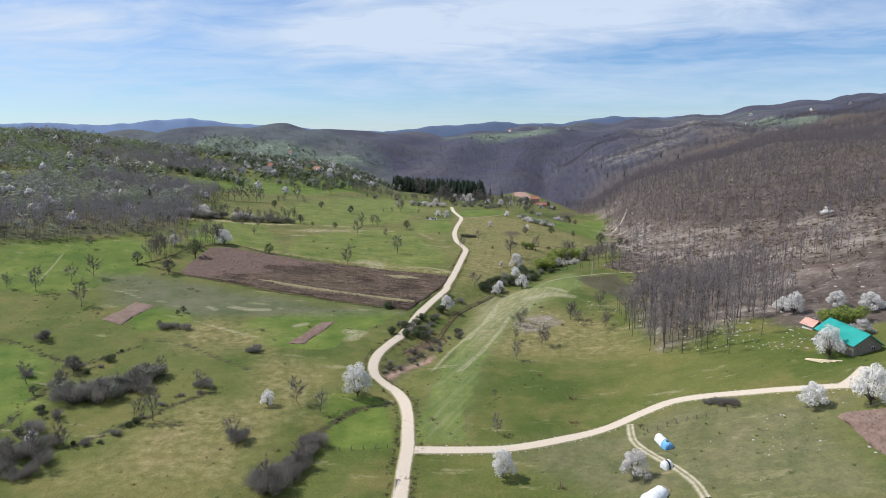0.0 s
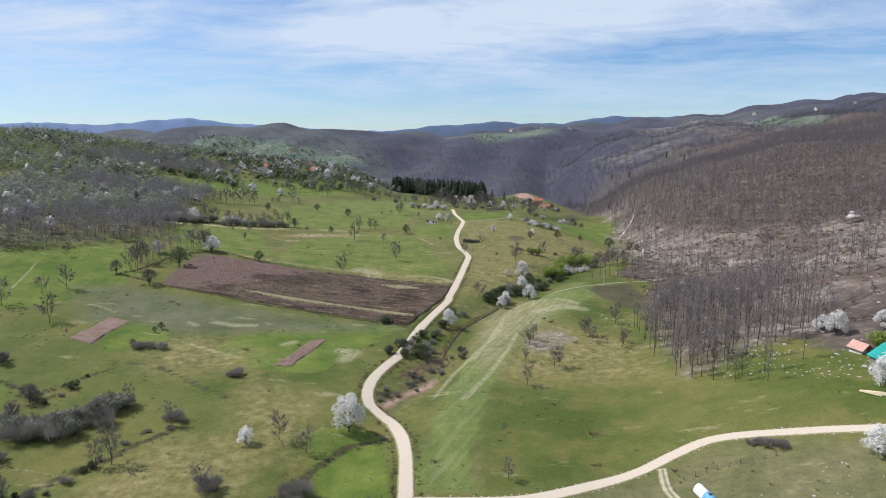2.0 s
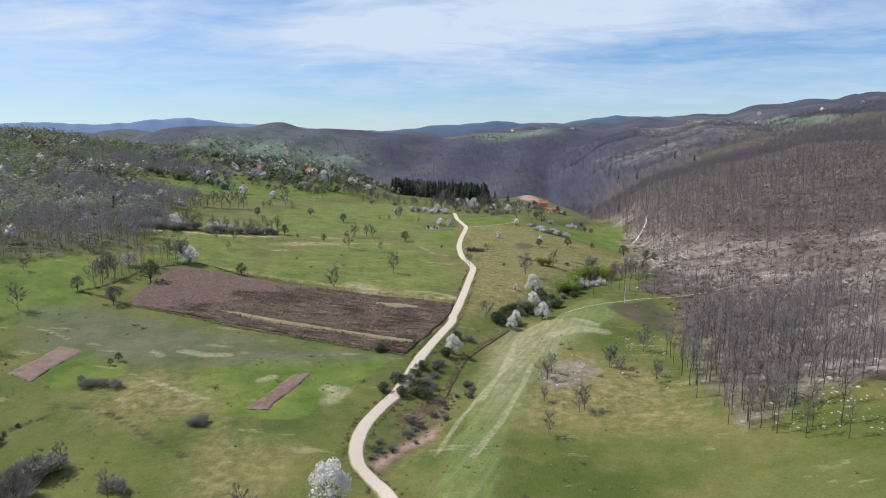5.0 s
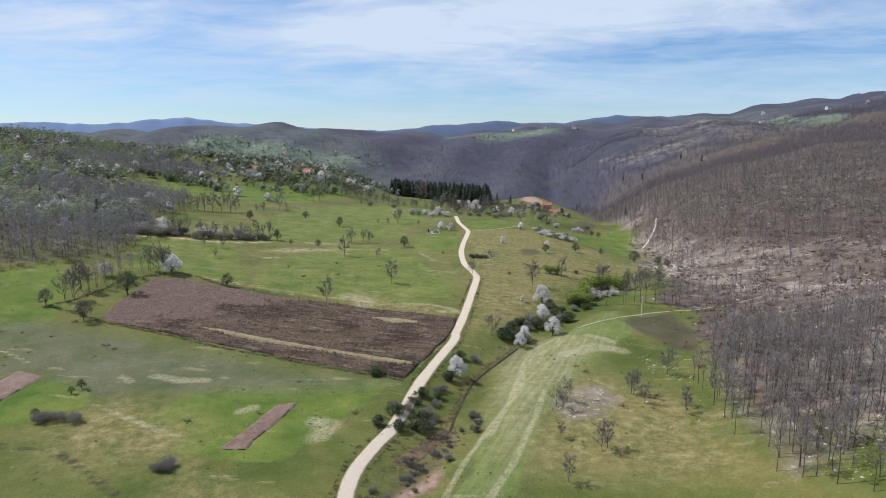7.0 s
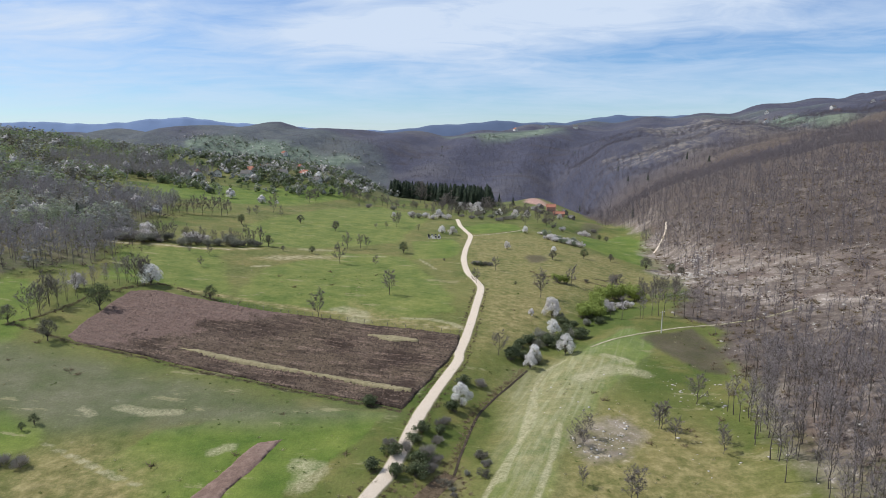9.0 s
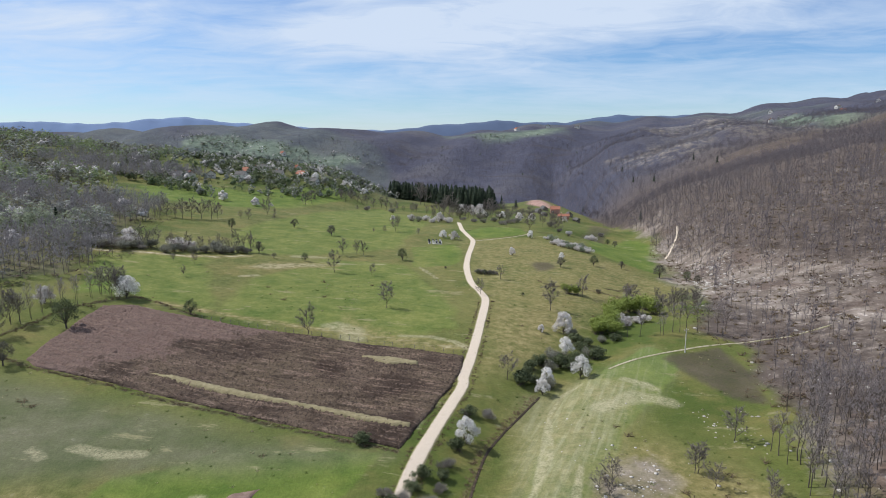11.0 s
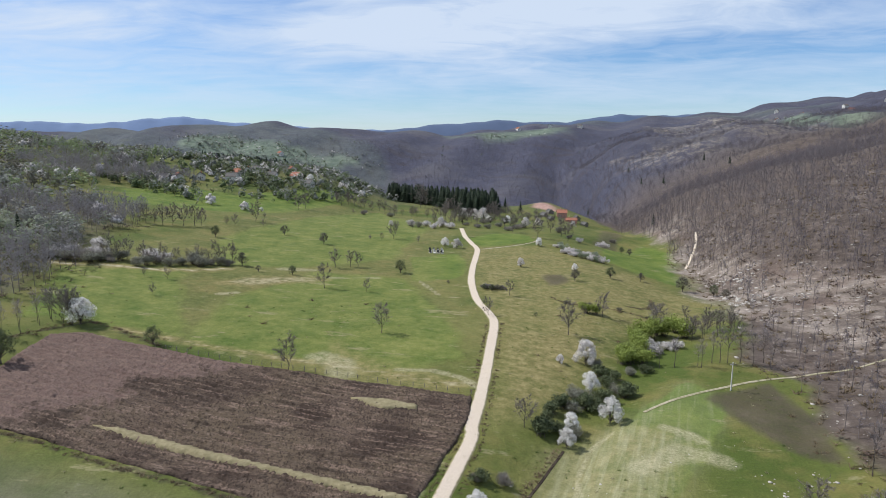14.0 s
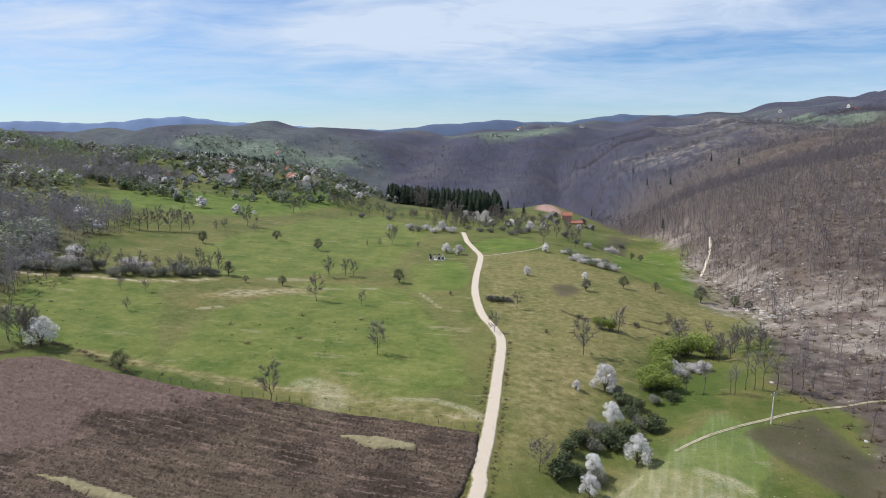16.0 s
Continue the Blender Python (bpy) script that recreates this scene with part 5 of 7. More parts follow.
def conifer_meshes(seed, layers=13, boughs=9):
    rng = np.random.default_rng(seed)
    w, c = Wood(), Wood()
    w.tube((0, 0, -0.03), (0, 0, 0.55), 0.018, 0.011, 6)
    w.tube((0, 0, 0.55), (0, 0, 0.98), 0.011, 0.003, 5)
    for i in range(layers):
        h = 0.13 + 0.85 * i / layers
        reach = 0.30 * (1 - (h - 0.13) / 0.9) + 0.012
        for k in range(boughs):
            a = 2 * math.pi * (k + rng.random() * 0.8) / boughs + i
            r = reach * rng.uniform(0.75, 1.15)
            d, s = np.array([math.cos(a), math.sin(a), 0]), np.array([-math.sin(a), math.cos(a), 0])
            hub, tip = np.array([0, 0, h + 0.035]), d * r + (0, 0, h - 0.045 + rng.normal(0, 0.01))
            q = len(c.v)
            c.v += [hub, hub * 0.4 + tip * 0.6 + s * r * 0.34 - (0, 0, 0.012), tip, hub * 0.4 + tip * 0.6 - s * r * 0.34 - (0, 0, 0.012)]
            c.f += [(q, q + 1, q + 2), (q, q + 2, q + 3)]
    return w.mesh("trunk", BARK_DARK), c.mesh("crown", NEEDLES)


BARE_KINDS = [tree_meshes(10 + i, "bare", 0.014, 14, 7, 7, 0.34 + 0.03 * i, 0.16, 0.0068, rise=1.05, mats=(BARK_DARK, TWIGS)) for i in range(4)]
ROUND_KINDS = [lobed_meshes(30 + i, (BARK_DARK, m), 16, 1500, 0.03, 0.15, 0.33) for i, m in enumerate((LEAVES, BUDS_DARK, LEAVES, BUDS_DARK))]
WHITE_KINDS = [lobed_meshes(50 + i, (BARK_DARK, PETALS if i < 3 else PETALS_DULL)) for i in range(4)]
TALL_KINDS = [tree_meshes(70 + i, "tall", 0.0105, 12, 5, 5, 0.19 + 0.02 * i, 0.42, 0.0036, rise=1.6, mats=(BARK_DARK, TWIGS_WOOD)) for i in range(4)]
BUSH_GREEN = [bush_meshes(90 + i, (BARK_DARK, LEAVES)) for i in range(2)]
BUSH_DARK = [bush_meshes(112 + i, (BARK_DARK, BUDS_DARK), 1000, 0.04, twigs=500) for i in range(2)]
BUSH_SPRING = [bush_meshes(94 + i, (BARK_DARK, SPRING), squat=0.85) for i in range(2)]
BUSH_GREY = [bush_meshes(98 + i, (BARK_DARK, BUDS_HEDGE), 1100, 0.034, twigs=700) for i in range(2)]
BUSH_BARE = [bush_meshes(102 + i, (BARK_DARK, THICKET), 0, 0.0, 30, twigs=1500) for i in range(2)]
BUSH_PALE = [bush_meshes(110 + i, (BARK_DARK, BUDS), 1200, 0.04, squat=0.75) for i in range(1)]
BUSH_WHITE = [bush_meshes(106 + i, (BARK_DARK, PETALS_DULL), 1400, 0.042, squat=0.7) for i in range(2)]
CONIFERS = [conifer_meshes(120 + i) for i in range(3)]
plant_rng = np.random.default_rng(77)


def plant(name, kinds, x, y, high, wide, label, category, group, bits=("trunk", "crown"), texts=("", "")):
    k = kinds[int(plant_rng.integers(len(kinds)))]
    ob = root(name, x, y, label, category, group, plant_rng.uniform(0, 6.28), high, wide, 0.05)
    for bit, me, text in zip(bits, k, texts):
        part(bit, me, ob, text)
    return ob


for x, y, h in BARE:
    kind = "leafless field tree with dark branching twigs" if h > 4.5 else "small leafless tree in the grass"
    plant("bare_tree", BARE_KINDS, x, y, h, h * 1.05, kind, "tree", "leafless trees in the meadow")
for x, y, h in SLENDER:
    plant("bare_tree", TALL_KINDS, x, y, h * 1.1, h * 1.3, "slender leafless tree standing apart from the wood", "tree", "slender trees before the wood")
for x, y, h in ROUND:
    plant("round_tree", ROUND_KINDS, x, y, h, h * 1.0, "round-crowned tree coming into dark leaf" if h > 3.5 else "low dark shrub in the grass", "tree", "small leafy trees in the meadow")
for x, y, h, w in BLOSSOM:
    plant("blossom_tree", WHITE_KINDS, x, y, h * 0.96, max(w * 0.98, h * 0.9), "wild fruit tree in full white blossom" if h > 3.5 else "small fruit tree in white blossom", "tree", "blossoming trees", texts=("", "white blossom"))

for i, (x, y, h) in enumerate(VALLEY_TREES):
    plant("round_tree", (WHITE_KINDS[3:], BARE_KINDS, ROUND_KINDS, BARE_KINDS)[i % 4], x, y, h, h * 1.05, ("tree in greyish blossom in the hollow", "grey leafless tree in the hollow", "round dark tree in the hollow", "grey leafless tree in the hollow")[i % 4], "tree", "trees in the hollow below the farm")

BUSH = ("stem", "foliage")
for spots, kinds, lo, hi, name, text, group in (
    (HEDGE_STREAM, BUSH_GREEN + BUSH_GREY, 4.0, 6.5, "bush", "dense dark green bush beside the stream", "bushes along the stream"),
    (HEDGE_GREEN, BUSH_SPRING, 4.5, 7.5, "willow_bush", "willow bush in fresh yellow-green leaf", "willow bushes along the stream"),
    (HEDGE_WHITE, BUSH_WHITE, 4.0, 5.5, "blackthorn_bush", "blackthorn bush in white blossom", "blackthorn along the stream"),
    (GULLY_BUSH, BUSH_BARE + BUSH_GREEN, 2.6, 4.6, "bush", "twiggy bush in the gully beside the lane", "bushes in the gully"),
    (HEDGE_WEST, BUSH_GREY + BUSH_BARE[:1], 4.8, 7.2, "bush", "grey twiggy bush of the old hedge", "bushes of the old hedge"),
    (HEDGE_NEAR, BUSH_BARE, 4.2, 5.8, "bush", "purple-grey leafless thicket bush", "thicket bushes"),
    (HEDGE_CORNER, BUSH_BARE + BUSH_GREY, 3.0, 5.0, "bush", "tangled leafless thorn bush", "thorn bushes"),
    (HEDGE_MID, BUSH_GREEN[:1] + BUSH_GREY + BUSH_BARE, 4.6, 8.0, "bush", "tall grey-green hedgerow bush", "hedgerow bushes across the meadow"),
    (HEDGE_MID_WHITE, BUSH_WHITE, 5.0, 7.5, "blackthorn_bush", "hedgerow blackthorn in white blossom", "blackthorn in the hedgerow"),
    (VALLEY_BUSH, BUSH_GREY + BUSH_WHITE + BUSH_BARE, 4.5, 7.0, "bush", "grey budding bush at the end of the meadow", "bushes at the meadow's end"),
    (LANE_THICKET, BUSH_BARE + BUSH_DARK, 2.4, 3.6, "bush", "low dark thicket on the bank of the lane", "thicket on the lane's bank"),
    (TERRACE[1:], BUSH_DARK, 1.6, 2.6, "bush", "low dark bush on the pasture terrace", "bushes on the terrace"),
    ([(-9 + 1.05 * i + 2.2 * math.sin(5.3 * i), 155 + 1.75 * i + 2.0 * math.cos(3.1 * i)) for i in range(22)], BUSH_BARE + BUSH_GREY + BUSH_DARK, 1.2, 2.6, "bush", "low brown scrub bush in the gully", "scrub of the gully"),
    (YARD_BUSH, BUSH_SPRING, 4.5, 7.0, "bush", "green bush behind the barn", "bushes round the barn"),
    (ROAD_THICKET, BUSH_BARE, 2.2, 3.2, "bush", "low brown bramble thicket beside the lane", "brambles beside the lane"),
    ([(x + 1.8 * math.sin(7 * i), y + 1.3 * math.cos(11 * i)) for i, (x, y) in enumerate(BANK_SHRUB)], BUSH_BARE + BUSH_GREEN, 1.0, 2.9, "bush", "low dark scrub on the old field bank", "scrub on the field bank"),
    (SHRUB, BUSH_BARE + BUSH_GREY, 2.6, 4.4, "bush", "greyish leafless shrub in the pasture", "shrubs in the pasture"),
    (ORCHARD, BUSH_WHITE + BUSH_PALE, 3.4, 4.8, "orchard_tree", "small orchard tree coming into blossom", "orchard rows")):
    for x, y in spots:
        w = float(plant_rng.uniform(lo, hi))
        plant(name, kinds, x, y, w * float(plant_rng.uniform(0.85, 1.15)), w * 1.15, text, "bush", group, BUSH)
for x, y in HEDGE_WEST[::2] + HEDGE_CORNER[::2] + HEDGE_NEAR[::4]:
    h = float(plant_rng.uniform(3.2, 5.2))
    plant("bare_tree", BARE_KINDS, x + 0.8, y + 0.6, h, h * 0.95, "small leafless tree growing out of the thicket", "tree", "saplings of the thickets")
for i, (x, y) in enumerate(HEDGE_MID[4:17]):
    h = float(plant_rng.uniform(5.0, 9.0))
    plant("bare_tree", BARE_KINDS, x + 1.5, y + 3, h, h * 0.85, "leafless sapling growing out of the hedgerow", "tree", "saplings of the hedgerow")
for x, y in WILLOW_BARE:
    h = float(plant_rng.uniform(5.5, 8.5))
    plant("bare_tree", BARE_KINDS, x, y, h, h * 0.9, "grey leafless tree beside the stream", "tree", "leafless trees beside the stream")
for x, y in ROW_FIELD + [(x + 1.3, y - 1.6) for x, y in ROW_FIELD]:
    h = float(plant_rng.uniform(7, 9.5))
    plant("bare_tree", BARE_KINDS + TALL_KINDS, x, y, h, h * 0.85, "slender leafless tree of the field boundary", "tree", "trees along the field boundary")

# ---- woodland ----
def scatter(name, kinds, spots, sizes, wides, label, category, mats):
    """Very many plants joined into one mesh."""
    rng = np.random.default_rng(len(spots))
    vs, fs, ms, base = [], [], [], 0
    pick = rng.integers(0, len(kinds), len(spots))
    for i, kind in enumerate(kinds):
        sel = np.where(pick == i)[0]
        if not len(sel):
            continue
        for slot, (v, f) in enumerate(kind):
            a = rng.uniform(0, 6.28, len(sel))
            ca, sa = np.cos(a)[:, None], np.sin(a)[:, None]
            x = (v[None, :, 0] * ca - v[None, :, 1] * sa) * wides[sel][:, None] + spots[sel, 0][:, None]
            y = (v[None, :, 0] * sa + v[None, :, 1] * ca) * wides[sel][:, None] + spots[sel, 1][:, None]
            z = v[None, :, 2] * sizes[sel][:, None] + ground_z(spots[sel, 0], spots[sel, 1])[:, None]
            vs.append(np.stack([x, y, z], 2).reshape(-1, 3))
            fs.append((f[None] + (base + np.arange(len(sel)) * len(v))[:, None, None]).reshape(-1, 3))
            ms.append(np.full(len(sel) * len(f), slot, np.int32))
            base += len(sel) * len(v)
    me = mesh_of(name, np.concatenate(vs), np.concatenate(fs), mats)
    me.polygons.foreach_set("material_index", np.concatenate(ms))
    return tagged(new(name, smooth(me)), label, category, kind="stuff")


def light_tree(seed, limbs=8, subs=3, twigs=4, spread=0.24, bole=0.35, thick=0.011, twig_w=0.007, rise=1.0):
    """A sparing leafless tree for woods: (trunk, crown) as plain arrays."""
    rng = np.random.default_rng(seed)
    trunk, limb, sub, twig = skeleton_of(rng, limbs, subs, twigs, spread, bole, rise)
    w, c = Wood(), Wood()
    w.tube((0, 0, -0.04), trunk[2][1], thick, thick * 0.7, 3)
    w.tube(trunk[2][1], trunk[4][1], thick * 0.7, thick * 0.2, 3)
    for a, b, r0, r1 in limb[::2]:
        c.sliver(a, b + (b - a) * 0.6, thick * 0.4, rng)
    for a, b in sub:
        c.sliver(a, b, twig_w * 0.8, rng)
    for a, b in twig:
        c.sliver(a, b, twig_w, rng)
    return [(np.array(w.v), np.array(w.f)), (np.array(c.v), np.array(c.f))]


def puff_tree(seed, lobes=7, leaves=40, leaf=0.11, low=0.30, wide=0.28, stem=0.02, fine=True):
    """A rounded budding tree for woods: an uneven crown of overlapping lobes, ragged with sprays."""
    rng = np.random.default_rng(seed)
    w, c = Wood(), Wood()
    w.tube((0, 0, -0.04), (0, 0, low + 0.12), stem, stem * 0.6, 3)
    bm = bmesh.new()
    if fine:
        bmesh.ops.create_icosphere(bm, subdivisions=1, radius=1.0)
    else:
        bmesh.ops.create_cone(bm, cap_ends=True, cap_tris=True, segments=5, radius1=0.95, radius2=0.3, depth=1.6)
    bmesh.ops.triangulate(bm, faces=bm.faces[:])
    ball, faces = np.array([v.co[:] for v in bm.verts]), [[v.index for v in f.verts] for f in bm.faces]
    bm.free()
    mids = [np.array([rng.normal(0, 0.04), rng.normal(0, 0.04), 0.74])]
    for i in range(lobes - 1):
        a = 2 * math.pi * (i + rng.uniform(0, 0.7)) / (lobes - 1)
        r = wide * rng.uniform(0.5, 1.0)
        mids.append(np.array([r * math.cos(a), r * math.sin(a), rng.uniform(low + 0.08, 0.68)]))
    for m in mids:
        size = rng.uniform(0.15, 0.25)
        k = len(c.v)
        turn = rng.uniform(0, 6.28)
        ca, sa = math.cos(turn), math.sin(turn)
        for p in ball:
            q = np.array([p[0] * ca - p[1] * sa, p[0] * sa + p[1] * ca, p[2]])
            c.v.append(m + q * size * rng.uniform(0.72, 1.2) * (1, 1, 0.9))
        c.f += [tuple(k + n for n in f) for f in faces]
        for _ in range(leaves // lobes):
            n = unit(rng.normal(size=3) + (0, 0, 0.3))
            c.scale_leaf(m + n * size * rng.uniform(0.95, 1.2), unit(n + rng.normal(0, 0.4, 3)), leaf * rng.uniform(0.6, 1.4), rng)
    return [(np.array(w.v), np.array(w.f)), (np.array(c.v), np.array(c.f))]


def budding_tree(seed, limbs=8, subs=3, twigs=3, leaves=60, leaf=0.06, spread=0.38, bole=0.14, twig_w=0.008):
    """A broad tree just coming into leaf: fine twigs with sprays of buds at their ends."""
    rng = np.random.default_rng(seed)
    trunk, limb, sub, twig = skeleton_of(rng, limbs, subs, twigs, spread, bole, 0.8)
    w, c = Wood(), Wood()
    w.tube((0, 0, -0.04), trunk[2][1], 0.013, 0.008, 3)
    for a, b in sub + twig:
        c.sliver(a, b, twig_w, rng)
    for i in range(leaves):
        p = twig[i % len(twig)][1] + rng.normal(0, 0.035, 3)
        n = unit((p - (0, 0, 0.45)) + rng.normal(0, 0.15, 3))
        c.scale_leaf(p, n, leaf * rng.uniform(0.6, 1.4), rng)
    return [(np.array(w.v), np.array(w.f)), (np.array(c.v), np.array(c.f))]


def haze_tree(seed, limbs=5, subs=2, twigs=2, spread=0.31, twig_w=0.027):
    """A leafless tree seen from very far: one stem and a few twig sprays."""
    rng = np.random.default_rng(seed)
    trunk, limb, sub, twig = skeleton_of(rng, limbs, subs, twigs, spread, 0.2, 1.1)
    w, c = Wood(), Wood()
    w.tube((0, 0, -0.04), trunk[3][1], 0.012, 0.006, 3)
    for a, b in sub + twig:
        c.sliver(a, b, twig_w, rng)
    return [(np.array(w.v), np.array(w.f)), (np.array(c.v), np.array(c.f))]


def spread_points(count, seed, x0, x1, y0, y1, chance, apart=0.0):
    rng = np.random.default_rng(seed)
    x, y = rng.uniform(x0, x1, count), rng.uniform(y0, y1, count)
    keep = rng.random(count) < chance(x, y)
    p = np.stack([x[keep], y[keep]], 1)
    if apart:
        cells, good = set(), []
        for i, (a, b) in enumerate(p):
            c = (int(a // apart), int(b // apart))
            if c not in cells:
                cells.add(c)
                good.append(i)
        p = p[good]
    return p


def in_view(x, y):
    """Within reach of the walk's outlook."""
    return (np.abs(x - 0.033 * y) < 0.76 * y + 60) & (y > 40)


def patchy(x, y, size, seed):
    return step(-0.7, 0.8, soft_wobble(x, y, size, seed))


def sizes_of(n, seed, lo, hi):
    return np.random.default_rng(seed).uniform(lo, hi, n)


def east_wood(x, y):
    v = x - WOOD_EDGE(y)
    grove = 0.8 * step(-5, 7, distance_to(GROVE, x, y) + 2 * soft_wobble(x, y, 5, 0.4))
    thin = 0.30 * step(-4, 4, distance_to(THIN_WOOD, x, y)) + 0.10 * step(4, 12, v) * step(186, 215, y)
    hill = step(-9, 12, x - forest_edge(y) + 5 * soft_wobble(x, y, 11, 0.3)) * step(0, 8, v) * (0.55 + 0.45 * patchy(x, y, 27, 1.3)) * (0.65 + 0.35 * patchy(x, y, 9, 0.7))
    return np.clip(np.maximum(grove, hill) + thin, 0, 1) * in_view(x, y)


def far_spots(x, y):
    return np.maximum(step(-40, 40, distance_to(FAR_PASTURE, x, y)), step(-30, 30, distance_to(FAR_PASTURE_TOP, x, y)))


def ridge_spots(x, y):
    return np.maximum(step(-30, 30, distance_to(GREEN_BAND, x, y)), 0.9 * step(-40, 40, distance_to(TAN_BAND, x, y)))


FOREST_NEAR = [light_tree(200 + i, 9, 4, 5, 0.19, 0.36, 0.0105, 0.0052, rise=1.5) for i in range(5)]
FOREST_MID = [light_tree(220 + i, 7, 3, 4, 0.24, 0.30, 0.0105, 0.0085, rise=1.35) for i in range(6)]
FOREST_FAR = [light_tree(230 + i, 6, 2, 3, 0.30, 0.22, 0.011, 0.016, rise=1.25) for i in range(5)]

grove_spots = spread_points(3400, 3, 60, 150, 146, 222, east_wood, 3.2)
rng = np.random.default_rng(8)
order = np.argsort(grove_spots[:, 0] + 0.25 * np.abs(grove_spots[:, 1] - 190))
for x, y in grove_spots[order[:150]]:
    h = float(rng.uniform(7, 12))
    plant("wood_tree", TALL_KINDS, float(x), float(y), h, h * 1.0, "tall slender leafless tree at the wood's edge", "tree", "trees of the wood's edge")
for x, y, h in ((66, 152, 11), (72, 151, 9.5), (76, 149, 10.5), (81, 156, 8.5), (69, 148, 8), (85, 150, 9), (74, 144, 7.5)):
    plant("wood_tree", TALL_KINDS, x, y, h, h, "tall slender leafless tree in the stony clearing", "tree", "trees of the wood's edge")
rest = grove_spots[order[150:]]
scatter("grove", FOREST_NEAR, rest, rng.uniform(6.5, 12, len(rest)), rng.uniform(8, 12, len(rest)), "dense grove of tall leafless trees", "woodland", [BARK_WOOD, TWIGS_WOOD])

slope = spread_points(40000, 4, 68, 560, 214, 660, east_wood, 4.4)
near = (slope[:, 1] < 330) & (slope[:, 0] < 210)
far_off = np.hypot(slope[:, 0], slope[:, 1]) > 500
for name, some, kinds, lo, hi, text in (
        ("slope_wood", slope[near], FOREST_NEAR, 5, 9, "thin leafless wood on the stony slope"),
        ("hillside_wood", slope[~near & ~far_off], FOREST_MID, 6.5, 11, "leafless deciduous wood covering the valley slope"),
        ("upper_wood", slope[far_off], FOREST_FAR, 7, 11, "leafless deciduous wood high on the slope")):
    scatter(name, kinds, some, sizes_of(len(some), 1, lo, hi), sizes_of(len(some), 2, 0.85 * lo, hi), text, "woodland", [BARK_WOOD, TWIGS_HILL])
far = spread_points(90000, 5, 130, 1000, 600, 1450, lambda x, y: step(0, 12, x - WOOD_EDGE(y)) * in_view(x, y) * (0.55 + 0.45 * patchy(x, y, 31, 2.3)) * (1 - 0.7 * ridge_spots(x, y)), 8.4)
FAR_BARE = [haze_tree(270 + i) for i in range(6)]
VALE_BARE = [haze_tree(280 + i, 4, 1, 2, 0.36, 0.05) for i in range(6)]
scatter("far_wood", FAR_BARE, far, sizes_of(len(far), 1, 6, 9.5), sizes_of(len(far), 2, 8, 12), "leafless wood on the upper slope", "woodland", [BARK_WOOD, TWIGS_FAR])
brush = spread_points(17000, 65, 70, 420, 160, 560, lambda x, y: step(2, 8, x - WOOD_EDGE(y)) * in_view(x, y) * (1 - step(300, 480, y) * 0.75) * (0.13 + 0.8 * step(0.0, 1.0, soft_wobble(x, y, 7, 3.1)) * (0.4 + 0.6 * patchy(x, y, 19, 1.1))), 2.0)
scatter("slope_brush", [budding_tree(276 + i, 5, 2, 2, 26, 0.16, 0.45, 0.04, 0.03) for i in range(4)], brush, sizes_of(len(brush), 1, 0.6, 2.2), sizes_of(len(brush), 2, 1.2, 3.4), "low brown thorn scrub among the slope's trees", "woodland", [BARK_DARK, SCRUB_BROWN])

# the wood west of the meadows: leafless groves among rounded budding crowns
GROVES_WEST = ([(-176, 256), (-154, 268), (-134, 282), (-119, 303), (-117, 320), (-123, 346), (-135, 352), (-152, 345), (-172, 322), (-188, 296)],
               [(-166, 396), (-142, 396), (-137, 424), (-140, 440), (-150, 463), (-168, 470), (-184, 440), (-180, 408)],
               [(-217, 402), (-184, 400), (-178, 430), (-200, 452), (-226, 436)],
               [(-250, 560), (-190, 585), (-178, 625), (-215, 640), (-290, 640), (-300, 600)])


def west_wood(x, y):
    d = -x - west_edge(y)
    clear = step(-6, 6, distance_to(WEST_CLEARING, x, y))
    lawn = step(0, 12, x + 232) * step(470, 482, y) * (1 - step(572, 590, y))
    return step(0, 8, d) * (1 - clear) * (1 - 0.86 * lawn) * in_view(x, y)


def bare_grove(x, y):
    return np.maximum.reduce([step(-4, 3, distance_to(g, x, y)) for g in GROVES_WEST])


bare_w = spread_points(9000, 6, -320, -105, 240, 660, lambda x, y: np.maximum(bare_grove(x, y) * 0.9, 0.04 * west_wood(x, y)), 4.2)
WEST_TREES = [light_tree(206 + i, 9, 4, 5, 0.24, 0.30, 0.010, 0.0085, rise=1.2) for i in range(5)]
scatter("west_wood", WEST_TREES, bare_w, sizes_of(len(bare_w), 3, 8.5, 11.5), sizes_of(len(bare_w), 4, 9, 13), "grey leafless groves on the gentle slope", "woodland", [BARK_WOOD, TWIGS_WEST])
floor_brush = spread_points(3000, 66, -240, -105, 240, 480, lambda x, y: 0.5 * step(-12, -2, distance_to(GROVES_WEST[0], x, y)) + 0.4 * step(-12, -2, distance_to(GROVES_WEST[1], x, y)), 2.6)
scatter("grove_brush", [budding_tree(376 + i, 5, 2, 2, 26, 0.16, 0.45, 0.04, 0.03) for i in range(3)], floor_brush, sizes_of(len(floor_brush), 1, 0.5, 1.3), sizes_of(len(floor_brush), 2, 1.4, 3.4), "brown scrub on the floor of the groves", "woodland", [BARK_DARK, SCRUB_BROWN])
leaf_w = spread_points(24000, 7, -640, -110, 180, 900, lambda x, y: west_wood(x, y) * (1 - 0.93 * bare_grove(x, y)) * (0.55 + 0.45 * patchy(x, y, 21, 0.4)), 6.4)
kind_w = soft_wobble(leaf_w[:, 0], leaf_w[:, 1], 19, 0.8) + np.random.default_rng(17).normal(0, 0.6, len(leaf_w))
far_w = np.hypot(leaf_w[:, 0], leaf_w[:, 1]) > 470
PUFFS_NEAR = [budding_tree(240 + i, 9, 3, 3, 110, 0.075) for i in range(5)]
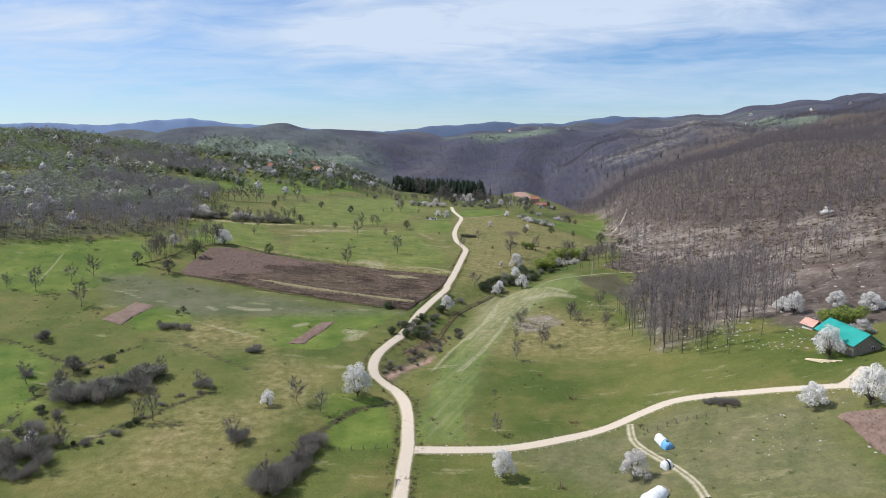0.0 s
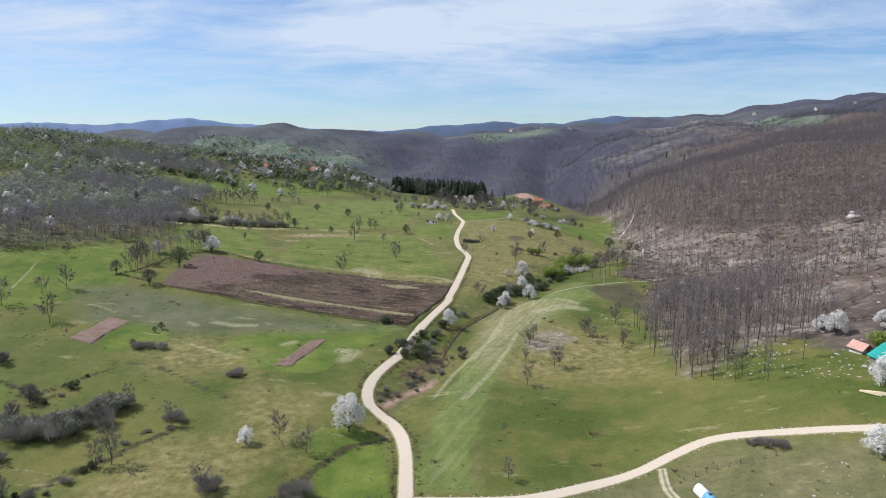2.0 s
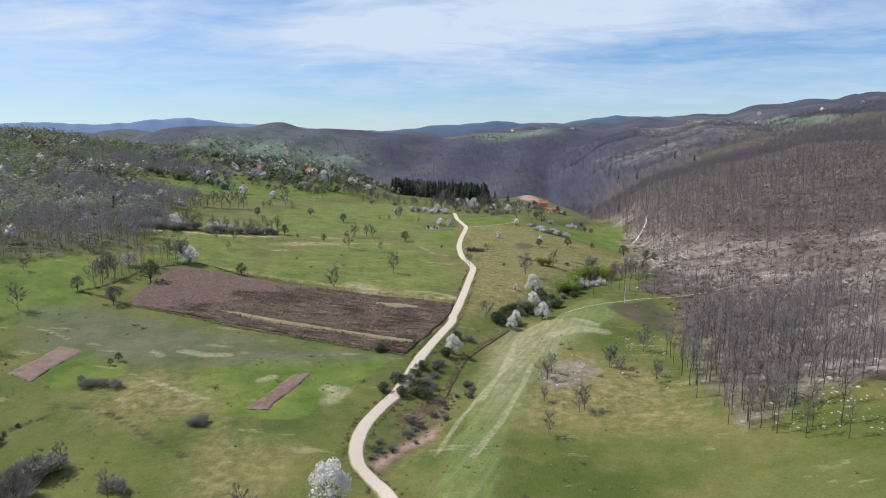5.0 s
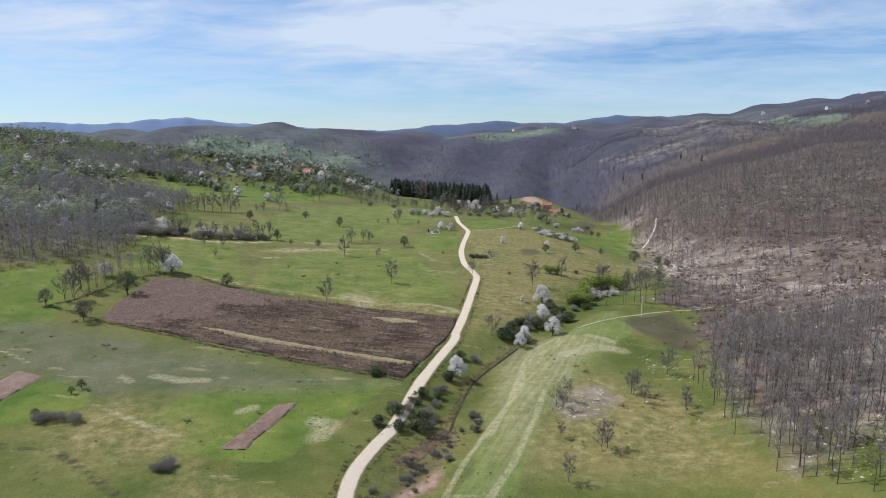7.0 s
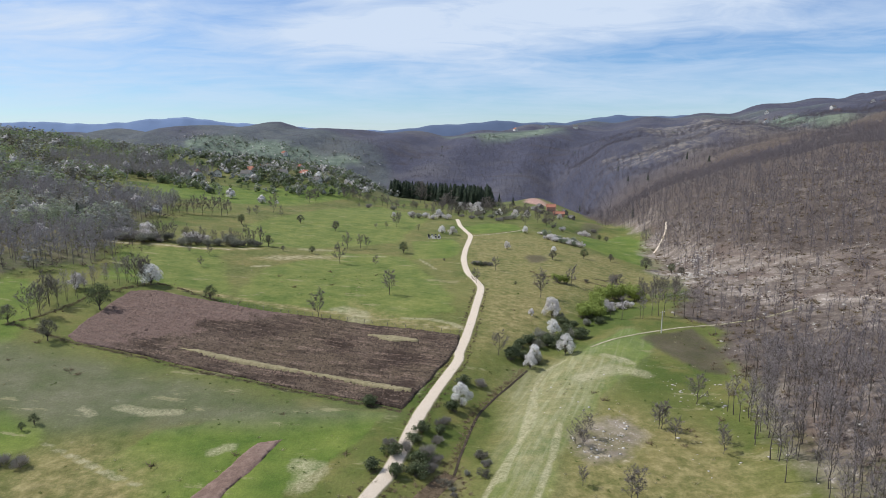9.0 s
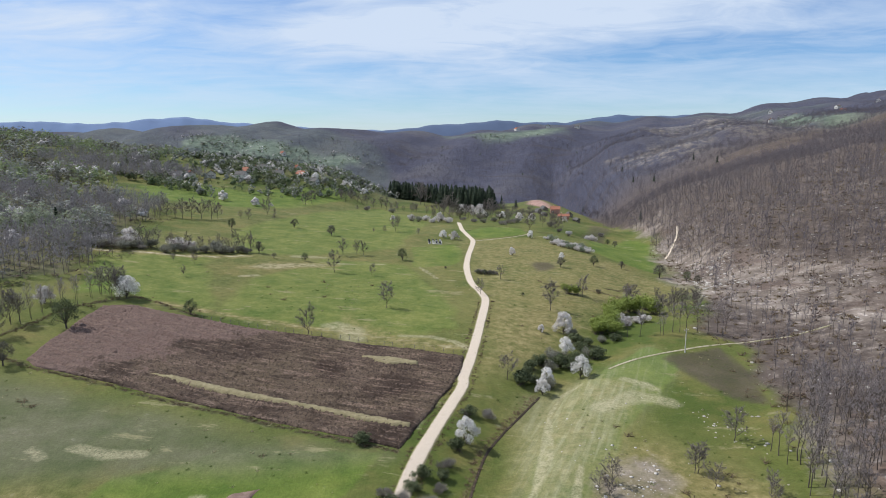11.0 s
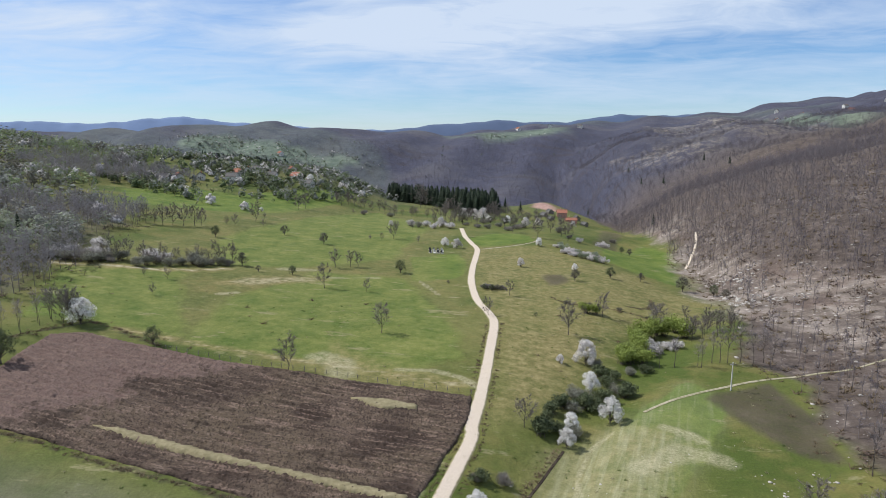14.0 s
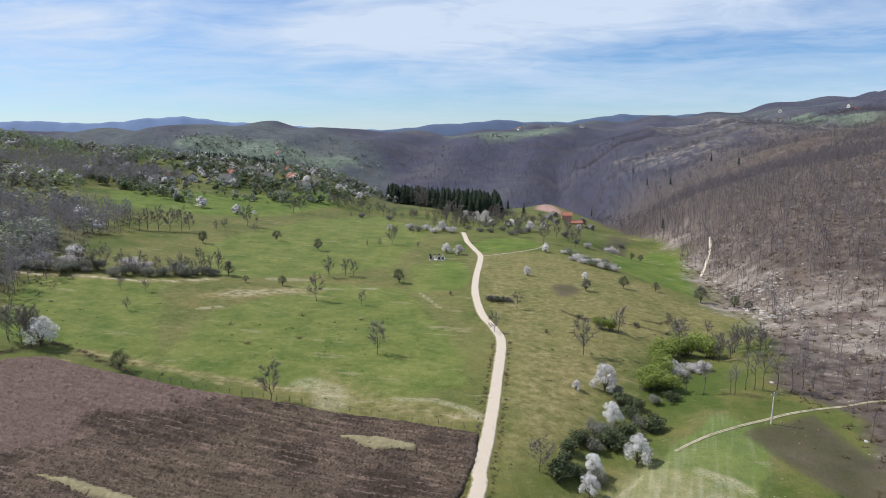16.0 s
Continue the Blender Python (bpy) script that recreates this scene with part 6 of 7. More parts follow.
PUFFS_FAR = [budding_tree(245 + i, 6, 2, 2, 40, 0.13, twig_w=0.014) for i in range(5)]
for name, lo, hi, mat, text in (("budding_wood", 0.1, 9, BUDS, "wood of rounded trees coming into pale green leaf"),
                                ("grey_wood", -0.75, 0.1, BUDS_GREY, "wood of rounded trees with grey-green buds"),
                                ("dusky_wood", -9, -0.75, BUDS_DULL, "wood of dull grey-brown budding trees")):
    for group, puffs in ((~far_w, PUFFS_NEAR), (far_w, PUFFS_FAR)):
        some = leaf_w[(kind_w > lo) & (kind_w <= hi) & group]
        if puffs is PUFFS_FAR:
            mat = {"budding_wood": BUDS_FRESH, "grey_wood": BUDS_GREY, "dusky_wood": BUDS_DARK}[name]
        scatter(name, puffs, some, sizes_of(len(some), 5, 5.5, 10.5), sizes_of(len(some), 6, 7.5, 13), text, "woodland", [BARK_DARK, mat])

ORCHARD_PUFFS = [budding_tree(250 + i, 7, 2, 2, 60, 0.13, bole=0.08, twig_w=0.012) for i in range(3)] + [puff_tree(253 + i, 5, 30, 0.14, 0.15, 0.28, 0.02, False) for i in range(2)]


def orchard_land(x, y):
    """The hedged orchards and gardens round the village beyond the meadow."""
    crest_y = np.interp(x, [-330, -235, -150, -120, -80, -62, -30], [600, 585, 528, 545, 590, 640, 700])
    band = step(0, 14, y - crest_y) * (1 - step(860, 960, y)) * step(18, 40, -x)
    return band * (0.25 + 0.5 * patchy(x, y, 14, 5.0)) * (1 - 0.8 * step(-0.2, 0.9, soft_wobble(x, y, 37, 1.9))) * (-x < west_edge(y) + 14) * in_view(x, y)


orch = spread_points(15000, 9, -330, -15, 520, 950, orchard_land, 4.6)
dark_first = orch[np.argsort(soft_wobble(orch[:, 0], orch[:, 1], 23, 0.2) + np.random.default_rng(2).normal(0, 0.9, len(orch)))]
cuts = [int(len(orch) * k) for k in (0, 0.26, 0.60, 0.88, 1.0)]
for k, (name, mat, text) in enumerate((("orchard_wood", LEAVES, "green hedges and orchards round the village"), ("orchard_buds", BUDS_FRESH, "fresh green orchard trees"), ("orchard_grey", BUDS_GREY, "grey budding trees among the gardens"), ("orchard_blossom", PETALS_DULL, "blossoming orchard trees"))):
    some = dark_first[cuts[k]:cuts[k + 1]] if k < 2 else orch[np.random.default_rng(k).permutation(len(orch))[:cuts[k + 1] - cuts[k]]]
    scatter(name, ORCHARD_PUFFS, some, sizes_of(len(some), 5, 2.5, 7.5), sizes_of(len(some), 5, 3.5, 9.5), text, "orchard", [BARK_DARK, mat])

# blossoming trees among the woods
dots = np.concatenate([spread_points(420, 11, -420, -125, 250, 760, lambda x, y: 0.4 * west_wood(x, y), 12.0), spread_points(260, 12, 110, 260, 270, 520, lambda x, y: 0.03 * east_wood(x, y) * (y < 420), 10.0),
                       np.array([(-263, 451), (-257, 472), (-250, 462), (-276, 571), (-258, 579), (-238, 565), (-231, 572), (-253, 394), (-211, 362), (-188, 326), (-256, 544), (-234, 553), (-137, 534), (-112, 520)])])
scatter("wild_cherries", [puff_tree(260 + i, 7, 63, 0.1, 0.22, 0.3) for i in range(3)], dots, sizes_of(len(dots), 5, 5, 8.5), sizes_of(len(dots), 6, 6, 9), "wild cherries in white blossom among the woods", "woodland", [BARK_DARK, PETALS_DULL])


# far hills: crowns too many to count
FAR_PUFFS = [budding_tree(290 + i, 4, 1, 2, 16, 0.24, 0.42, 0.05, 0.03) for i in range(5)]


def far_trees(name, count, seed, x0, x1, y0, y1, chance, mat, size, text, kinds=FAR_PUFFS):
    p = spread_points(count, seed, x0, x1, y0, y1, lambda x, y: chance(x, y) * in_view(x, y))
    scatter(name, kinds, p, sizes_of(len(p), seed, 0.55 * size, size), sizes_of(len(p), seed + 1, 0.8 * size, 1.6 * size), text, "woodland", [BARK_DARK, mat])


far_trees("far_hill_green", 9000, 22, -900, 700, 1250, 1650, lambda x, y: 0.8 * far_spots(x, y) * patchy(x, y, 40, 0.5), BUDS_GREY, 6.5, "scattered trees on the far pastures")
far_trees("far_hill_dark", 5000, 25, -900, 700, 1250, 1650, lambda x, y: 0.7 * far_spots(x, y) * patchy(x, y, 28, 2.5) + 0.008, LEAVES, 6.5, "dark hedges and copses on the far pastures")
far_trees("far_hill_blossom", 2600, 26, -900, 700, 1250, 1650, lambda x, y: 0.3 * far_spots(x, y), PETALS_DULL, 6, "blossoming trees on the far pastures")
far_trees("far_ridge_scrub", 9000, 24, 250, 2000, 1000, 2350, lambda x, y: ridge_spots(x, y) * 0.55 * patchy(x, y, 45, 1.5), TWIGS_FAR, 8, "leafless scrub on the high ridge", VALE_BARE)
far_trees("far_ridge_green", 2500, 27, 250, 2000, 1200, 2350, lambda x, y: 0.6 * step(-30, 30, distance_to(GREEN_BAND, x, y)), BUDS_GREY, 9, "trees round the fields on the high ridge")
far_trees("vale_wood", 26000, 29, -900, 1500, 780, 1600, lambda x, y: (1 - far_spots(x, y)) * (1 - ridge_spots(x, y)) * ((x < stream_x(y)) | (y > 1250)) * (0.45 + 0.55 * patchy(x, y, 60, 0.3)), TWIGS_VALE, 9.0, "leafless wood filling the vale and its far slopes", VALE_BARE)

far_cones = []
for k in range(3):
    w, c, rng = Wood(), Wood(), np.random.default_rng(400 + k)
    w.tube((0, 0, -0.04), (0, 0, 0.9), 0.02, 0.006, 3)
    for i in range(6):
        h = 0.12 + 0.13 * i
        c.tube((0, 0, h), (rng.normal(0, 0.01), 0, h + 0.26), 0.25 * (1.08 - h) * rng.uniform(0.9, 1.1), 0.01, 5)
    far_cones.append((w, c))
fringe = np.stack([np.linspace(-470, -215, 260), np.interp(np.linspace(-470, -215, 260), [-470, -415, -350, -284, -215], [1490, 1469, 1417, 1423, 1415])], 1) + np.random.default_rng(36).normal(0, 9, (260, 2)) * (0.6, 1)
scatter("far_spruces", [[(np.array(m.v), np.array(m.f)) for m in pair] for pair in far_cones], fringe, sizes_of(260, 1, 6, 11), sizes_of(260, 2, 9, 15), "dark spruces along the foot of the far pasture", "woodland", [BARK_DARK, NEEDLES])
vale_cones = np.concatenate([spread_points(300, 37, 60, 330, 560, 1000, lambda x, y: 0.15 * step(6, 20, x - WOOD_EDGE(y)) * patchy(x, y, 30, 0.2)), spread_points(120, 38, 20, 78, 690, 900, lambda x, y: 0.4 + 0 * x)])
scatter("vale_spruces", [[(np.array(m.v), np.array(m.f)) for m in pair] for pair in far_cones], vale_cones, sizes_of(len(vale_cones), 1, 5, 10), sizes_of(len(vale_cones), 2, 6, 9), "dark spruces scattered in the vale", "woodland", [BARK_DARK, NEEDLES])

# grey trees closing the meadow
closing = spread_points(300, 33, -70, 112, 545, 660, lambda x, y: 0.55 * step(0, 8, y - (590 - 0.25 * (x + 30))) * (1 - step(12, 30, y - (605 - 0.25 * (x + 30)))) * (np.abs(x - 22) > 7), 4.0)
for x, y in closing[:46]:
    h = float(plant_rng.uniform(4.5, 9.5))
    plant("bare_tree", BARE_KINDS + WHITE_KINDS[3:] if x > 30 else BARE_KINDS, float(x), float(y), h, h * 1.1, "grey budding tree at the end of the meadow", "tree", "trees at the meadow's end")

# conifer plantation
pine = spread_points(1700, 31, -40, 60, 650, 800, lambda x, y: step(-6, 2, y - (720 - 0.9 * (x + 15) - 26 * step(0, 40, x))) * (1 - step(0, 6, y - (790 - 0.8 * (x + 15)))), 3.7)
for x, y in pine[:300]:
    h = float(plant_rng.uniform(13, 20))
    plant("spruce", CONIFERS, float(x) + 6, float(y), h, h * 1.1, "dark green spruce of a dense plantation", "tree", "spruces of the plantation")
for x, y, h in ((-158, 372, 11), (-196, 392, 10), (84, 664, 9)):
    plant("spruce", CONIFERS, x, y, h, h, "lone dark green spruce among leafless trees", "tree", "lone spruces")


# ---- weeds, tussocks and field edges ----
def tuft(seed, blades=16, lean=0.5):
    rng = np.random.default_rng(seed)
    c = Wood()
    for _ in range(blades):
        b = np.array([rng.normal(0, 0.16), rng.normal(0, 0.16), -0.05])
        c.sliver(b, b + np.array([rng.normal(0, lean), rng.normal(0, lean), rng.uniform(0.5, 1.0)]), 0.05, rng)
    return [(np.array(c.v), np.array(c.f))]


TUFTS = [tuft(300 + i) for i in range(5)]


def along_lines(lines, gap, spread, seed):
    rng = np.random.default_rng(seed)
    p = np.concatenate([curve_points(line, gap) for line in lines])
    return p + rng.normal(0, spread, p.shape)


def tussocks(name, p, lo, hi, mat, text, seed):
    rng = np.random.default_rng(seed)
    s = rng.uniform(lo, hi, len(p))
    scatter(name, TUFTS, p, s * 0.8, s * 1.5, text, "weeds", [mat])


edges = [FIELD_EDGE, ROW_BASE, TERRACE, RING, BANK_A, BANK_B, BANK_C, BANK_D, BANK_E]
tussocks("edge_weeds", np.concatenate([along_lines(edges[:4], 0.5, 0.4, 1), along_lines(edges[1:2] + edges[4:], 1.0, 0.8, 2)]), 0.3, 0.8, DEAD_WEED, "dead brown weeds along the field edges", 3)
tussocks("ditch_weeds", np.concatenate([along_lines([[(x - 0.9, y + 0.5) for x, y in DITCH]] * 2, 0.6, 0.5, 4), along_lines([MUD] * 6, 0.5, 3.0, 5)]), 0.3, 0.7, DEAD_WEED, "dead reeds and weeds along the ditch", 6)
verge = along_lines([MAIN_ROAD[3:26]] * 2, 0.7, 0.35, 7)
d = np.random.default_rng(8).choice([-1, 1], len(verge)) * 2.2
verge[:, 0] += d
tussocks("verge_weeds", verge, 0.25, 0.7, DEAD_WEED, "dead weeds along the lane's verges", 9)


def meadow(x, y):
    ok = (x < WOOD_EDGE(y)) & (-x < west_edge(y)) & (distance_to(BIG_FIELD, x, y) < -1.5) & in_view(x, y)
    return ok * patchy(x, y, 13, 4.0)


tussocks("pale_tussocks", spread_points(3000, 61, -150, 110, 85, 330, lambda x, y: meadow(x, y) * 0.5), 0.25, 0.6, PALE_WEED, "bleached grass tussocks in the meadows", 10)
tussocks("green_tussocks", spread_points(3500, 62, -150, 110, 85, 330, lambda x, y: meadow(x, y) * 0.5), 0.25, 0.6, GREEN_WEED, "green grass tussocks in the meadows", 11)
low = spread_points(500, 63, -130, 100, 90, 330, lambda x, y: meadow(x, y) * 0.3)
tussocks("low_scrub", low, 0.6, 1.5, DEAD_WEED, "low leafless scrub in the meadows", 12)
scrub = spread_points(5200, 64, 62, 300, 200, 480, lambda x, y: (x > WOOD_EDGE(y)) * 0.7 * in_view(x, y))
tussocks("slope_scrub", scrub, 0.5, 1.7, DEAD_WEED, "brown scrub on the stony slope", 13)
# the ditch is a dark strip on the surface, its depth only painted
ribbon("ditch", DITCH, 0.5, DITCH_EARTH, "narrow dark drainage ditch", 0.07)
ribbon("ditch", MUD, 3.0, MUD_DARK, "patch of dark wet mud in the gully", 0.07)

# ---- farmstead with the green roof ----
ROOF_GREEN = plain_material("turquoise_sheet_roof", (0.02, 0.27, 0.24), (0.035, 0.34, 0.30), 2.0, 0.45, 0.01)
ROOF_RED = plain_material("red_clay_tiles", (0.28, 0.11, 0.075), (0.40, 0.19, 0.13), 0.5, 0.85, 0.05)
ROOF_PINK = plain_material("faded_pink_tiles", (0.54, 0.30, 0.245), (0.65, 0.40, 0.34), 0.5, 0.85, 0.05)
ROOF_DARK = plain_material("weathered_grey_roof", (0.10, 0.095, 0.09), (0.17, 0.16, 0.15), 0.6, 0.85, 0.05)
PLANKS = plain_material("weathered_planks", (0.16, 0.14, 0.12), (0.28, 0.25, 0.22), 0.25, 0.9, 0.03, (1, 6))
RENDER = plain_material("dirty_white_render", (0.52, 0.50, 0.46), (0.66, 0.64, 0.60), 0.8, 0.9, 0.02)
BRICK = plain_material("orange_hollow_brick", (0.45, 0.19, 0.11), (0.55, 0.27, 0.17), 0.4, 0.9, 0.03)
PINK_WALL = plain_material("pink_wall_render", (0.40, 0.21, 0.175), (0.50, 0.29, 0.25), 0.6, 0.9, 0.02)
GLASS = plain_material("dark_window_glass", (0.02, 0.025, 0.03), (0.04, 0.045, 0.05), 1.0, 0.15, 0.0)
WHITE_WOOD = plain_material("white_painted_wood", (0.62, 0.61, 0.58), (0.74, 0.73, 0.70), 0.5, 0.6, 0.01)
PALE_WOOD = plain_material("fresh_cut_timber", (0.50, 0.42, 0.28), (0.66, 0.57, 0.41), 0.3, 0.8, 0.02)
FILM = plain_material("white_plastic_wrap", (0.58, 0.59, 0.60), (0.74, 0.75, 0.76), 0.4, 0.4, 0.03)
TARP = plain_material("blue_tarpaulin", (0.10, 0.28, 0.52), (0.20, 0.42, 0.66), 0.4, 0.5, 0.03)
STONE = plain_material("pale_field_stone", (0.34, 0.31, 0.275), (0.50, 0.47, 0.43), 0.3, 0.9, 0.05)
GRANITE = plain_material("dark_polished_granite", (0.03, 0.03, 0.033), (0.07, 0.07, 0.075), 0.2, 0.3, 0.005)
CONCRETE = plain_material("pale_concrete", (0.46, 0.44, 0.41), (0.58, 0.56, 0.52), 0.4, 0.9, 0.01)


def gable(name, w, d, h, mat):
    """The upper triangle of an end wall, with thickness d."""
    bm = bmesh.new()
    vs = [bm.verts.new((sx * w / 2, y, 0)) for y in (0, d) for sx in (-1, 1)]
    tops = [bm.verts.new((0, y, h)) for y in (0, d)]
    bm.faces.new((vs[0], vs[1], tops[0]))
    bm.faces.new((vs[2], tops[1], vs[3]))
    for a, b, c, e in ((vs[0], vs[2], vs[3], vs[1]), (vs[1], vs[3], tops[1], tops[0]), (vs[0], tops[0], tops[1], vs[2])):
        bm.faces.new((a, b, c, e))
    return solid(name, bm, mat)


def roof_side(name, w, length, rise, over, side, mat, ribs):
    """One pitch of a roof with sheet ribs or tile courses standing proud."""
    run = w / 2 + over
    drop = rise * run / (w / 2)
    bm = bmesh.new()
    slope = math.hypot(run, drop)
    ang = math.atan2(drop, run)
    m = Matrix.Rotation(side * ang, 4, "Y") @ Matrix.Diagonal((side, 1, 1, 1))
    box_into(bm, 0, slope, -length / 2 - over, length / 2 + over, 0, 0.08, m)
    n = int((length + 2 * over) / ribs)
    for i in range(n + 1):
        y = -length / 2 - over + 0.05 + i * (length + 2 * over - 0.1) / n
        box_into(bm, 0.02, slope - 0.02, y - 0.03, y + 0.03, 0.08, 0.125, m)
    return solid(name, bm, mat)


def house(name, x, y, w, length, wall_h, rise, turn, mats, label, windows=(), door=None, chimney=True, base=None, over=0.45, group="farm buildings"):
    wall, roof, end = mats
    ob = root(name, x, y, label, "house", group, turn)
    if base is not None:
        ob.location.z = base
    t = 0.25
    deep = -2.6
    part("wall", box("wall", -w / 2, -w / 2 + t, -length / 2, length / 2, deep, wall_h, wall), ob)
    part("wall", box("wall", w / 2 - t, w / 2, -length / 2, length / 2, deep, wall_h, wall), ob)
    for s in (-1, 1):
        part("wall", box("wall", -w / 2 + t, w / 2 - t, s * (length / 2 - t / 2) - t / 2, s * (length / 2 - t / 2) + t / 2, deep, wall_h, wall), ob)
        part("gable", gable("gable", w, t, rise, end), ob, m=Matrix.Translation((0, s * (length / 2 - t / 2) - t / 2, wall_h)))
        r = part("roof", roof_side("roof", w, length, rise, over, s, roof, 0.6), ob, m=Matrix.Translation((0, 0, wall_h + rise + 0.02)))
        del r
    part("ridge", box("ridge", -0.14, 0.14, -length / 2 - over, length / 2 + over, wall_h + rise + 0.02, wall_h + rise + 0.18, roof, 0.05), ob)
    if chimney:
        c = part("chimney", box("chimney", -0.3, 0.3, -0.3, 0.3, 0, 1.5, BRICK, 0.03), ob, m=Matrix.Translation((w * 0.12, length * 0.15, wall_h + rise * 0.7)))
        part("chimney_cap", box("chimney_cap", -0.38, 0.38, -0.38, 0.38, 1.5, 1.62, CONCRETE, 0.02), c)
    for side, along, low, ww, hh in windows:
        if side in "EW":
            s = 1 if side == "E" else -1
            m = Matrix.Translation((s * (w / 2 + 0.004), along, low)) @ Matrix.Rotation(s * math.pi / 2, 4, "Z")
        else:
            s = 1 if side == "N" else -1
            m = Matrix.Translation((along, s * (length / 2 + 0.004), low)) @ Matrix.Rotation(math.pi if s > 0 else 0, 4, "Z")
        f = part("window", box("window", -ww / 2, ww / 2, -0.05, 0.1, 0, hh, WHITE_WOOD, 0.02), ob, m=m)
        for k in (-1, 1):
            part("pane", box("pane", k * ww / 4 - ww / 4 + 0.06, k * ww / 4 + ww / 4 - 0.05, -0.07, -0.05, 0.07, hh - 0.07, GLASS), f)
    if door:
        along, ww, hh = door
        d = part("door", box("door", along - ww / 2, along + ww / 2, -length / 2 - 0.07, -length / 2 + 0.02, 0, hh, PLANKS, 0.015), ob)
        part("door_handle", box("door_handle", along + ww / 2 - 0.16, along + ww / 2 - 0.1, -length / 2 - 0.12, -length / 2 - 0.07, 1.0, 1.14, GRANITE), d)
    return ob


house("barn", 93.8, 131.0, 6.2, 12.0, 2.6, 2.2, 0.04, (PLANKS, ROOF_GREEN, PLANKS), "long plank barn under a turquoise sheet-metal roof", (("S", 1.2, 1.2, 0.9, 1.0), ("W", -3.0, 1.2, 1.0, 0.9), ("W", 1.5, 1.2, 1.0, 0.9)), (-1.4, 1.6, 2.1), False, 13.6)
house("cottage", 95.6, 146.8, 2.6, 3.2, 1.6, 1.0, 0.25, (RENDER, ROOF_PINK, PLANKS), "small whitewashed outbuilding with a faded pink tile roof", (("W", 0.5, 0.9, 0.9, 0.9),), (0.3, 0.9, 1.55), False, 12.6)

# felled poles beside the barn
for i in range(4):
    bm = bmesh.new()
    bmesh.ops.create_cone(bm, cap_ends=True, segments=8, radius1=0.16, radius2=0.09, depth=7.5 - i)
    ob = new("timber_pole", solid("timber_pole", bm, PALE_WOOD))
    x, y, a = 86.2 - 0.55 * i, 127.0 + 0.25 * i, -0.55 + 0.08 * i
    slope = float(ground_z(x + 2 * math.sin(a), y + 2 * math.cos(a)) - ground_z(x - 2 * math.sin(a), y - 2 * math.cos(a))) / 4
    ob.matrix_basis = Matrix.Translation((x, y, float(ground_z(x, y)) + 0.16)) @ Matrix.Rotation(-a, 4, "Z") @ Matrix.Rotation(-math.pi / 2 + math.atan(slope), 4, "X")
    tagged(ob, "pale debarked pole lying in the grass", "timber", "poles lying by the barn")


# wrapped hay stack and bales by the lane
def hump(name, length, width, high, mat, rng, taper=0.0):
    """A rounded covered stack with a slumped, creased skin."""
    n, k = 14, 13
    v = []
    for i in range(n + 1):
        s = i / n
        e = min(1, 2.2 * math.sin(math.pi * min(max(s, 0.02), 0.98)) ** 0.5)
        for j in range(k):
            w = math.pi * j / (k - 1)
            r = 1 + rng.normal(0, 0.025)
            v.append(((s - 0.5) * length, math.cos(w) * width / 2 * r * (0.75 + 0.25 * e) * (1 - taper * s), math.sin(w) ** 0.8 * high * e * r))
    f = [(i * k + j, i * k + j + 1, (i + 1) * k + j + 1, (i + 1) * k + j) for i in range(n) for j in range(k - 1)]
    me = bpy.data.meshes.new(name)
    me.from_pydata(v, [], f + [tuple(range(k))[::-1], tuple(n * k + j for j in range(k))])
    me.materials.append(mat)
    me.update()
    return smooth(me)


rng = np.random.default_rng(40)
stack = root("hay_stack", 44.7, 108.2, "long hay stack under white film and a blue tarpaulin", "hay stack", "", math.radians(96), sink=0.1)
part("cover", hump("cover", 4.6, 1.7, 1.4, FILM, rng), stack, "white plastic film")
part("tarpaulin", hump("tarpaulin", 1.9, 1.84, 1.5, TARP, rng), stack, "blue tarpaulin", Matrix.Translation((-1.45, 0, 0)))
part("tyre", box("tyre", -1.7, -1.2, -0.3, 0.3, 1.42, 1.6, GRANITE, 0.08), stack)
bale = root("wrapped_bale", 41.9, 99.5, "round bale wrapped in white film on the grass", "bale", "", 0.4, sink=0.05)
part("film", hump("film", 1.6, 1.7, 1.4, FILM, rng), bale)
part("net_band", hump("net_band", 0.4, 1.75, 1.45, GRANITE, rng), bale, "dark net band")
heap = root("covered_heap", 36.6, 90.4, "large heap under white plastic sheeting", "heap", "", 0.7, sink=0.1)
part("sheet", hump("sheet", 4.6, 3.2, 1.7, FILM, rng, 0.2), heap)
part("straw", hump("straw", 2.2, 3.0, 1.0, PALE_GRASS, rng), heap, "loose straw", Matrix.Translation((2.6, 0, 0)))

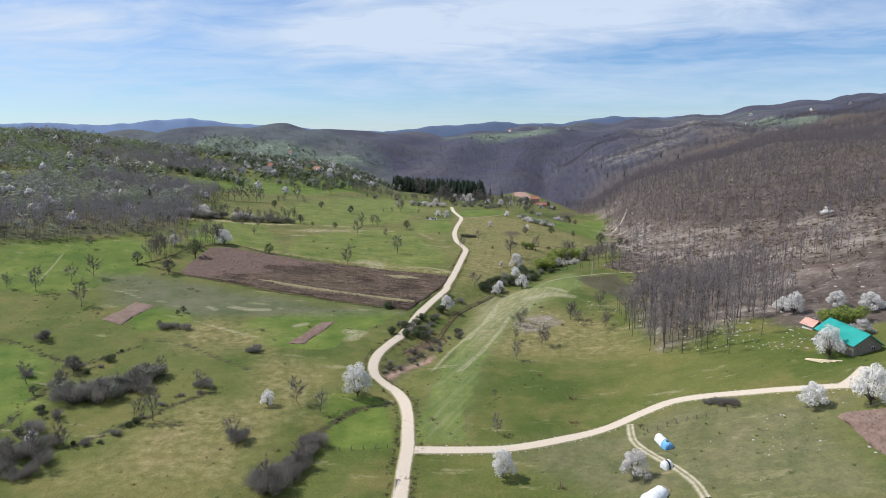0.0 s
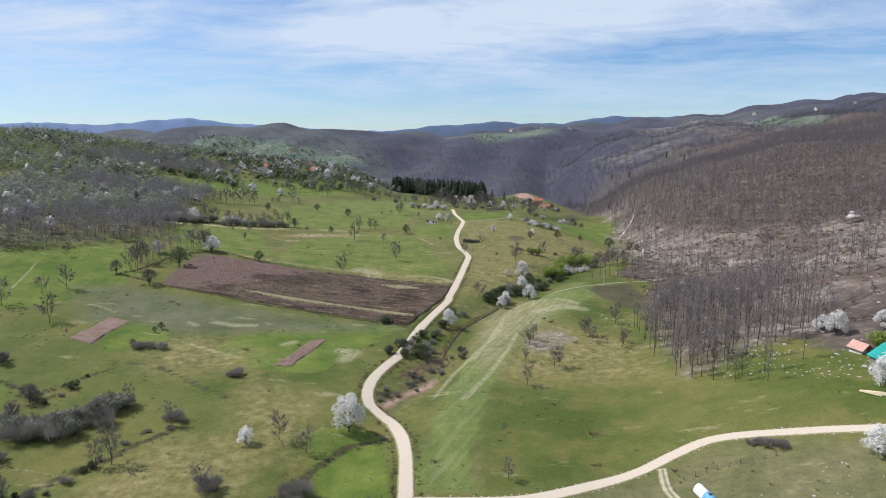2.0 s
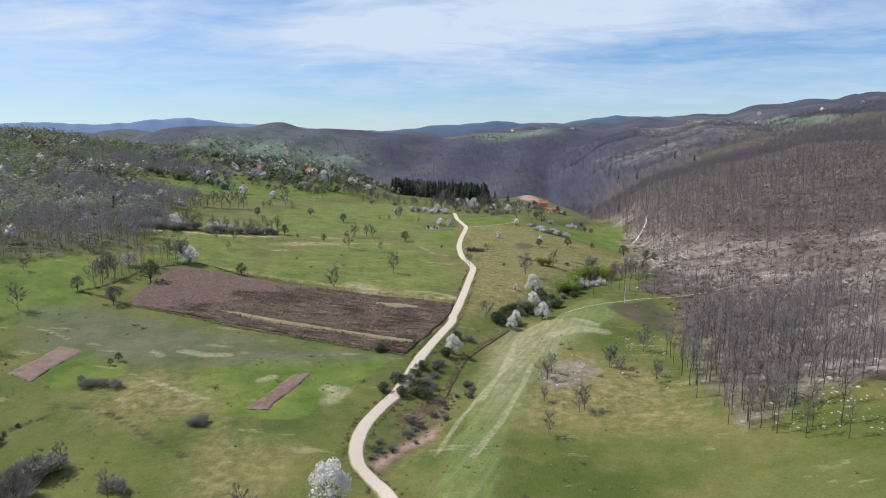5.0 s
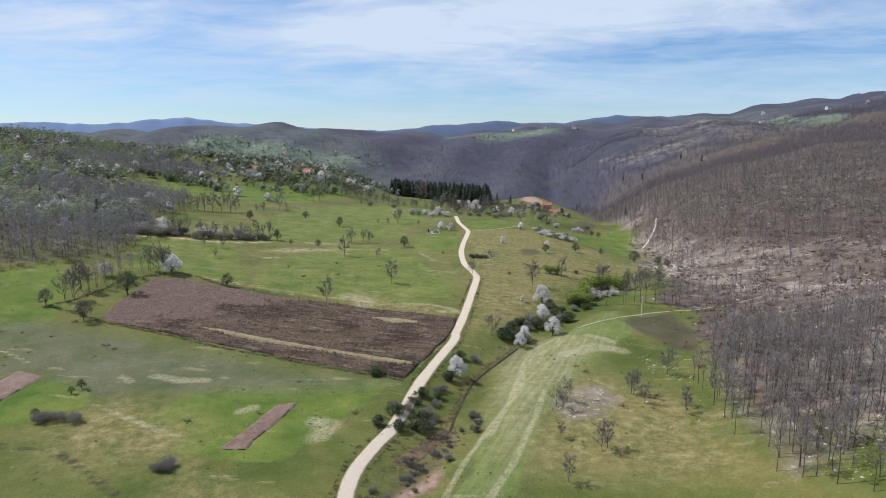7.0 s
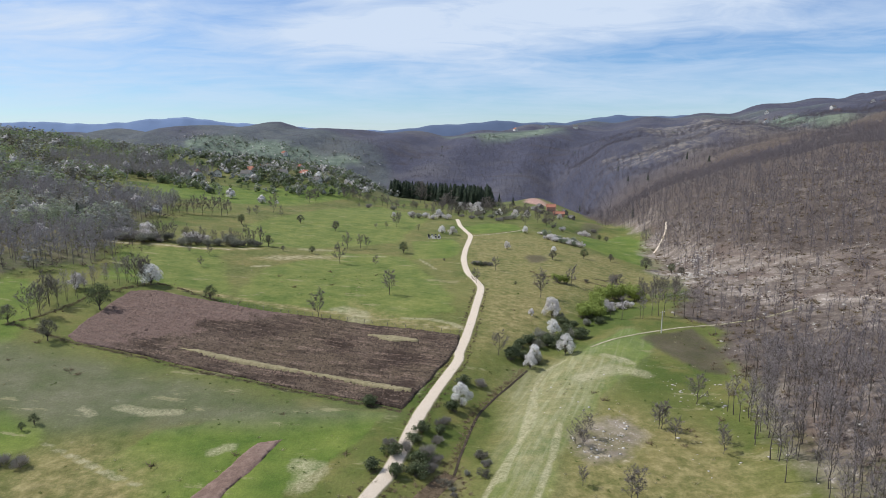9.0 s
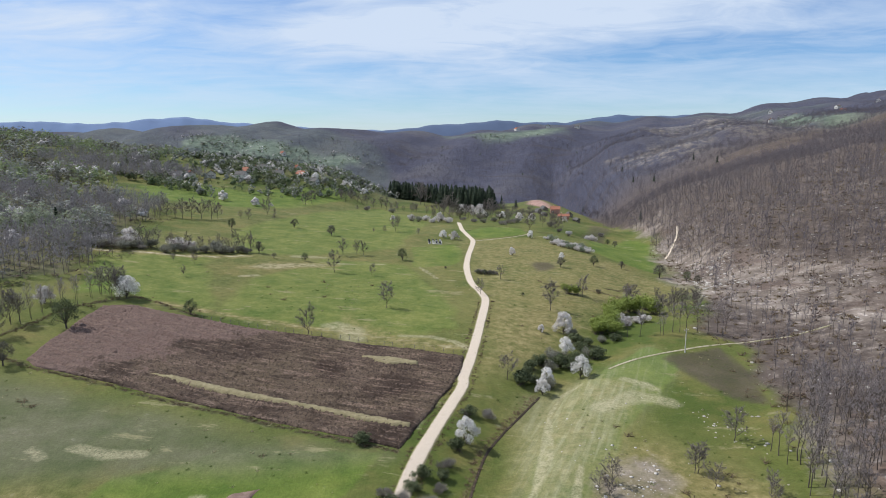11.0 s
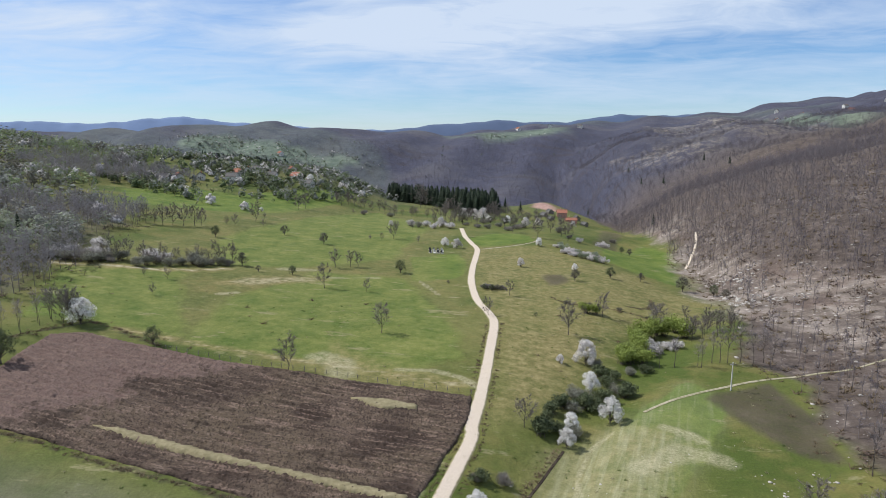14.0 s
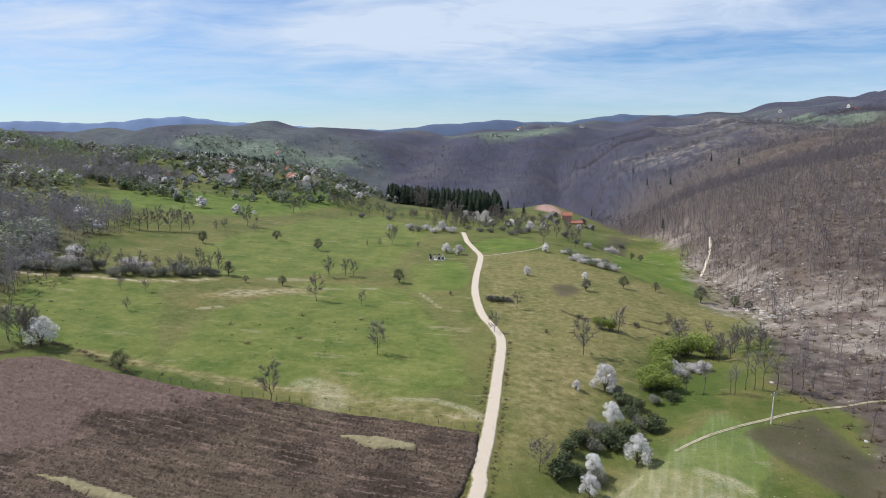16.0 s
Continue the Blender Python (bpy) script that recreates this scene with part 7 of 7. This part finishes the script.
# ---- farm on the far knoll ----
for i, (x, y, w, l, hh, rr, turn, mats, text) in enumerate((
    (121.5, 640, 8, 10, 5.2, 2.6, 1.45, (PINK_WALL, ROOF_RED, PINK_WALL), "two-storey pink farmhouse with a red tile roof"),
    (125.5, 622, 6, 12, 2.5, 1.8, 1.5, (PINK_WALL, ROOF_RED, PLANKS), "long low outbuilding with red tiles"),
    (112, 652, 6, 8, 2.4, 2.2, 0.2, (PLANKS, ROOF_DARK, PLANKS), "weathered plank barn with a grey roof"),
    (101, 632, 5, 7, 2.2, 2.4, 0.4, (PLANKS, ROOF_DARK, PLANKS), "small old hay barn with a steep grey roof"),
    (137, 640, 6, 7, 2.4, 2.8, 0.1, (PLANKS, ROOF_DARK, PLANKS), "old barn with a steep dark roof"),
    (139, 620, 5, 6, 2.2, 2.0, 0.6, (PLANKS, ROOF_DARK, PLANKS), "shed with a dull dark roof"),
    (103, 612, 4.5, 6, 2.0, 2.0, 0.3, (PLANKS, ROOF_DARK, PLANKS), "low plank shed below the farm"))):
    house("farmhouse" if i == 0 else "farm_shed", 112 + (x - 118) * 0.8, y, w * 0.78, l * 0.78, hh * 0.8, rr * 0.8, turn, mats, text, (("S", -1.5, 1.0, 1.0, 1.1), ("S", 1.5, 1.0, 1.0, 1.1), ("W", 2, 1.0, 1.0, 1.1)), (0, 1.0, 2.0), i < 2, group="buildings of the far farm")

# houses among the orchards
for i, (x, y, turn) in enumerate(((-195, 608, 1.45), (-189, 619, 0.6), (-178, 637, 0.3), (-156, 648, 1.4), (-158, 672, 0.9), (-150, 702, 1.1), (-130, 673, 1.5), (-123, 724, 0.5), (-97, 660, 1.2), (-154, 686, 0.2), (-112, 690, 1.0))):
    house("village_house", x, y, 7, 9, 3.2, 2.6, turn, (RENDER, (ROOF_DARK, ROOF_RED, ROOF_DARK)[i % 3], RENDER), ("white village house with a weathered grey roof", "white village house with an old red tile roof", "white village house with a grey roof")[i % 3], (("S", -1.6, 1.0, 1.1, 1.2), ("S", 1.6, 1.0, 1.1, 1.2), ("W", 0, 1.0, 1.1, 1.2)), (0, 1.0, 2.0), True, group="village houses among the orchards")
for i, (x, y) in enumerate(((455, 1560), (500, 1590), (640, 1700), (700, 1640), (770, 1500), (860, 1560), (930, 1500), (1010, 1640), (1080, 1600), (-350, 1420), (-300, 1480), (-420, 1380), (-260, 1400), (330, 1780), (250, 1800), (400, 1750), (1150, 1660), (905, 1750))):
    house("hill_house", x, y, 9, 12, 4.5, 3.5, 0.7 * i, (RENDER, (ROOF_RED, ROOF_DARK)[i % 2], RENDER), "white house far up on the ridge", (("S", -2, 1.2, 1.3, 1.4), ("S", 2, 1.2, 1.3, 1.4)), (0, 1.1, 2.1), True, group="houses on the ridge")


# ---- small graveyard by the lane ----
def grave(x, y, dark, turn, tall):
    ob = root("grave", x, y, "grave with a dark polished headstone and slab" if dark else "grave with a pale headstone and slab", "grave", "graves beside the lane", turn)
    stone = GRANITE if dark else CONCRETE
    part("kerb", box("kerb", -0.6, 0.6, -1.1, 1.1, -0.3, 0.22, CONCRETE, 0.03), ob)
    part("slab", box("slab", -0.5, 0.5, -1.0, 0.8, 0.22, 0.34, stone, 0.02), ob)
    part("headstone", box("headstone", -0.45, 0.45, 0.86, 1.02, 0.2, tall, stone, 0.04), ob)


rng = np.random.default_rng(12)
for i in range(12):
    grave(3.4 + (i % 4) * 1.9 + rng.normal(0, 0.1), 419.5 + (i // 4) * 3.6 + rng.normal(0, 0.15), rng.random() < 0.55, 0.25, 1.1 + 0.3 * rng.random())

# ---- power pole and fence ----
def power_pole(x, y, high, label):
    ob = root("power_pole", x, y, label, "pole", "", 0.4, sink=0.3)
    bm = bmesh.new()
    bmesh.ops.create_cone(bm, cap_ends=True, segments=10, radius1=0.17, radius2=0.10, depth=high, matrix=Matrix.Translation((0, 0, high / 2)))
    part("mast", solid("mast", bm, CONCRETE), ob)
    part("crossarm", box("crossarm", -0.8, 0.8, -0.06, 0.06, high - 0.6, high - 0.45, PLANKS, 0.01), ob)
    for k in (-0.7, 0.0, 0.7):
        bm = bmesh.new()
        bmesh.ops.create_cone(bm, cap_ends=True, segments=8, radius1=0.07, radius2=0.05, depth=0.22, matrix=Matrix.Translation((k, 0, high - 0.34)))
        part("insulator", solid("insulator", bm, RENDER), ob, "pale porcelain insulator")


power_pole(71.9, 260.4, 7.2, "slender pale concrete power pole beside the track")


def fence(points, label, gap=2.6, high=1.15):
    c = curve_points(points, gap)
    ob = new("fence")
    ob.location = (float(c[0, 0]), float(c[0, 1]), float(ground_z(*c[0])))
    tagged(ob, label, "fence")
    rng = np.random.default_rng(3)
    post = box("post", -0.06, 0.06, -0.06, 0.06, -0.3, high, PLANKS, 0.015)
    tops = []
    for x, y in c:
        z = float(ground_z(x, y)) - ob.location.z
        m = Matrix.Translation((float(x) - ob.location.x, float(y) - ob.location.y, z)) @ Matrix.Rotation(rng.normal(0, 0.07), 4, "X") @ Matrix.Rotation(rng.normal(0, 0.07), 4, "Y")
        part("post", post, ob, m=m)
        tops.append(m.translation.copy())
    w = Wood()
    for a, b in zip(tops, tops[1:]):
        for h in (0.45, 0.95):
            w.tube(np.array(a) + (0, 0, h), np.array(b) + (0, 0, h), 0.012, 0.012, 3)
    part("wire", w.mesh("wire", GRANITE), ob)


fence([(-66, 273.6), (-34, 267.2), (-8.5, 261.3), (10.6, 256.3)], "leaning wooden post and wire fence along the field")
fence([(-18.5, 113.6), (-7, 113.3)], "low wire fence across the meadow", 2.0, 0.9)
fence([(44, 114.5), (52, 115.6), (60, 115.5)], "old wire fence in the pasture", 1.8, 0.9)


# ---- stones ----
def stone_mesh(seed):
    rng = np.random.default_rng(seed)
    bm = bmesh.new()
    bmesh.ops.create_icosphere(bm, subdivisions=1, radius=0.5)
    for v in bm.verts:
        v.co *= rng.uniform(0.7, 1.15)
        v.co.z *= 0.6
    return np.array([v.co[:] for v in bm.verts]), np.array([[v.index for v in f.verts] for f in bm.faces])


rocks = [[stone_mesh(60 + i)] for i in range(4)]


def stones(name, count, seed, x0, x1, y0, y1, chance, lo, hi, text):
    p = spread_points(count, seed, x0, x1, y0, y1, chance)
    rng = np.random.default_rng(seed)
    s = lo + (hi - lo) * rng.random(len(p)) ** 3
    scatter(name, rocks, p, s * 0.8, s, text, "stones", [STONE])


stones("slope_stones", 5200, 51, 60, 330, 130, 480, lambda x, y: step(-2, 6, x - WOOD_EDGE(y)) * (0.25 + 0.75 * patchy(x, y, 9, 1.0)) * in_view(x, y), 0.25, 1.5, "pale limestone strewn over the wooded slope")
stones("clearing_stones", 1500, 52, 62, 98, 132, 172, lambda x, y: 0.8 * patchy(x, y, 5, 2.0) * step(0, 6, x - WOOD_EDGE(y)), 0.15, 0.75, "pale stones strewn in the clearing by the barn")
stones("meadow_stones", 1300, 53, 26, 74, 178, 236, lambda x, y: np.maximum(step(-1, 2, distance_to(STONY, x, y)), 0.10 * patchy(x, y, 6, 2.0)), 0.2, 0.9, "loose stones in the pasture")
stones("outcrop", 420, 55, 112, 142, 335, 392, lambda x, y: step(0, 6, x - WOOD_EDGE(y)) * patchy(x, y, 7, 0.5), 0.5, 2.6, "pale limestone outcrop above the stream")
stones("pasture_stones", 1500, 56, 45, 80, 180, 225, lambda x, y: step(-2, 2, distance_to(PASTURE_STONES, x, y)) * patchy(x, y, 4, 0.5), 0.3, 1.0, "pale stones strewn in the pasture")
stones("pasture_rubble", 900, 57, 52, 88, 88, 112, lambda x, y: np.maximum(0.9 * bell(x, y, 66.5, 107, 2.2, 1.4), 0.22 * patchy(x, y, 4, 1.5)), 0.15, 0.7, "brownish rubble and stones strewn in the dry pasture")
lane = curve_points(SIDE_ROAD, 1.2)
rng = np.random.default_rng(54)
side = np.gradient(lane, axis=0)
side = np.stack([side[:, 1], -side[:, 0]], 1) / np.hypot(side[:, 0], side[:, 1])[:, None]
edge = np.concatenate([lane + side * rng.uniform(1.3, 1.9, (len(lane), 1)), lane - side * rng.uniform(1.3, 1.9, (len(lane), 1))])
scatter("lane_stones", rocks, edge, rng.uniform(0.12, 0.4, len(edge)), rng.uniform(0.2, 0.55, len(edge)), "pale stones along the edge of the lane", "stones", [STONE])
